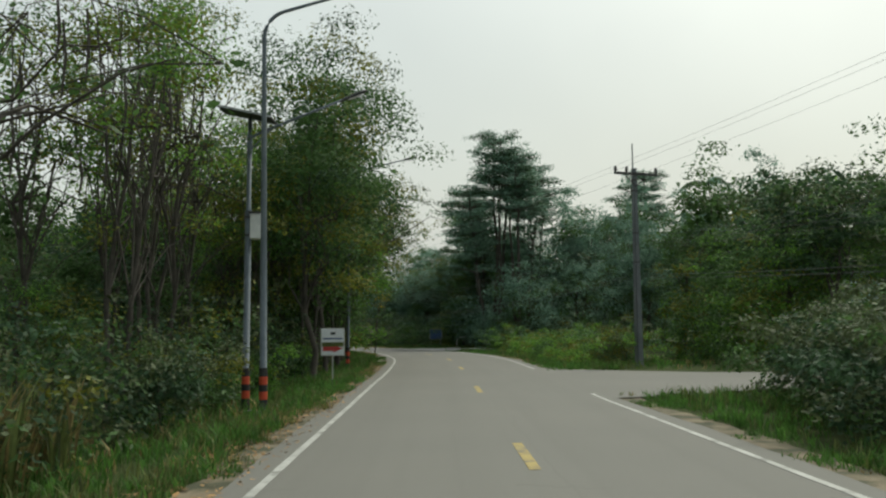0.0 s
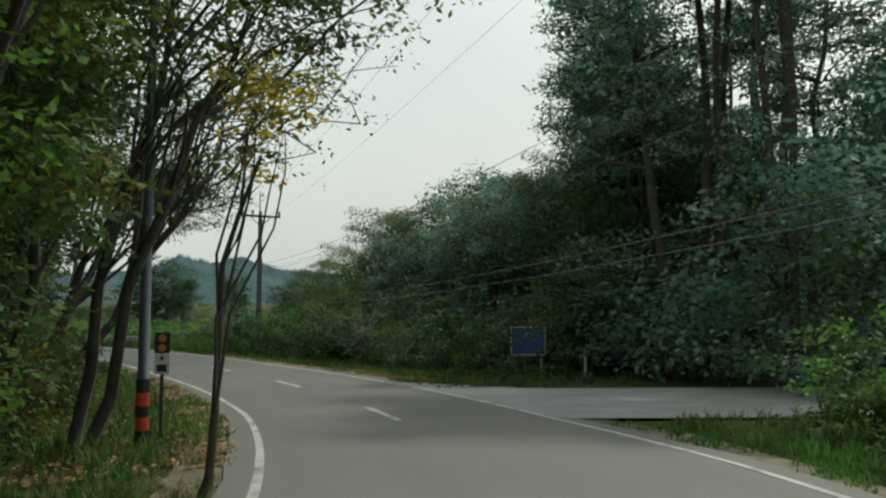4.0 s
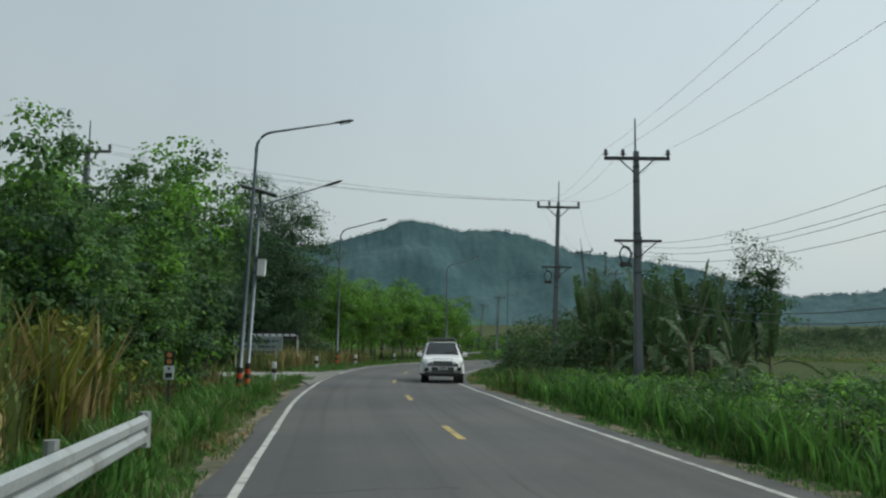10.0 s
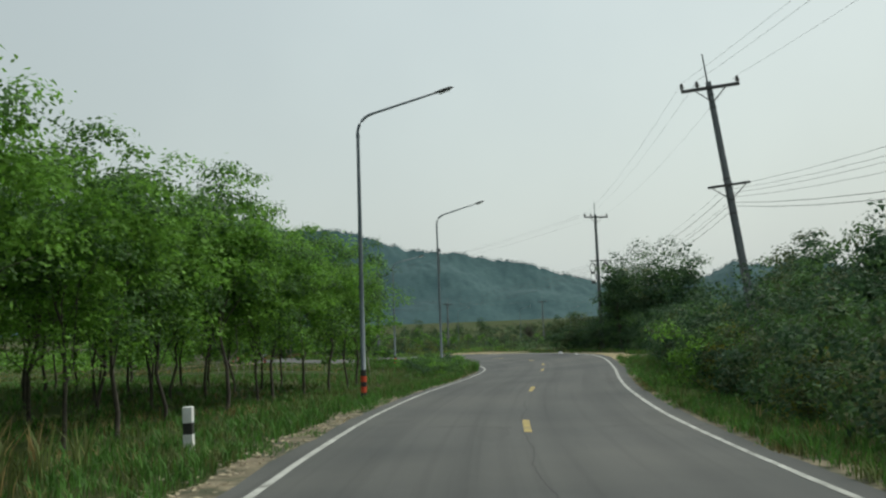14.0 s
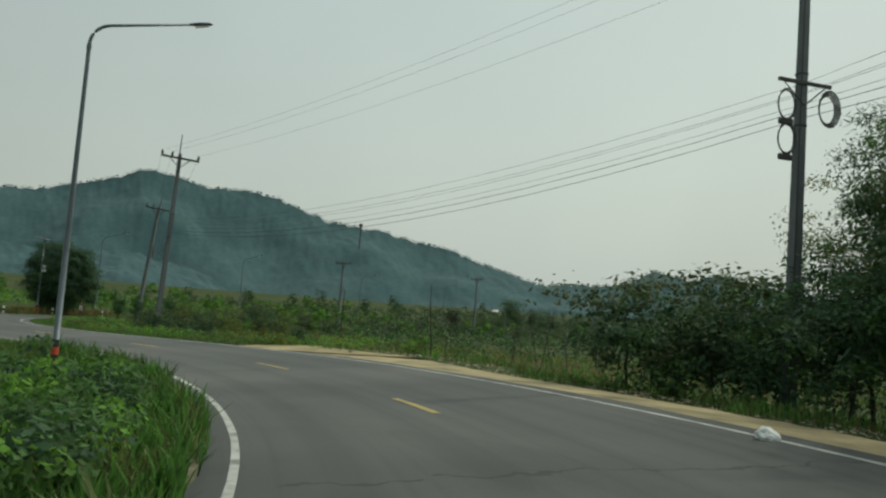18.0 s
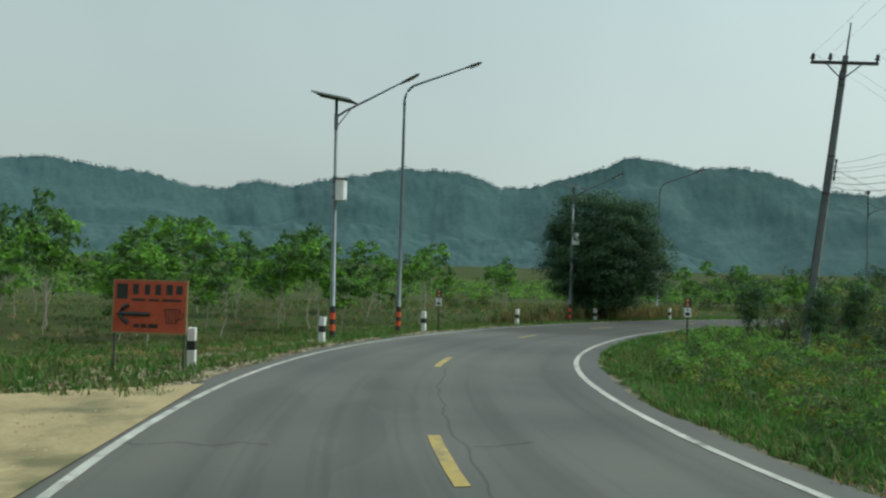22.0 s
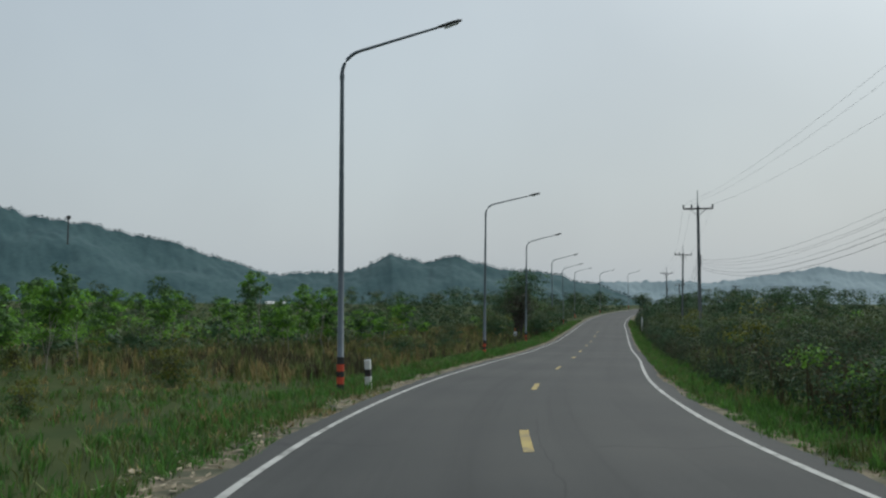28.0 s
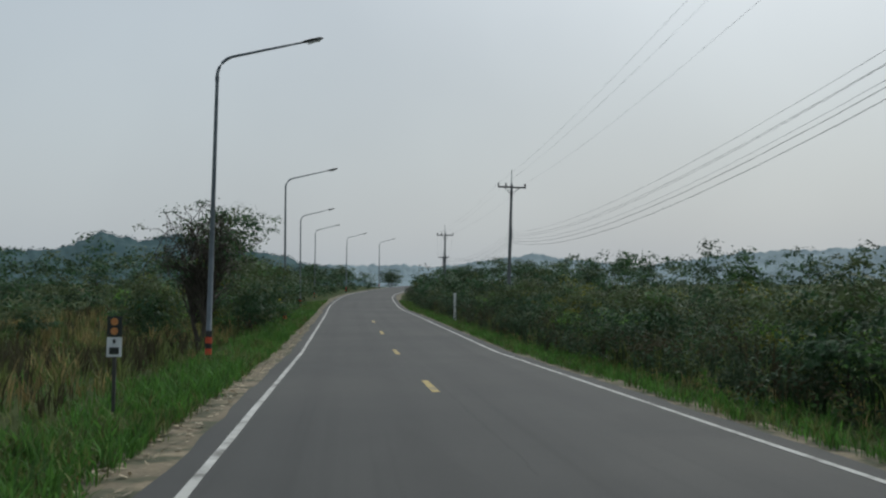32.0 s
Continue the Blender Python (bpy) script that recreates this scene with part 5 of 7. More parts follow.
LITTER = leafmat("dead_leaf", (0.30, 0.18, 0.075), 0.5, 0.1)
PALELITTER = leafmat("dead_leaf_pale", (0.33, 0.28, 0.19), 0.4, 0.1)
litter("leaf_litter", "fallen brown leaves on the shoulder", 76, 122, -5.6, -2.9, 14000, LITTER)
litter("leaf_litter", "fallen brown leaves on the shoulder", 14, 60, -4.6, -3.2, 2500, LITTER)
litter("leaf_litter", "fallen pale leaves on the shoulder", 296, 345, -6.4, -3.6, 16000, PALELITTER)
litter("leaf_litter", "fallen brown leaves on the shoulder", 90, 130, 2.9, 4.4, 3000, LITTER)
litter("leaf_litter", "scattered litter along the sandy edge", 250, 290, 5.4, 7.0, 2500, PALELITTER)
litter("leaf_litter", "fallen leaves on the shoulder", 190, 250, -4.6, -3.4, 2500, PALELITTER)
litter("leaf_litter", "straw and leaves on the shoulder", 360, 470, -4.6, -3.5, 4000, PALELITTER)

# ---- street lamps, poles, posts ----
def painted_bands(e):
    for z0, z1, mt in ((0.0, 0.28, BLACK), (0.28, 0.46, RED), (0.46, 0.61, BLACK), (0.61, 0.79, RED), (0.79, 0.98, BLACK)):
        part("band", mesh_of("band", *tube_vf([(0, 0, z0), (0, 0, z1)], 0.094, 14), mt, False), e, "red painted band" if mt is RED else "black painted band")
    part("base_plate", mesh_of("base_plate", *box_vf(-0.17, -0.17, -0.06, 0.17, 0.17, 0.02, 0.005), CONCRETE), e, "concrete footing")


def street_lamp(m, group="street lamps"):
    e = thing("street_lamp", m, "grey steel street lamp with curved arm and red-black base", "street lamp", group)
    bend = [(0.62 - 0.62 * math.cos(a), 0, 8.55 + 0.62 * math.sin(a)) for a in (0.22, 0.44, 0.66, 0.88, 1.1, 1.31)]
    tip = (2.75, 0, bend[-1][2] + (2.75 - bend[-1][0]) * 0.26)
    pts = [(0, 0, 0), (0, 0, 4), (0, 0, 8.55)] + bend + [tip]
    rr = [0.085, 0.07, 0.05] + [0.045] * 5 + [0.04, 0.03]
    part("pole", mesh_of("pole", *tube_vf(pts, rr, 10), STEEL, True), e)
    part("collar", mesh_of("collar", *tube_vf([(0, 0, 8.40), (0, 0, 8.52)], 0.062, 10), STEEL), e)
    hx, hz = 2.45, tip[2] - 0.3 * 0.26
    head = part("lamp_head", mesh_of("lamp_head", *tube_vf([(hx, 0, hz), (hx + 0.1, 0, hz + 0.03), (hx + 0.3, 0, hz + 0.085), (hx + 0.56, 0, hz + 0.15), (hx + 0.66, 0, hz + 0.17)], [0.03, 0.042, 0.055, 0.05, 0.02], 8), DARKSTEEL, True), e, "slim dark lamp head")
    part("lens", mesh_of("lens", *tube_vf([(hx + 0.2, 0, hz - 0.02), (hx + 0.56, 0, hz + 0.1)], 0.032, 6), WHITE), head, "pale lamp cover")
    part("door_hatch", mesh_of("door_hatch", *box_vf(-0.04, 0.065, 1.15, 0.04, 0.086, 1.45), STEEL), e)
    painted_bands(e)
    return e


def solar_lamp(m):
    e = thing("solar_street_lamp", m, "solar street lamp with tilted panel and white control box", "street lamp", "solar lamps")
    part("pole", mesh_of("pole", *tube_vf([(0, 0, 0), (0, 0, 4.6), (0, 0, 4.62), (0, 0, 6.93)], [0.08, 0.075, 0.055, 0.05], 10), STEEL, True), e)
    part("sleeve", mesh_of("sleeve", *tube_vf([(0, 0, 4.55), (0, 0, 4.7)], 0.088, 10), STEEL), e, "pole joint sleeve")
    part("arm", mesh_of("arm", *tube_vf([(0, 0, 6.42), (0.3, 0, 6.58), (2.4, 0, 7.42)], [0.035, 0.035, 0.025], 8), STEEL, True), e)
    part("gusset", mesh_of("gusset", *join_vf([tube_vf([(0, 0, 6.12), (0.5, 0, 6.64)], 0.018, 5), tube_vf([(0, 0, 6.05), (0, 0, 6.5)], 0.068, 8)]), STEEL), e)
    head = part("lamp_head", mesh_of("lamp_head", *tube_vf([(2.15, 0, 7.31), (2.27, 0, 7.36), (2.5, 0, 7.45), (2.72, 0, 7.54), (2.8, 0, 7.57)], [0.028, 0.042, 0.052, 0.046, 0.02], 8), DARKSTEEL, True), e, "dark lamp head")
    part("lens", mesh_of("lens", *tube_vf([(2.36, 0, 7.36), (2.7, 0, 7.495)], 0.03, 6), WHITE), head, "pale lamp cover")
    rot = Matrix.Translation((0, 0, 6.98)) @ Matrix.Rotation(radians(12), 4, "Y")
    v, f = box_vf(-0.72, -0.4, -0.018, 0.58, 0.4, 0.018)
    pn = part("solar_panel", mesh_of("solar_panel", [rot @ q for q in v], f, BLACK), e, "dark tilted solar panel")
    for y0, y1 in ((-0.42, -0.4), (0.4, 0.42)):
        v, f = box_vf(-0.74, y0, -0.025, 0.6, y1, 0.025)
        part("panel_frame", mesh_of("panel_frame", [rot @ q for q in v], f, RAIL), pn, "aluminium frame bar")
    b = part("control_box", mesh_of("control_box", *box_vf(0.07, -0.17, 4.0, 0.35, 0.17, 4.60, 0.02), WHITE), e, "white metal control box")
    part("box_lid", mesh_of("box_lid", *box_vf(0.04, -0.2, 4.60, 0.39, 0.2, 4.64), DARKSTEEL), b, "dark sloping lid")
    part("box_door", mesh_of("box_door", *box_vf(0.35, -0.14, 4.04, 0.362, 0.14, 4.56), SIGNPALE), b, "pale box door")
    for z in (4.08, 4.5):
        part("strap", mesh_of("strap", *tube_vf([(0, 0, z), (0, 0, z + 0.04)], 0.087, 10), DARKSTEEL), b)
    painted_bands(e)
    return e


def to_road(x, y):
    """Turn that points +x of a thing at the road."""
    s, u = su(x, y)
    c = at(s, 0)
    return math.degrees(math.atan2(c[1] - y, c[0] - x))


lamp0 = None
for x, y in ((-3.9, 20.8), (-4.3, 41.8), (-6.6, 63.5), (-26.2, 97.3), (-42.6, 112.9), (-66.2, 130.3), (-89.1, 151.5), (-102.3, 174.1), (-117.9, 199.7), (-133.8, 214.7), (-159.5, 223.6),
             (-183.6, 241.2), (-195.4, 265.2), (-199.45, 291.4), (-201.3, 320.9), (-203.1, 350.6), (-203.8, 378.6), (-205.6, 409.5), (-206.4, 439.0), (-203.6, 468.0), (-198.5, 497.0)):
    m = pose(x, y, soil(x, y) - 0.02, 0, 2.5 if y == 130.3 else RNG.uniform(-0.6, 0.8), to_road(x, y))
    if lamp0 is None:
        lamp0 = street_lamp(m)
    else:
        ob = copy_thing(lamp0, m)
        ob.scale.z = 0.945 if y == 130.3 else 1.12 if y == 199.7 else 0.95 if y > 360 else 1.0 if y > 340 else 0.95 if y > 260 else 1.05 if y > 240 else RNG.uniform(0.98, 1.01)
solar0 = None
for x, y in ((-4.5, 21.7), (-68.0, 131.7), (-179.6, 236.8), (-191.55, 255.5)):
    m = pose(x, y, soil(x, y) - 0.02, 0, 2.5 if y == 131.7 else -1.0 if y == 236.8 else 0.5, to_road(x, y))
    if solar0 is None:
        solar0 = solar_lamp(m)
    else:
        copy_thing(solar0, m).scale.z = 1.13 if y > 200 and y < 240 else 1.06 if y > 240 else 1.0


def marker_post(m):
    e = thing("marker_post", m, "white concrete kerb post with black band", "marker post", "kerb posts")
    for z0, z1, mt in ((-0.1, 0.31, WHITE), (0.31, 0.49, BLACK), (0.49, 0.74, WHITE)):
        part("band", mesh_of("band", *box_vf(-0.075, -0.075, z0, 0.075, 0.075, z1, 0.008), mt), e, "black band" if mt is BLACK else "")
    return e


post0 = None
for x, y in ((-71.6, 135.2), (-83.0, 145.5), (-88.6, 152.7), (-95.4, 161.9), (-169.9, 229.8), (-176.1, 235.0), (-181.9, 241.4), (-187.0, 249.0), (-191.5, 257.2), (-194.2, 265.2), (-196.8, 274.4), (-199.0, 292.3)):
    m = pose(x, y, soil(x, y) + 0.03, RNG.uniform(-3, 3), RNG.uniform(-3, 3), to_road(x, y))
    if post0 is None:
        post0 = marker_post(m)
    else:
        copy_thing(post0, m)

TOPS = []


def power_pole(x, y, arm_z, lean=(0.0, 0.0), turn=None, low=True, extra=False):
    """A square tapered concrete pole; its arm lies across the line's way."""
    z0 = soil(x, y)
    turn = to_road(x, y) if turn is None else turn
    e = thing("power_pole", pose(x, y, z0 - 0.1, -math.degrees(lean[1]), math.degrees(lean[0]), 0), "weathered concrete power pole with crossarm and insulators", "power pole", "power line poles")
    h = arm_z - z0 + 0.1
    c, s = math.cos(radians(turn)), math.sin(radians(turn))

    def w(px, py, pz):
        return Vector((c * px - s * py, s * px + c * py, pz))
    v = []
    for zz, r in ((0, 0.135), (h + 0.25, 0.08)):
        v += [w(a * r, b * r, zz) for a, b in ((-1, -1), (1, -1), (1, 1), (-1, 1))]
    part("shaft", mesh_of("shaft", v, [(0, 1, 5, 4), (1, 2, 6, 5), (2, 3, 7, 6), (3, 0, 4, 7), (4, 5, 6, 7), (3, 2, 1, 0)], POLECON), e)
    av, af = box_vf(-1.05, -0.17, h - 0.06, 1.05, -0.09, h + 0.05)
    part("crossarm", mesh_of("crossarm", [w(*q) for q in av], af, DARKSTEEL), e, "heavy weathered crossarm")
    for px in (-1.0, -0.45, 1.0):
        z = h + 0.05
        part("insulator", mesh_of("insulator", *tube_vf([w(px, -0.13, z), w(px, -0.13, z + 0.05), w(px, -0.13, z + 0.06), w(px, -0.13, z + 0.10), w(px, -0.13, z + 0.12), w(px, -0.13, z + 0.19), w(px, -0.13, z + 0.25)], [0.03, 0.035, 0.09, 0.085, 0.05, 0.065, 0.03], 8), DARKSTEEL), e, "dark porcelain insulator")
    part("earth_rod", mesh_of("earth_rod", *tube_vf([w(0, 0.1, h - 0.6), w(0, 0.1, h + 1.35)], [0.045, 0.025], 5), POLECON), e)
    for sx in (-1, 1):
        part("brace", mesh_of("brace", *tube_vf([w(0, -0.12, h - 0.55), w(0.55 * sx, -0.12, h - 0.04)], 0.022, 4), DARKSTEEL), e)
    lz = h * (0.682 if extra == 2 else 0.66)
    big = 1.35 if extra == 2 else 1.0
    part("down_cable", mesh_of("down_cable", *tube_vf([w(-0.09, -0.12, h - 0.3), w(-0.10, -0.13, lz), w(-0.11, -0.14, lz * 0.5), w(-0.115, -0.14, 0.2)], 0.014, 5), WIRE), e, "black cable clipped to the shaft")
    for z in (h - 0.28, h - 0.75, lz + 0.25, lz - 1.0):
        r = 0.15 - 0.055 * z / h
        bv, bf = box_vf(-r, -r, z, r, r, z + 0.05)
        part("band", mesh_of("band", [w(*q) for q in bv], bf, DARKSTEEL), e, "steel pole band")
    if low:
        bv, bf = box_vf(-0.75, -0.16, lz, 0.75, -0.09, lz + 0.08)
        part("lower_arm", mesh_of("lower_arm", [w(*q) for q in bv], bf, DARKSTEEL), e)
        for sx in (-1, 1):
            part("brace", mesh_of("brace", *tube_vf([w(0, -0.12, lz - 0.5), w(0.6 * sx, -0.12, lz)], 0.018, 4), DARKSTEEL), e)
    rack = part("spool_rack", mesh_of("spool_rack", *tube_vf([w(0.15, 0.13, lz - 0.55), w(0.15, 0.13, lz + 0.2)], 0.02, 5), DARKSTEEL), e)
    for k in range(4):
        z = lz - 0.5 + 0.2 * k
        part("spool", mesh_of("spool", *tube_vf([w(0.15, 0.13, z), w(0.15, 0.13, z + 0.03), w(0.15, 0.13, z + 0.06), w(0.15, 0.13, z + 0.10)], [0.06, 0.035, 0.035, 0.06], 8), DARKSTEEL), rack)
    if extra:
        for px, dz, n in ((-0.42, 0.42, 2), (-0.40, 1.02, 2), (0.44, 0.40, 4))[:1 if extra == 1 else 3]:
            v, f = join_vf([tube_vf([w(px * big + big * (0.17 + 0.02 * q) * math.cos(a), -0.2 - 0.03 * q, lz - dz * big + big * (0.25 + 0.025 * q) * math.sin(a)) for a in np.linspace(0, 2 * math.pi, 17)], 0.02, 5) for q in range(n)])
            part("cable_coil", mesh_of("cable_coil", v, f, WIRE), e, "coil of black spare cable")
        for px, dz in ((-0.42, 0.72), (-0.40, 1.34))[:extra]:
            bv, bf = box_vf(px * big - 0.19, -0.24, lz - dz * big - 0.07, px * big + 0.19, -0.14, lz - dz * big + 0.07, 0.02)
            part("splice_box", mesh_of("splice_box", [w(*q) for q in bv], bf, DARKSTEEL), e, "dark cable splice box")
    mw = e.matrix_world
    TOPS.append([mw @ w(px, -0.13, h + 0.3) for px in (-1.0, -0.45, 1.0)] + [mw @ w(px, -0.15, lz - dz) for px, dz in ((-0.1, 0.0), (0.1, 0.13), (-0.1, 0.26), (0.1, 0.42), (0.0, 1.5 if y < 180 else 0.6), (0.12, 1.62 if y < 180 else 0.75))])
    return e


POLES = [(8.3, 39.2, 8.15, (0.0, 0.0), False), (-14.3, 99.35, 7.25, (0.0, 0.0), False), (-36.5, 118.9, 7.1, (0.105, 0.07), False), (-57.15, 139.2, 7.55, (0.0, 0.0), 1), (-69.5, 150.0, 8.4, (0.02, 0.02), 1),
         (-93.2, 184.7, 10.4, (-0.11, -0.03), False), (-117.8, 222.3, 11.6, (0, 0), 2), (-152.7, 235.0, 9.75, (0.035, 0.02), False), (-173.3, 251.5, 9.5, (0.15, 0.0), False),
         (-184.2, 293.0, 8.6, (0.02, 0.0), False), (-188.8, 337.2, 10.0, (0, 0), False), (-188.7, 391.0, 10.8, (0.03, 0.0), False), (-190.0, 440.0, 11.2, (0, 0), False), (-186.5, 495.0, 11.5, (0, 0), False), (-170.0, 540.0, 13.0, (0, 0), False)]
for k, (x, y, az, lean, ex) in enumerate(POLES):
    a, b = POLES[max(k - 1, 0)], POLES[min(k + 1, len(POLES) - 1)]
    power_pole(x, y, az, lean, math.degrees(math.atan2(b[1] - a[1], b[0] - a[0])) - 90, k in (3, 4, 5, 6), ex)


def wire(p, q, sag, r=0.011, name="power_line", label="thin overhead electric wire between poles"):
    pts = [p.lerp(q, t) - Vector((0, 0, sag * 4 * t * (1 - t))) for t in np.linspace(0, 1, 13)]
    return tagged(new(name, mesh_of(name, *tube_vf(pts, r, 4), WIRE)), label, "wire", "overhead wires")


before = [Vector((20.0, -30.0, z)) for z in (8.3, 8.3, 8.3, 5.6, 5.5, 5.3, 5.2, 4.1, 4.0)]
for A, B in zip([before] + TOPS[:-1], TOPS):
    for k in range(9):
        wire(A[k], B[k], 0.5 if k < 3 else 0.75 + 0.05 * k, 0.0045 if k < 3 else 0.005 if k < 7 else 0.008, label="thin overhead electric wire between poles" if k < 3 else "black overhead cable between poles")
power_pole(-77.0, 129.5, 9.2, (0, 0), 40)
for k in range(3):
    wire(TOPS[-1][k], TOPS[4][k], 0.5, 0.006)

# ---- centre line ----
for s in (5, 16, 27, 39.8, 52.7, 62.8, 72.8, 82.9, 91.3, 99.6, 108.8, 119.1, 128.6, 139.1, 150.2, 160.2, 170.6, 182.1, 193.9, 206.9, 218.4, 230.4, 245.8, 253.5, 262.1, 273.5, 283.7, 294.2,
          303.9, 314.2, 325, 336.5, 346.4, 356.9, 367.2, 380.1, 391.7, 402.9, 415.2, 427.2, 439.1, 451, 463, 475):
    cu = float(np.interp(s, [75, 88, 108, 118, 148, 158, 172, 180, 207, 219, 232, 246, 340, 348, 366, 376, 395, 403, 416, 424], [0, -0.25, -0.25, 0, 0, 0.25, 0.28, 0, 0, 0.28, 0.28, 0, 0, -0.2, -0.2, 0, 0.1, 0.2, 0.2, 0]))
    strip("centre_dash", s - 2.5, s, cu - 0.07, cu + 0.07, lambda q, u: road_z(q, u) + 0.006, WHITE_LINE if 80 < s < 101 else YELLOW_LINE, 0.6, 1, (0.008, 0.008), label="worn pale centre line dash" if 80 < s < 101 else "worn yellow centre line dash", category="road marking")


# ---- guardrails ----
def guardrail(s0, s1, ua, ub, side, drop, label):
    """A W-beam on posts; side: +1 where the road lies to its left."""
    m = Matrix()
    e = thing("guardrail", m, label, "guardrail", "guardrails")
    prof = [(0.0, 0.42), (0.05, 0.46), (0.05, 0.53), (0.0, 0.58), (0.05, 0.63), (0.05, 0.70), (0.0, 0.74)]
    n = int((s1 - s0) / 0.5) + 1
    v, f = [], []
    for s, t in zip(np.linspace(s0, s1, n), np.linspace(0, 1, n)):
        u = ua + (ub - ua) * t
        flare = 0.2 * max(0, 1 - (s - s0) / 2.5) ** 2
        for back in (0.0, 0.012):
            for d, z in prof:
                x, y = at(s, u + side * (flare + back) - side * d)
                v.append((x, y, z + float(road_z(s, u)) + 0.05 + drop))
    w = len(prof)
    for i in range(n - 1):
        for k in range(w - 1):
            a = i * 2 * w + k
            f += [(a, a + 1, a + 1 + 2 * w, a + 2 * w), (a + w, a + 3 * w, a + 3 * w + 1, a + w + 1)]
        for k in (0, w - 1):
            a = i * 2 * w + k
            f.append((a, a + 2 * w, a + 3 * w, a + w))
    part("beam", mesh_of("beam", v, f, RAIL, False), e, "weathered galvanised W-beam")
    s = s0 + 0.6
    while s < s1:
        t = (s - s0) / (s1 - s0)
        u = ua + (ub - ua) * t + side * 0.11
        x, y = at(s, u)
        zz = float(ground_z(s, u)) + drop * 0.6
        part("rail_post", mesh_of("rail_post", *[[p + Vector((x, y, zz)) for p in tube_vf([(0, 0, -0.2), (0, 0, 0.9)], 0.06, 8)[0]], tube_vf([(0, 0, 0), (0, 0, 1)], 0.06, 8)[1]], RAIL), e)
        s += 4.0
    for q in (s0, s1):
        u = ua if q == s0 else ub
        x, y = at(q, u + side * (0.2 if q == s0 else 0))
        z = float(road_z(q, u)) + drop
        part("end_cap", mesh_of("end_cap", *tube_vf([(x, y, z + 0.44), (x, y, z + 0.82)], 0.07, 8), RAIL), e, "rounded beam end")
    return e


guardrail(125.0, 152.8, -3.65, -3.95, -1, 0.0, "grey steel guardrail on the verge before the driveway")
guardrail(126.0, 145.0, 4.2, 3.9, 1, -0.12, "grey steel guardrail half covered by weeds")

# ---- signs ----
SIGNWHITE = mat("sign_white", (0.62, 0.64, 0.66), (0.76, 0.78, 0.80), 0.5, 3, 30, 0.0)
SIGNORANGE = mat("sign_orange", (0.38, 0.060, 0.028), (0.48, 0.095, 0.045), 0.55, 3, 30, 0.05)
SIGNGREEN = mat("sign_grey_green", (0.15, 0.205, 0.195), (0.23, 0.285, 0.27), 0.5, 3, 30, 0.05)
SIGNBLUE = mat("sign_blue", (0.02, 0.06, 0.16), (0.04, 0.09, 0.22), 0.5, 3, 30, 0.05)
INK = mat("sign_ink", (0.015, 0.02, 0.02), (0.03, 0.035, 0.035), 0.6, 3, 30, 0.0)
REDINK = mat("sign_red", (0.38, 0.03, 0.03), (0.5, 0.06, 0.05), 0.6, 3, 30, 0.0)
AMBER = mat("amber_reflector", (0.50, 0.20, 0.06), (0.62, 0.28, 0.10), 0.3, 3, 30, 0.0)
YELLOWSIGN = mat("sign_yellow", (0.62, 0.55, 0.04), (0.75, 0.68, 0.08), 0.5, 3, 30, 0.0)
FRAMEWOOD = mat("sign_frame_wood", (0.24, 0.15, 0.075), (0.36, 0.24, 0.12), 0.8, 6, 40, 0.2)
POST = mat("pale_sign_post", (0.38, 0.38, 0.35), (0.52, 0.52, 0.48), 0.7, 3, 30, 0.1)


def plate(parent, name, x0, z0, x1, z1, y, material, label=""):
    return part(name, mesh_of(name, *box_vf(x0, y - 0.004, z0, x1, y + 0.004, z1), material), parent, label)


def board(e, w, z0, z1, material, frame_mat, name="board"):
    b = part(name, mesh_of(name, *box_vf(-w / 2, -0.015, z0, w / 2, 0.015, z1, 0.004), material), e)
    t = 0.03
    for k, q in enumerate(((-w / 2 - t, z0 - t, w / 2 + t, z0), (-w / 2 - t, z1, w / 2 + t, z1 + t), (-w / 2 - t, z0, -w / 2, z1), (w / 2, z0, w / 2 + t, z1))):
        part("frame_bar", mesh_of("frame_bar", *box_vf(q[0], -0.022, q[1], q[2], 0.022, q[3]), frame_mat), b)
    return b


def legs(e, xs, h, material, r=0.03):
    for x in xs:
        part("leg", mesh_of("leg", *tube_vf([(x, 0.03, -0.3), (x, 0.03, h)], r, 6), material), e)


def face(x, y, h):
    """Pose whose -y side looks against the driving direction at heading h."""
    return pose(x, y, soil(x, y), 0, 0, h)


sg = thing("advert_sign", face(-3.45, 29.6, 6), "small white advertising board with red arrow on a post", "sign")
legs(sg, (0.0,), 1.0, POST)
bd = board(sg, 0.82, 0.95, 2.05, SIGNWHITE, POST)
plate(bd, "picture_patch", -0.08, 1.80, 0.10, 1.90, -0.022, INK)
plate(bd, "text_bar", -0.36, 1.60, 0.36, 1.66, -0.022, SIGNBLUE)
plate(bd, "picture_band", -0.40, 1.30, 0.40, 1.48, -0.022, G_OLIVE, "dark landscape picture")
plate(bd, "arrow_shaft", -0.36, 1.12, 0.02, 1.30, -0.026, REDINK, "red arrow")
part("arrow_head", mesh_of("arrow_head", [(0.02, -0.026, 1.06), (0.38, -0.026, 1.22), (0.02, -0.026, 1.36), (0.02, -0.02, 1.06), (0.38, -0.02, 1.22), (0.02, -0.02, 1.36)], [(0, 1, 2), (3, 5, 4), (0, 3, 4, 1), (1, 4, 5, 2), (2, 5, 3, 0)], REDINK), bd)

sg.scale = (0.86, 1, 0.76)
sg.location.z += 0.2

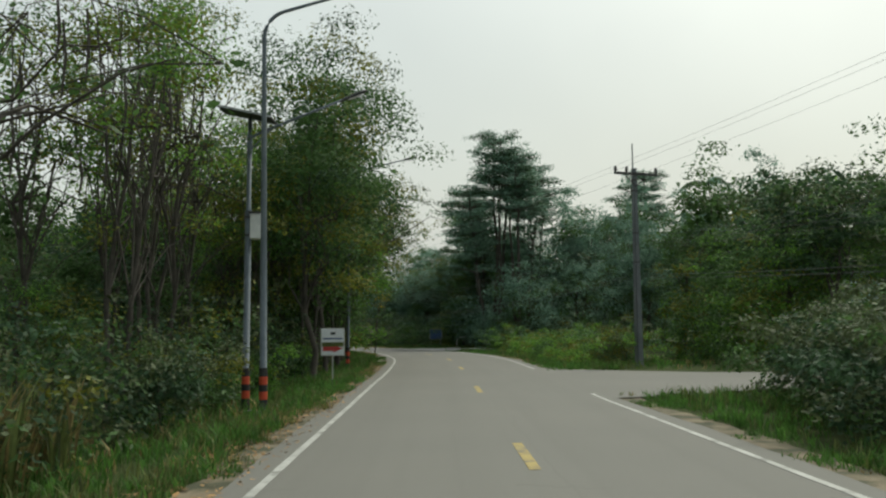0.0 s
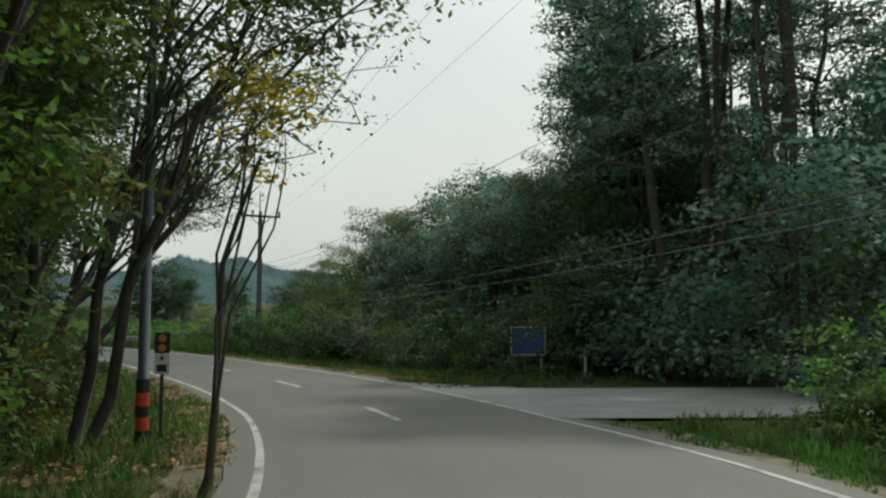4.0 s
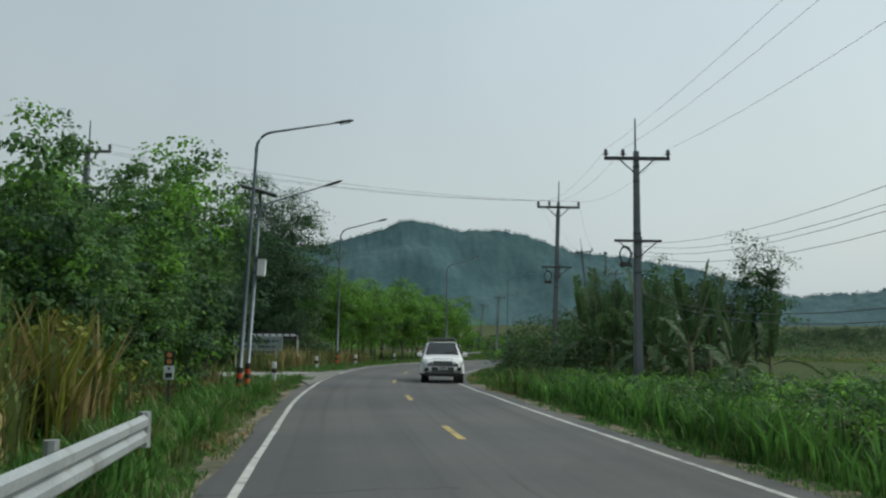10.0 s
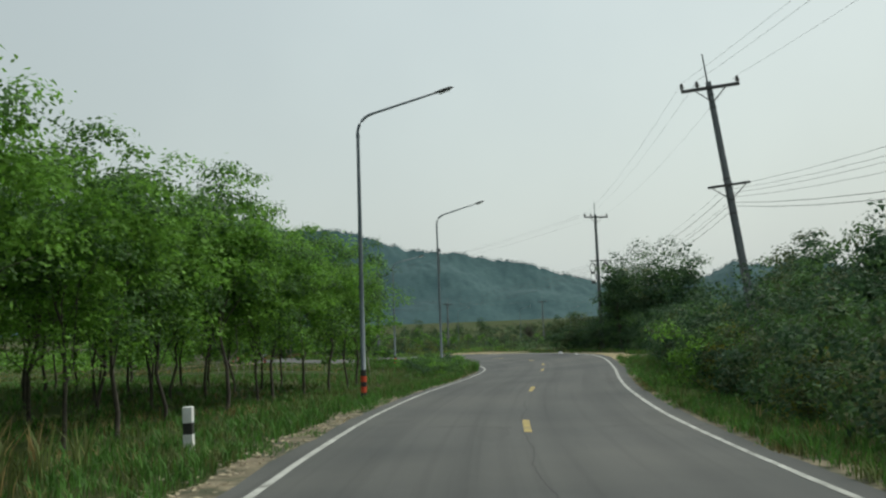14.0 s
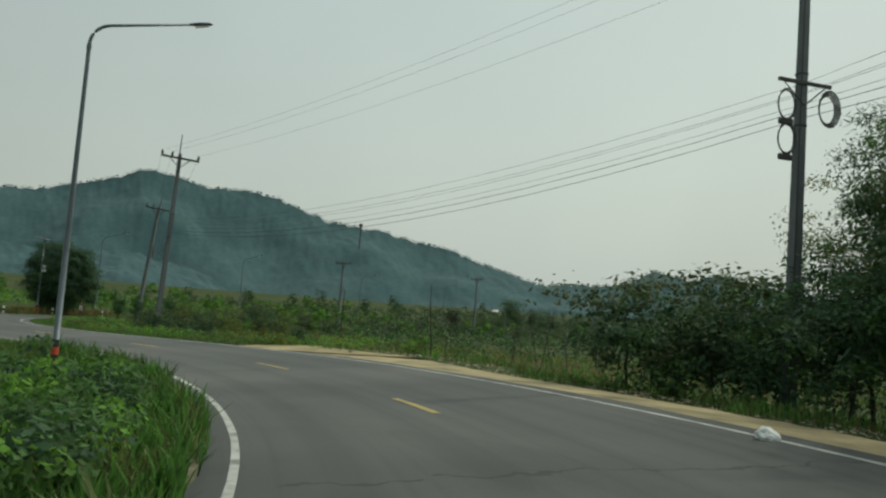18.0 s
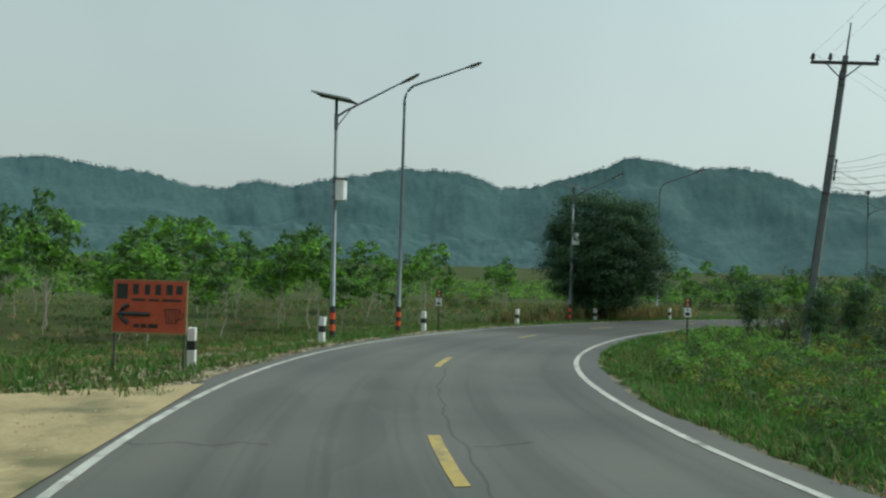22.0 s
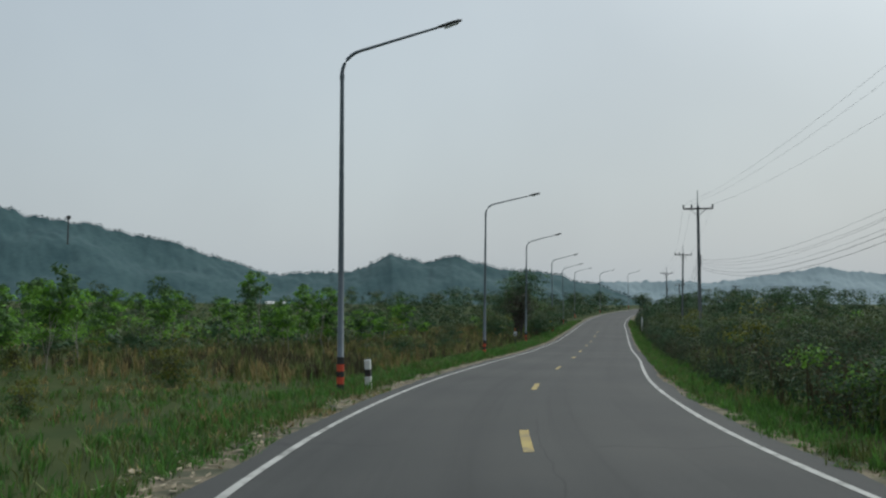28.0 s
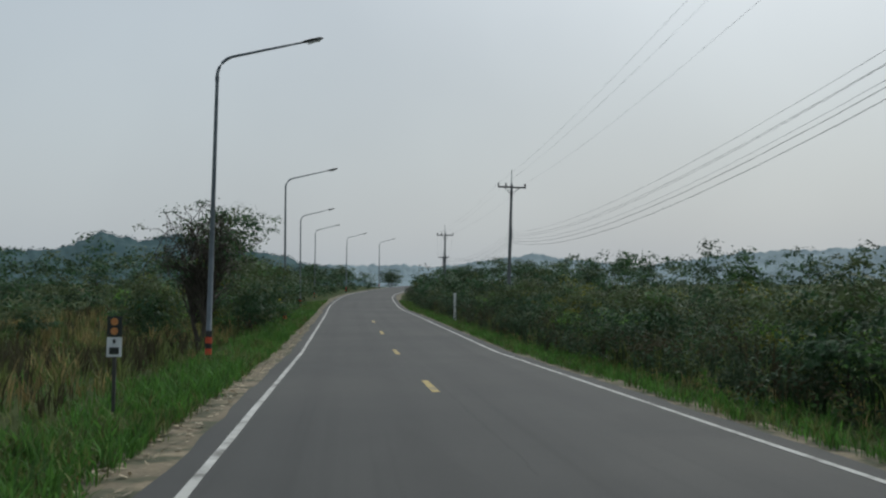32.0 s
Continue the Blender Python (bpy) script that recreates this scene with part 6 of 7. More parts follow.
sg = thing("direction_sign", face(-82.8, 141.5, 52), "faded grey-green direction board with black arrow on pale posts", "sign")
legs(sg, (-0.95, 0.95), 1.5, POST, 0.05)
bd = board(sg, 2.5, 1.05, 1.75, SIGNGREEN, POST)
for x0, x1 in ((-1.0, -0.5), (-0.38, 0.62)):
    plate(bd, "text_bar", x0, 1.44, x1, 1.60, -0.022, INK)
for x0, x1 in ((-0.9, -0.2), (0.0, 0.6), (0.7, 0.95)):
    plate(bd, "text_bar", x0, 1.18, x1, 1.26, -0.022, INK)
plate(bd, "arrow_shaft", 0.78, 1.50, 1.08, 1.55, -0.022, INK, "black arrow")
part("arrow_head", mesh_of("arrow_head", [(0.66, -0.022, 1.525), (0.84, -0.022, 1.44), (0.84, -0.022, 1.61), (0.66, -0.018, 1.525), (0.84, -0.018, 1.44), (0.84, -0.018, 1.61)], [(0, 1, 2), (3, 5, 4), (0, 3, 4, 1), (1, 4, 5, 2), (2, 5, 3, 0)], INK), bd)
sg = thing("name_sign", face(-84.6, 143.2, 52), "dark brown name board with a white line of writing", "sign")
legs(sg, (-1.7, 1.7), 1.95, POST, 0.06)
bd = board(sg, 3.6, 1.75, 2.1, BLACK, BLACK)
for k in range(9):
    plate(bd, "text_bar", -1.65 + k * 0.37, 1.9, -1.65 + k * 0.37 + 0.28, 2.02, -0.028, SIGNWHITE)
sg = thing("notice_sign", face(-85.3, 143.6, 52), "small blue notice board in the shade of a tree", "sign")
legs(sg, (-0.5, 0.5), 1.4, POST, 0.03)
board(sg, 1.3, 1.0, 1.35, SIGNBLUE, POST)

bm_ = join_vf([tube_vf([(0, 0, -0.2), (0.03, 0, 0.25), (0.02, 0.02, 0.5)], [0.26, 0.2, 0.17], 9), tube_vf([(0.1, 0.1, 0.1), (0.7, 0.35, 0.16), (1.2, 0.5, 0.14)], [0.13, 0.12, 0.1], 7)])
st_ = tagged(new("tree_stump", mesh_of("tree_stump", *bm_, BARK, True)), "dark stump and log at the foot of the sign post", "stump")
st_.location = (-83.9, 142.9, soil(-83.9, 142.9))

sg = thing("construction_sign", face(-169.1, 228.8, 55), "orange roadside board with a thick black arrow", "sign")
legs(sg, (-0.78, 0.78), 1.0, DARKSTEEL, 0.025)
bd = board(sg, 1.6, 0.85, 1.95, SIGNORANGE, FRAMEWOOD)
for x0, x1, z0, z1 in ((-0.74, -0.50, 1.56, 1.88), (-0.38, -0.26, 1.66, 1.88), (-0.12, 0.0, 1.66, 1.88), (0.12, 0.24, 1.66, 1.88), (0.36, 0.50, 1.66, 1.88), (0.58, 0.72, 1.68, 1.86)):
    plate(bd, "text_bar", x0, z0, x1, z1, -0.022, INK)
for x0, x1 in ((-0.40, -0.10), (-0.02, 0.20), (0.28, 0.70)):
    plate(bd, "text_bar", x0, 1.52, x1, 1.57, -0.022, INK)


def ink_stroke(name, pts, r, label=""):
    return part(name, mesh_of(name, *tube_vf([(x, -0.024, z) for x, z in pts], r, 6), INK), bd, label)


ink_stroke("arrow_shaft", [(-0.66, 1.24), (0.02, 1.24)], 0.05, "thick black arrow")
ink_stroke("arrow_head", [(-0.46, 1.44), (-0.58, 1.36), (-0.68, 1.24), (-0.58, 1.12), (-0.46, 1.04)], 0.05)
for x0, x1 in ((-0.34, -0.22), (-0.18, -0.06), (-0.02, 0.20)):
    plate(bd, "text_bar", x0, 0.95, x1, 1.03, -0.022, INK)
ink_stroke("emblem_line", [(0.34, 1.36), (0.40, 1.06), (0.60, 1.06), (0.68, 1.36), (0.34, 1.36)], 0.012, "thin line drawing of a cup")
ink_stroke("emblem_line", [(0.68, 1.30), (0.76, 1.26), (0.74, 1.16), (0.64, 1.14)], 0.012)
for x in (0.44, 0.51, 0.58):
    ink_stroke("emblem_line", [(x, 1.34), (x, 1.08)], 0.008)
sg.scale = (0.84, 0.84, 0.84)

sg = thing("blue_sign", face(-0.8, 79.0, 8), "faded blue board among the roadside bushes", "sign")
legs(sg, (-0.4, 0.4), 1.0, POST, 0.025)
board(sg, 1.0, 0.7, 1.5, SIGNBLUE, POST)
sg = thing("yellow_sign", face(-204.4, 381.2, -3), "small bright yellow board on a lamp post", "sign")
legs(sg, (0.0,), 1.0, DARKSTEEL, 0.02)
board(sg, 0.45, 0.9, 1.5, YELLOWSIGN, DARKSTEEL)


def reflector_sign(x, y, h):
    e = thing("reflector_sign", face(x, y, h), "slim marker sign with amber reflectors and a white number plate", "sign", "reflector signs")
    part("stake", mesh_of("stake", *box_vf(-0.025, 0.0, -0.3, 0.025, 0.03, 1.3), DARKSTEEL), e, "dark steel stake")
    p1 = plate(e, "reflector_plate", -0.11, 1.25, 0.11, 1.55, -0.01, INK, "dark reflector plate")
    for z in (1.47, 1.33):
        part("reflector", mesh_of("reflector", *tube_vf([(0, -0.016, z), (0, -0.03, z)], 0.055, 12), AMBER), p1, "round amber reflector")
    p2 = plate(e, "number_plate", -0.11, 0.95, 0.11, 1.24, -0.01, SIGNWHITE, "white plate")
    plate(p2, "text_bar", -0.02, 1.15, 0.02, 1.21, -0.018, INK)
    plate(p2, "text_bar", -0.07, 0.99, 0.07, 1.09, -0.018, INK)
    return e


for x, y, h in ((-6.6, 64.2, 6), (-58.6, 124.0, 48), (-181.9, 242.0, 45), (-202.0, 337.2, -3), (-173.6, 246.4, 50)):
    reflector_sign(x, y, h)
e = thing("white_post", face(-193.5, 380.3, 0), "plain tall white marker post", "marker post")
part("shaft", mesh_of("shaft", *box_vf(-0.07, -0.07, -0.2, 0.07, 0.07, 1.8, 0.01), WHITE), e)
e = thing("barrier_rail", face(2.0, 80.2, 8), "white horizontal pipe barrier at the driveway", "barrier")
part("rail", mesh_of("rail", *tube_vf([(-1.0, 0, 0.85), (1.6, 0, 0.85)], 0.035, 8), WHITE), e)
for x in (-1.0, 1.6):
    part("post", mesh_of("post", *tube_vf([(x, 0, -0.2), (x, 0, 0.87)], 0.045, 8), WHITE), e)

# ---- litter and sticks ----
for (x, y, q) in ((-116.3, 212.3, 0.16), (-112.7, 207.9, 0.1)):
    bm = bmesh.new()
    bmesh.ops.create_icosphere(bm, subdivisions=3, radius=q)
    for p in bm.verts:
        p.co *= 1 + 0.35 * noise.noise(p.co * 6) + 0.2 * noise.noise(p.co * 17)
        p.co.z = max(p.co.z * 0.75, -q * 0.4)
    me = bpy.data.meshes.new("litter_bag")
    bm.to_mesh(me)
    bm.free()
    me.materials.append(WHITE)
    ob = tagged(new("litter_bag", me), "crumpled white plastic bag on the sandy edge", "litter")
    ob.location = (x, y, soil(x, y) + q * 0.38)
for k in range(22):
    x, y = -133 + RNG.uniform(-7, 8), 236 + RNG.uniform(-7, 8)
    h = RNG.uniform(1.4, 2.8)
    vf, _ = limb((0, 0, -0.3), (RNG.normal(0, 0.35), RNG.normal(0, 0.35), h), 0.035, 0.015, 0.03, 4, 5)
    ob = tagged(new("bamboo_stake", mesh_of("bamboo_stake", *vf, BARK)), "thin dry bamboo stake in the field", "stake", "field stakes")
    ob.location = (x, y, soil(x, y))

# ---- banana plants ----
BANANA = leafmat("banana_leaf", (0.062, 0.112, 0.044), 0.3, 0.4)
BSTEM = mat("banana_stem", (0.07, 0.085, 0.035), (0.16, 0.15, 0.08), 0.8, 4, 20, 0.2)


def banana(m, n=9, h=3.4):
    e = thing("banana_plant", m, "banana plant with long torn arching leaves", "banana plant", "banana clump")
    part("stem", mesh_of("stem", *tube_vf([(0, 0, -0.3), (0.03, 0, h * 0.3), (0, 0.04, h * 0.55)], [0.12, 0.1, 0.05], 8), BSTEM, True), e)
    for k in range(n):
        a = 2 * math.pi * k / n + RNG.uniform(-0.4, 0.4)
        L, rise = RNG.uniform(2.1, 2.9), RNG.uniform(1.35, 2.3) if k % 4 else 0.7
        v, f = [], []
        c, s = math.cos(a), math.sin(a)
        L *= 0.8

        def spine(t):
            return L * t * max(0.3, 1.25 - rise * 0.5), h * 0.5 + rise * 1.3 * t - 1.15 * t * t * max(0.25, 1.7 - rise * 0.7)

        for i in range(14):                            # torn strips on both sides of the midrib
            t0, t1 = 0.1 + 0.9 * i / 14, 0.1 + 0.9 * (i + RNG.uniform(0.8, 1.0)) / 14
            w0 = 0.20 * min(1.0, 0.35 + 3.0 * t0, 0.55 + 2.5 * (1 - t0))
            for side in (-1, 1):
                w1, sag = w0 * RNG.uniform(0.8, 1.1), RNG.uniform(-0.02, 0.07)
                o = len(v)
                for t, wd in ((t0, 0.0), (t1, 0.0), (t1 + 0.02, w1), (t0 + 0.02, w1)):
                    r, z = spine(t)
                    v.append((c * r - s * side * wd, s * r + c * side * wd, z + (0.06 - sag if wd else 0.0)))
                f.append((o, o + 1, o + 2, o + 3))
        part("leaf", mesh_of("leaf", v, f, BANANA, False), e)
        rib = [(c * spine(t)[0], s * spine(t)[0], spine(t)[1] - 0.012) for t in np.linspace(0, 1, 7)]
        part("midrib", mesh_of("midrib", *tube_vf(rib, [0.035, 0.03, 0.025, 0.02, 0.016, 0.012, 0.008], 5), BSTEM, True), e)
    return e


b0 = banana(pose(-60.6, 142.6, -0.1))
b1 = banana(pose(-58.0, 141.0, -0.1, 0, 0, 70), 7, 2.6)
for x, y, q in ((-58.6, 141.7, 1.1), (-60.2, 143.3, 1.2), (-62.0, 143.6, 1.15), (-63.6, 144.9, 1.1), (-56.3, 140.9, 1.1), (-62.4, 144.6, 1.1), (-64.0, 146.2, 1.0), (-59.4, 144.0, 1.15), (-61.0, 146.5, 1.0), (-57.2, 143.6, 1.05), (-55.4, 142.4, 0.9), (-54.2, 139.8, 0.8), (-63.5, 148.3, 1.1), (-66.2, 148.0, 0.9), (-56.0, 145.6, 1.0)):
    ob = copy_thing(b0 if RNG.uniform() < 0.6 else b1, pose(x, y, soil(x, y) - 0.05, 0, 0, RNG.uniform(0, 360)))
    ob.scale = (q, q, q)
thicket("banana_underbrush", "tangled weeds below the banana plants", 158, 178, 5.0, 12, lambda s: 0.95, [L_MID, L_DARK, L_BRIGHT], 520, 30, 0.14, 0.4)


# ---- palms ----
def palm(m, h):
    e = thing("coconut_palm", m, "tall coconut palm with drooping fronds", "palm tree", "palms")
    part("trunk", mesh_of("trunk", *limb((0, 0, -0.3), (0.5, 0.2, h), 0.16, 0.10, 0.04, 7, 7)[0], BARK, True), e)
    for k in range(15):
        a = 2 * math.pi * k / 15 + RNG.uniform(-0.2, 0.2)
        L, up = RNG.uniform(2.4, 3.0), RNG.uniform(0.2, 1.5)
        spine = [np.array([0.5 + math.cos(a) * L * t, 0.2 + math.sin(a) * L * t, h + up * 1.6 * t - 2.2 * t * t]) for t in np.linspace(0, 1, 9)]
        co = []
        sd = np.array([-math.sin(a), math.cos(a), 0])
        for i in range(1, 9):
            for j in range(3):
                p = spine[i - 1] + (spine[i] - spine[i - 1]) * j / 3
                for q in (-1, 1):
                    tip = p + sd * q * 0.6 + np.array([math.cos(a), math.sin(a), 0]) * 0.25 + np.array([0, 0, -0.35])
                    mm = (p + tip) / 2
                    ww = np.array([math.cos(a), math.sin(a), 0]) * 0.05
                    co.append([p, mm + ww, tip, mm - ww])
        part("frond", quads_mesh("frond", np.array(co), L_DARK), e)
    return e


palm(pose(26.8, 95.3, 0), 16.5)
palm(pose(29.5, 97.0, 0), 15.0)
palm(pose(0.5, 112.0, 0), 11.0)
palm(pose(4.0, 118.0, 0), 12.0)


# ---- far buildings and mast ----
ROOF = mat("tin_roof", (0.16, 0.16, 0.155), (0.30, 0.30, 0.29), 0.6, 1, 12, 0.2, metal=0.2)


def house(x, y, z, w, d, h, turn, label, roof, wall, name="house"):
    e = thing(name, pose(x, y, z, 0, 0, turn), label, "building")
    part("wall", mesh_of("wall", *box_vf(-w / 2, -d / 2, -0.3, w / 2, d / 2, h), wall), e)
    v = [Vector(q) for q in ((-w / 2 - 0.5, -d / 2 - 0.5, h), (w / 2 + 0.5, -d / 2 - 0.5, h), (w / 2 + 0.5, 0, h + d * 0.28), (-w / 2 - 0.5, 0, h + d * 0.28), (-w / 2 - 0.5, d / 2 + 0.5, h), (w / 2 + 0.5, d / 2 + 0.5, h))]
    part("roof", mesh_of("roof", v + [q + Vector((0, 0, 0.08)) for q in v], [(0, 1, 2, 3), (3, 2, 5, 4), (6, 9, 8, 7), (9, 10, 11, 8), (0, 6, 7, 1), (4, 5, 11, 10)], roof), e)
    part("door", mesh_of("door", *box_vf(-0.5, -d / 2 - 0.03, 0, 0.5, -d / 2 - 0.002, 2.0), DARKSTEEL), e)
    return e


house(-74.0, 167.0, 0.2, 9.0, 5.0, 2.2, 20, "low shed with dark tin roof behind the banana plants", ROOF, BARK, "shed")
house(-600.0, 690.0, 9.0, 12.0, 7.0, 3.2, 45, "small pale farmhouse on the far fields", WHITE, WHITE)
house(-430.0, 820.0, 12.0, 12.0, 7.0, 3.2, 30, "small pale farmhouse on the far fields", WHITE, WHITE)
e = thing("hilltop_mast", pose(-1280, 1800, 165), "slim mast on the hill ridge", "mast")
part("mast", mesh_of("mast", *tube_vf([(0, 0, -10), (0, 0, 45)], [1.6, 1.0], 5), DARKSTEEL), e)
part("platform", mesh_of("platform", *tube_vf([(0, 0, 38), (0, 0, 44)], 4.0, 8), DARKSTEEL), e)

# ---- white car in the opposite lane ----
PAINT = mat("car_paint_white", (0.70, 0.71, 0.71), (0.78, 0.79, 0.78), 0.25, 2, 20, 0.0)
TINT = mat("tinted_glass", (0.010, 0.013, 0.014), (0.020, 0.024, 0.025), 0.06, 2, 20, 0.0)
TYRE = mat("tyre_rubber", (0.012, 0.012, 0.012), (0.025, 0.025, 0.025), 0.85, 8, 40, 0.2)
CHROME = mat("chrome_trim", (0.55, 0.56, 0.57), (0.68, 0.69, 0.70), 0.15, 4, 30, 0.0, metal=1.0)
LENS = mat("headlight_glass", (0.45, 0.48, 0.50), (0.62, 0.65, 0.66), 0.1, 4, 30, 0.0)


def suv(m):
    e = thing("suv_car", m, "white sport utility car with roof rack and tinted windows", "car")
    # x, sill z, belt z, roof z, half widths at sill, belt and roof
    sec = [(2.34, 0.46, 0.84, 0.90, 0.62, 0.66, 0.52), (2.28, 0.40, 0.96, 1.02, 0.78, 0.80, 0.66), (2.14, 0.38, 1.02, 1.08, 0.87, 0.87, 0.76), (1.85, 0.40, 1.05, 1.12, 0.90, 0.90, 0.80), (1.25, 0.42, 1.08, 1.17, 0.90, 0.905, 0.82), (1.0, 0.42, 1.10, 1.20, 0.90, 0.91, 0.80),
           (0.6, 0.42, 1.11, 1.47, 0.90, 0.91, 0.72), (0.2, 0.42, 1.12, 1.70, 0.90, 0.91, 0.65), (-0.1, 0.42, 1.12, 1.76, 0.90, 0.91, 0.65), (-0.6, 0.42, 1.13, 1.79, 0.90, 0.91, 0.66), (-1.7, 0.42, 1.14, 1.75, 0.90, 0.90, 0.64), (-2.15, 0.42, 1.14, 1.60, 0.88, 0.88, 0.60), (-2.35, 0.50, 1.10, 1.18, 0.80, 0.82, 0.66)]
    v, f = [], []
    for x, zs, zb, zt, ws, wb, wt in sec:
        mid = (zs + zb) / 2
        half_ = [(ws * 0.9, zs), (ws, zs + 0.06), (wb + 0.015, mid), (wb, zb), (wt + (wb - wt) * 0.12, zt - (zt - zb) * 0.12), (wt * 0.9, zt), (wt * 0.45, zt + 0.02)]
        v += [(x, y, z) for y, z in half_] + [(x, -y, z) for y, z in reversed(half_)]
    w = 14
    for i in range(len(sec) - 1):
        for k in range(w):
            f.append((i * w + k, i * w + (k + 1) % w, (i + 1) * w + (k + 1) % w, (i + 1) * w + k))
    f += [tuple(range(w)), tuple((len(sec) - 1) * w + k for k in reversed(range(w)))]
    part("body", mesh_of("body", v, f, PAINT, True), e, "white painted body")

    def pane(name, pts, label="dark tinted window", material=TINT):
        n = (Vector(pts[1]) - Vector(pts[0])).cross(Vector(pts[2]) - Vector(pts[0])).normalized()
        q = [Vector(p) + n * 0.06 for p in pts] + [Vector(p) - n * 0.06 for p in pts]
        c = len(pts)
        return part(name, mesh_of(name, q, [tuple(range(c)), tuple(reversed(range(c, 2 * c)))] + [(i, (i + 1) % c, (i + 1) % c + c, i + c) for i in range(c)], material), e, label)
    pane("windscreen", [(0.98, 0.74, 1.20), (0.98, -0.74, 1.20), (0.22, -0.60, 1.70), (0.22, 0.60, 1.70)], "dark tinted windscreen")
    for sy in (1, -1):
        for xs in ((0.82, 0.12, 0.05, 0.02), (-0.02, -0.02, -0.85, -0.85), (-0.92, -0.92, -1.95, -1.6)):
            a, b, c, d = xs
            zt = 1.64
            pts = [(a, sy * 0.915, 1.17), (b, sy * 0.70, zt), (d, sy * 0.70, zt), (c, sy * 0.915, 1.17)]
            pane("side_window", pts if sy > 0 else pts[::-1])
    pane("rear_window", [(-2.34, -0.7, 1.2), (-2.34, 0.7, 1.2), (-2.16, 0.55, 1.56), (-2.16, -0.55, 1.56)])
    for sy in (1, -1):
        hv = [(2.36, 0.44, 0.80), (2.36, 0.44, 0.93), (2.27, 0.84, 0.90), (2.10, 0.905, 0.97), (2.10, 0.905, 0.88), (2.24, 0.86, 0.80)]
        hv = [Vector((x, sy * y, z)) for x, y, z in hv] + [Vector((x - 0.12, sy * (y - 0.04), z)) for x, y, z in hv]
        hp = part("headlight", mesh_of("headlight", hv, [(0, 1, 2, 5), (2, 3, 4, 5), (6, 11, 8, 7), (8, 11, 10, 9)] + [(k, (k + 1) % 6, (k + 1) % 6 + 6, k + 6) for k in range(6)], LENS), e, "clear swept-back headlight")
        part("lamp_trim", mesh_of("lamp_trim", *tube_vf([(2.37, sy * 0.44, 0.79), (2.26, sy * 0.86, 0.79), (2.12, sy * 0.91, 0.87)], 0.012, 5), DARKSTEEL), hp)
        part("fog_lamp_recess", mesh_of("fog_lamp_recess", *box_vf(2.18, sy * 0.70 - 0.13, 0.52, 2.345, sy * 0.70 + 0.13, 0.71, 0.02), BLACK), e, "black fog lamp recess")
        part("running_light", mesh_of("running_light", *box_vf(2.335, sy * 0.70 - 0.11, 0.67, 2.36, sy * 0.70 + 0.11, 0.695), SIGNPALE), e, "bright running light strip")
        part("running_light", mesh_of("running_light", *box_vf(2.335, sy * 0.81 - 0.015, 0.55, 2.36, sy * 0.81 + 0.015, 0.67), SIGNPALE), e, "bright running light strip")
        mr = part("wing_mirror", mesh_of("wing_mirror", *box_vf(0.72, sy * 1.02 - 0.11, 1.12, 0.88, sy * 1.02 + 0.11, 1.30, 0.04), PAINT), e, "white wing mirror")
        part("mirror_stalk", mesh_of("mirror_stalk", *box_vf(0.76, sy * 0.92 - 0.06, 1.14, 0.84, sy * 0.92 + 0.06, 1.18), DARKSTEEL), mr)
        part("roof_rail", mesh_of("roof_rail", *tube_vf([(0.1, sy * 0.58, 1.80), (0.0, sy * 0.58, 1.86), (-1.6, sy * 0.58, 1.88), (-1.7, sy * 0.58, 1.80)], 0.025, 6), DARKSTEEL), e)
        part("side_step", mesh_of("side_step", *box_vf(-0.95, sy * 0.93 - 0.08, 0.32, 0.95, sy * 0.93 + 0.08, 0.37), DARKSTEEL), e)
        for xw in (1.42, -1.38):
            ww = part("wheel", mesh_of("wheel", *tube_vf([(xw, sy * 0.66, 0.38), (xw, sy * 0.69, 0.38), (xw, sy * 0.88, 0.38), (xw, sy * 0.905, 0.38)], [0.33, 0.38, 0.38, 0.33], 20), TYRE), e, "black tyre")
            part("rim", mesh_of("rim", *tube_vf([(xw, sy * 0.90, 0.38), (xw, sy * 0.912, 0.38), (xw, sy * 0.915, 0.38)], [0.24, 0.24, 0.08], 14), CHROME), ww, "silver alloy rim")
            part("wheel_arch", mesh_of("wheel_arch", *tube_vf([(xw + 0.46 * math.cos(q), sy * 0.90, 0.38 + 0.46 * math.sin(q)) for q in np.linspace(0.1, math.pi - 0.1, 9)], 0.055, 6), PAINT, True), e, "flared white wheel arch")
            part("arch_liner", mesh_of("arch_liner", *tube_vf([(xw, sy * 0.60, 0.40), (xw, sy * 0.925, 0.40)], 0.42, 18), BLACK), e, "black wheel housing")
    g = part("grille", mesh_of("grille", *box_vf(2.20, -0.42, 0.79, 2.365, 0.42, 0.97, 0.02), BLACK), e, "black grille opening")
    for z in (0.835, 0.925):
        part("grille_bar", mesh_of("grille_bar", *box_vf(2.36, -0.42, z - 0.022, 2.39, 0.42, z + 0.022, 0.008), CHROME), g, "chrome grille bar")
    part("emblem", mesh_of("emblem", [(2.40, 0, 0.98), (2.40, -0.09, 0.81), (2.40, 0.09, 0.81), (2.36, 0, 0.98), (2.36, -0.09, 0.81), (2.36, 0.09, 0.81)], [(0, 1, 2), (3, 5, 4), (0, 3, 4, 1), (1, 4, 5, 2), (2, 5, 3, 0)], CHROME), g)
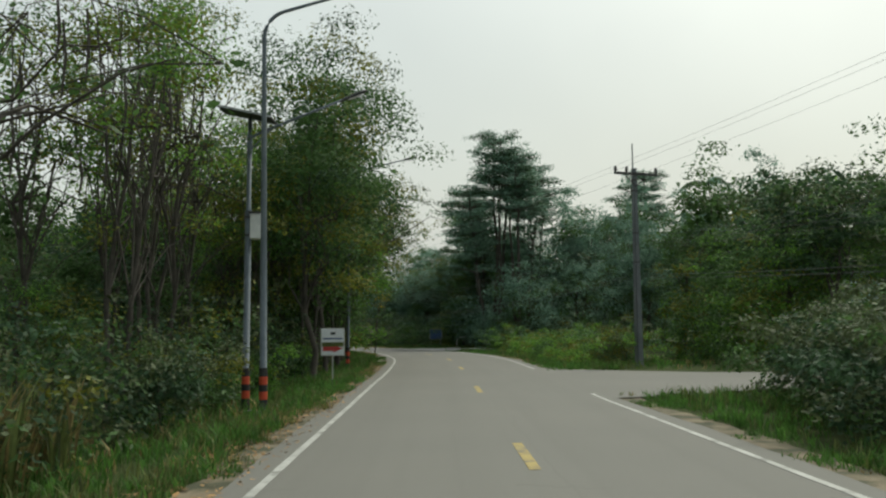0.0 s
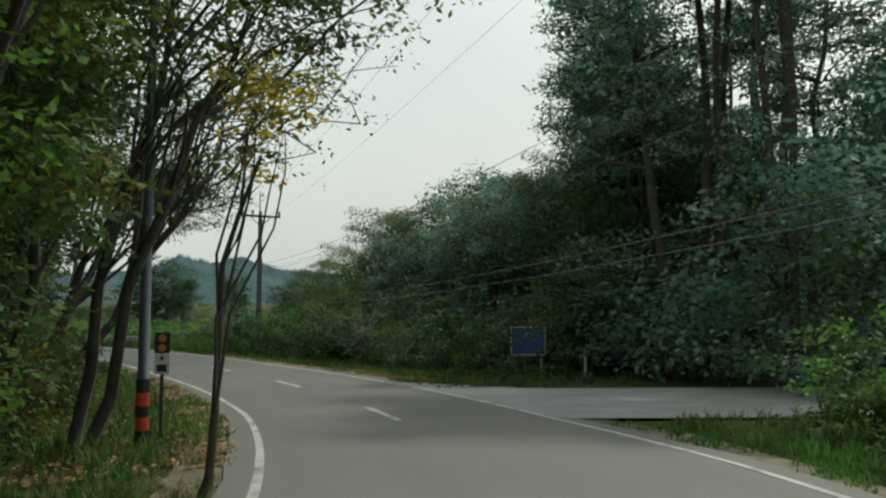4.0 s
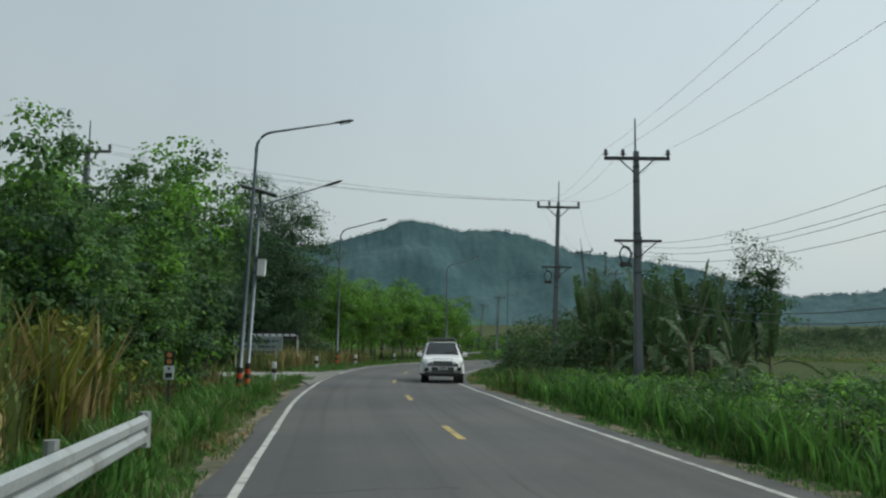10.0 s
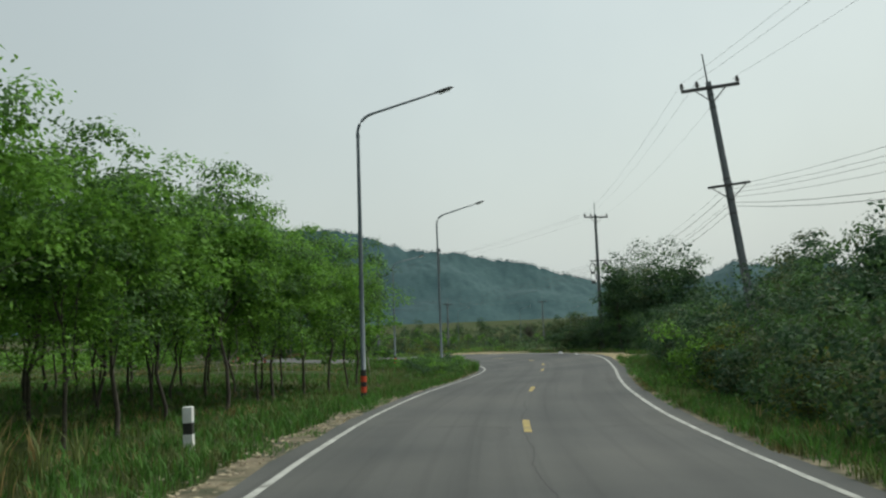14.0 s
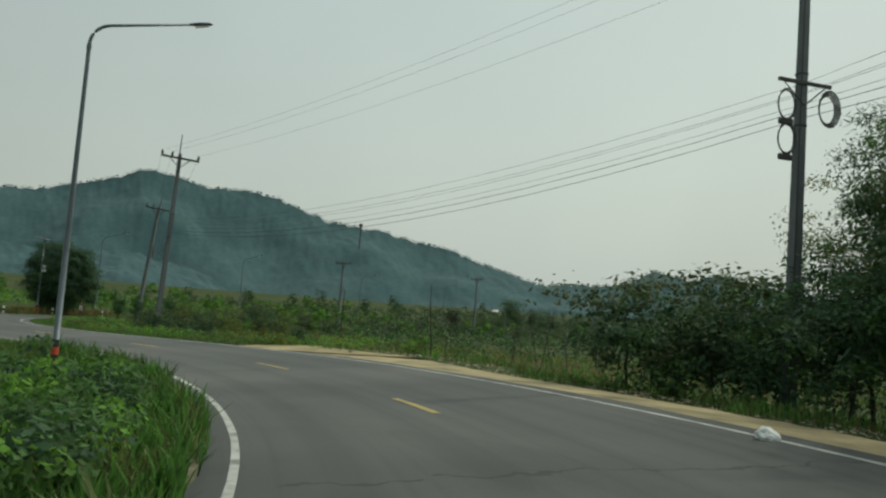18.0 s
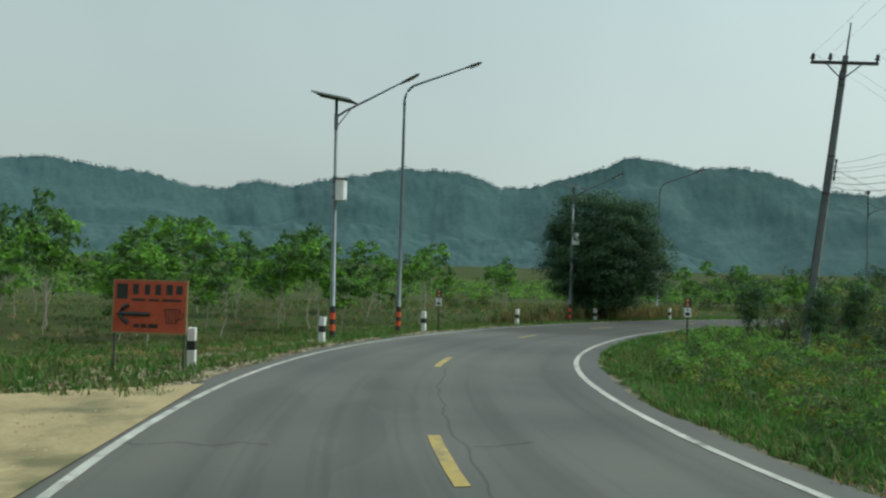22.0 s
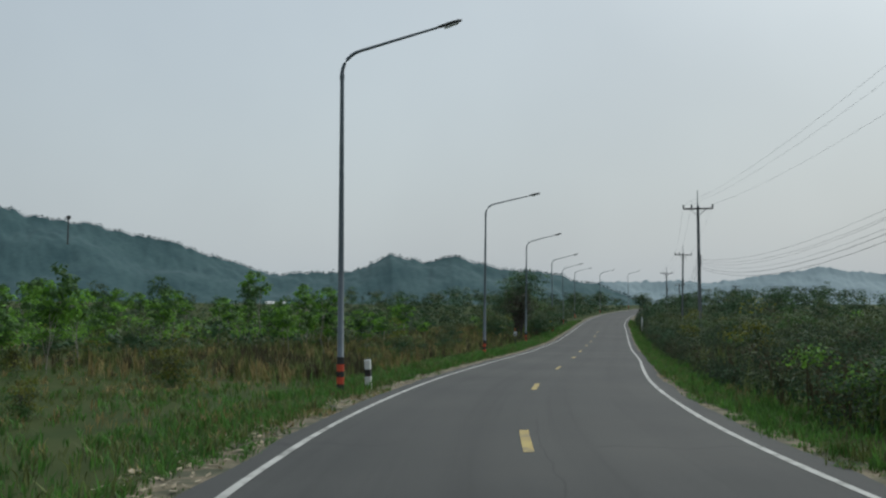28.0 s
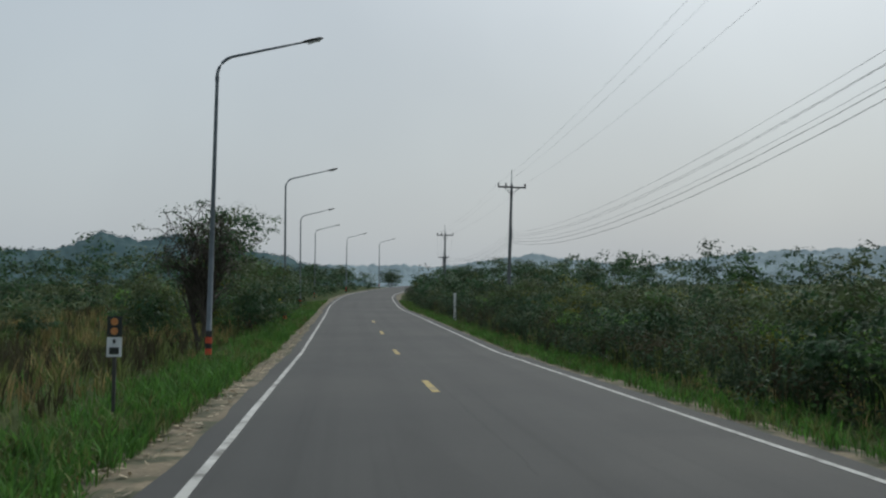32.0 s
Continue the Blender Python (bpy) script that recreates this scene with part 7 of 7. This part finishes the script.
    part("bumper", mesh_of("bumper", *box_vf(2.10, -0.66, 0.50, 2.355, 0.66, 0.76, 0.05), PAINT, True), e, "white bumper")
    iv = part("air_intake", mesh_of("air_intake", *box_vf(2.24, -0.48, 0.52, 2.37, 0.48, 0.70, 0.015), BLACK), e, "black lower air intake")
    for z in (0.56, 0.66):
        part("intake_bar", mesh_of("intake_bar", *box_vf(2.365, -0.46, z - 0.012, 2.38, 0.46, z + 0.012), CHROME), iv, "chrome intake bar")
    part("skid_plate", mesh_of("skid_plate", *box_vf(2.00, -0.78, 0.30, 2.33, 0.78, 0.50, 0.05), BLACK), e, "black lower valance")
    p = part("number_plate", mesh_of("number_plate", *box_vf(2.38, -0.2, 0.58, 2.40, 0.2, 0.74), WHITE), e, "white number plate")
    for y0, y1, z0, z1 in ((-0.16, -0.05, 0.66, 0.72), (-0.02, 0.16, 0.66, 0.72), (-0.14, 0.14, 0.60, 0.64)):
        part("text_bar", mesh_of("text_bar", *box_vf(2.40, y0, z0, 2.404, y1, z1), DARKSTEEL), p)
    for k in range(9):
        part("bonnet_letter", mesh_of("bonnet_letter", *box_vf(2.215, -0.40 + k * 0.092, 1.035, 2.27, -0.40 + k * 0.092 + 0.06, 1.065), DARKSTEEL), e, "dark bonnet lettering bar")
    for sy in (1, -1):
        part("wiper", mesh_of("wiper", *tube_vf([(1.03, sy * 0.1 - 0.05, 1.24), (0.86, sy * 0.1 + 0.5, 1.37)], 0.012, 4), BLACK), e)
    part("roof_box", mesh_of("roof_box", *box_vf(-1.4, -0.62, 1.86, -0.1, 0.62, 1.96, 0.04), DARKSTEEL), e, "flat black roof tray")
    return e


s_, u_ = su(-63.1, 136.85)
s_ += 8.5
sx, sy_ = at(s_, u_)
j_ = int(np.searchsorted(ST, s_))
car = suv(pose(sx, sy_, float(road_z(s_, u_)), 0, 0, math.degrees(math.atan2(-TAN[j_, 1], -TAN[j_, 0]))))
car.scale = (0.94, 0.94, 0.95)

for e in GONE:
    for o in (*e.children_recursive, e):
        bpy.data.objects.remove(o)
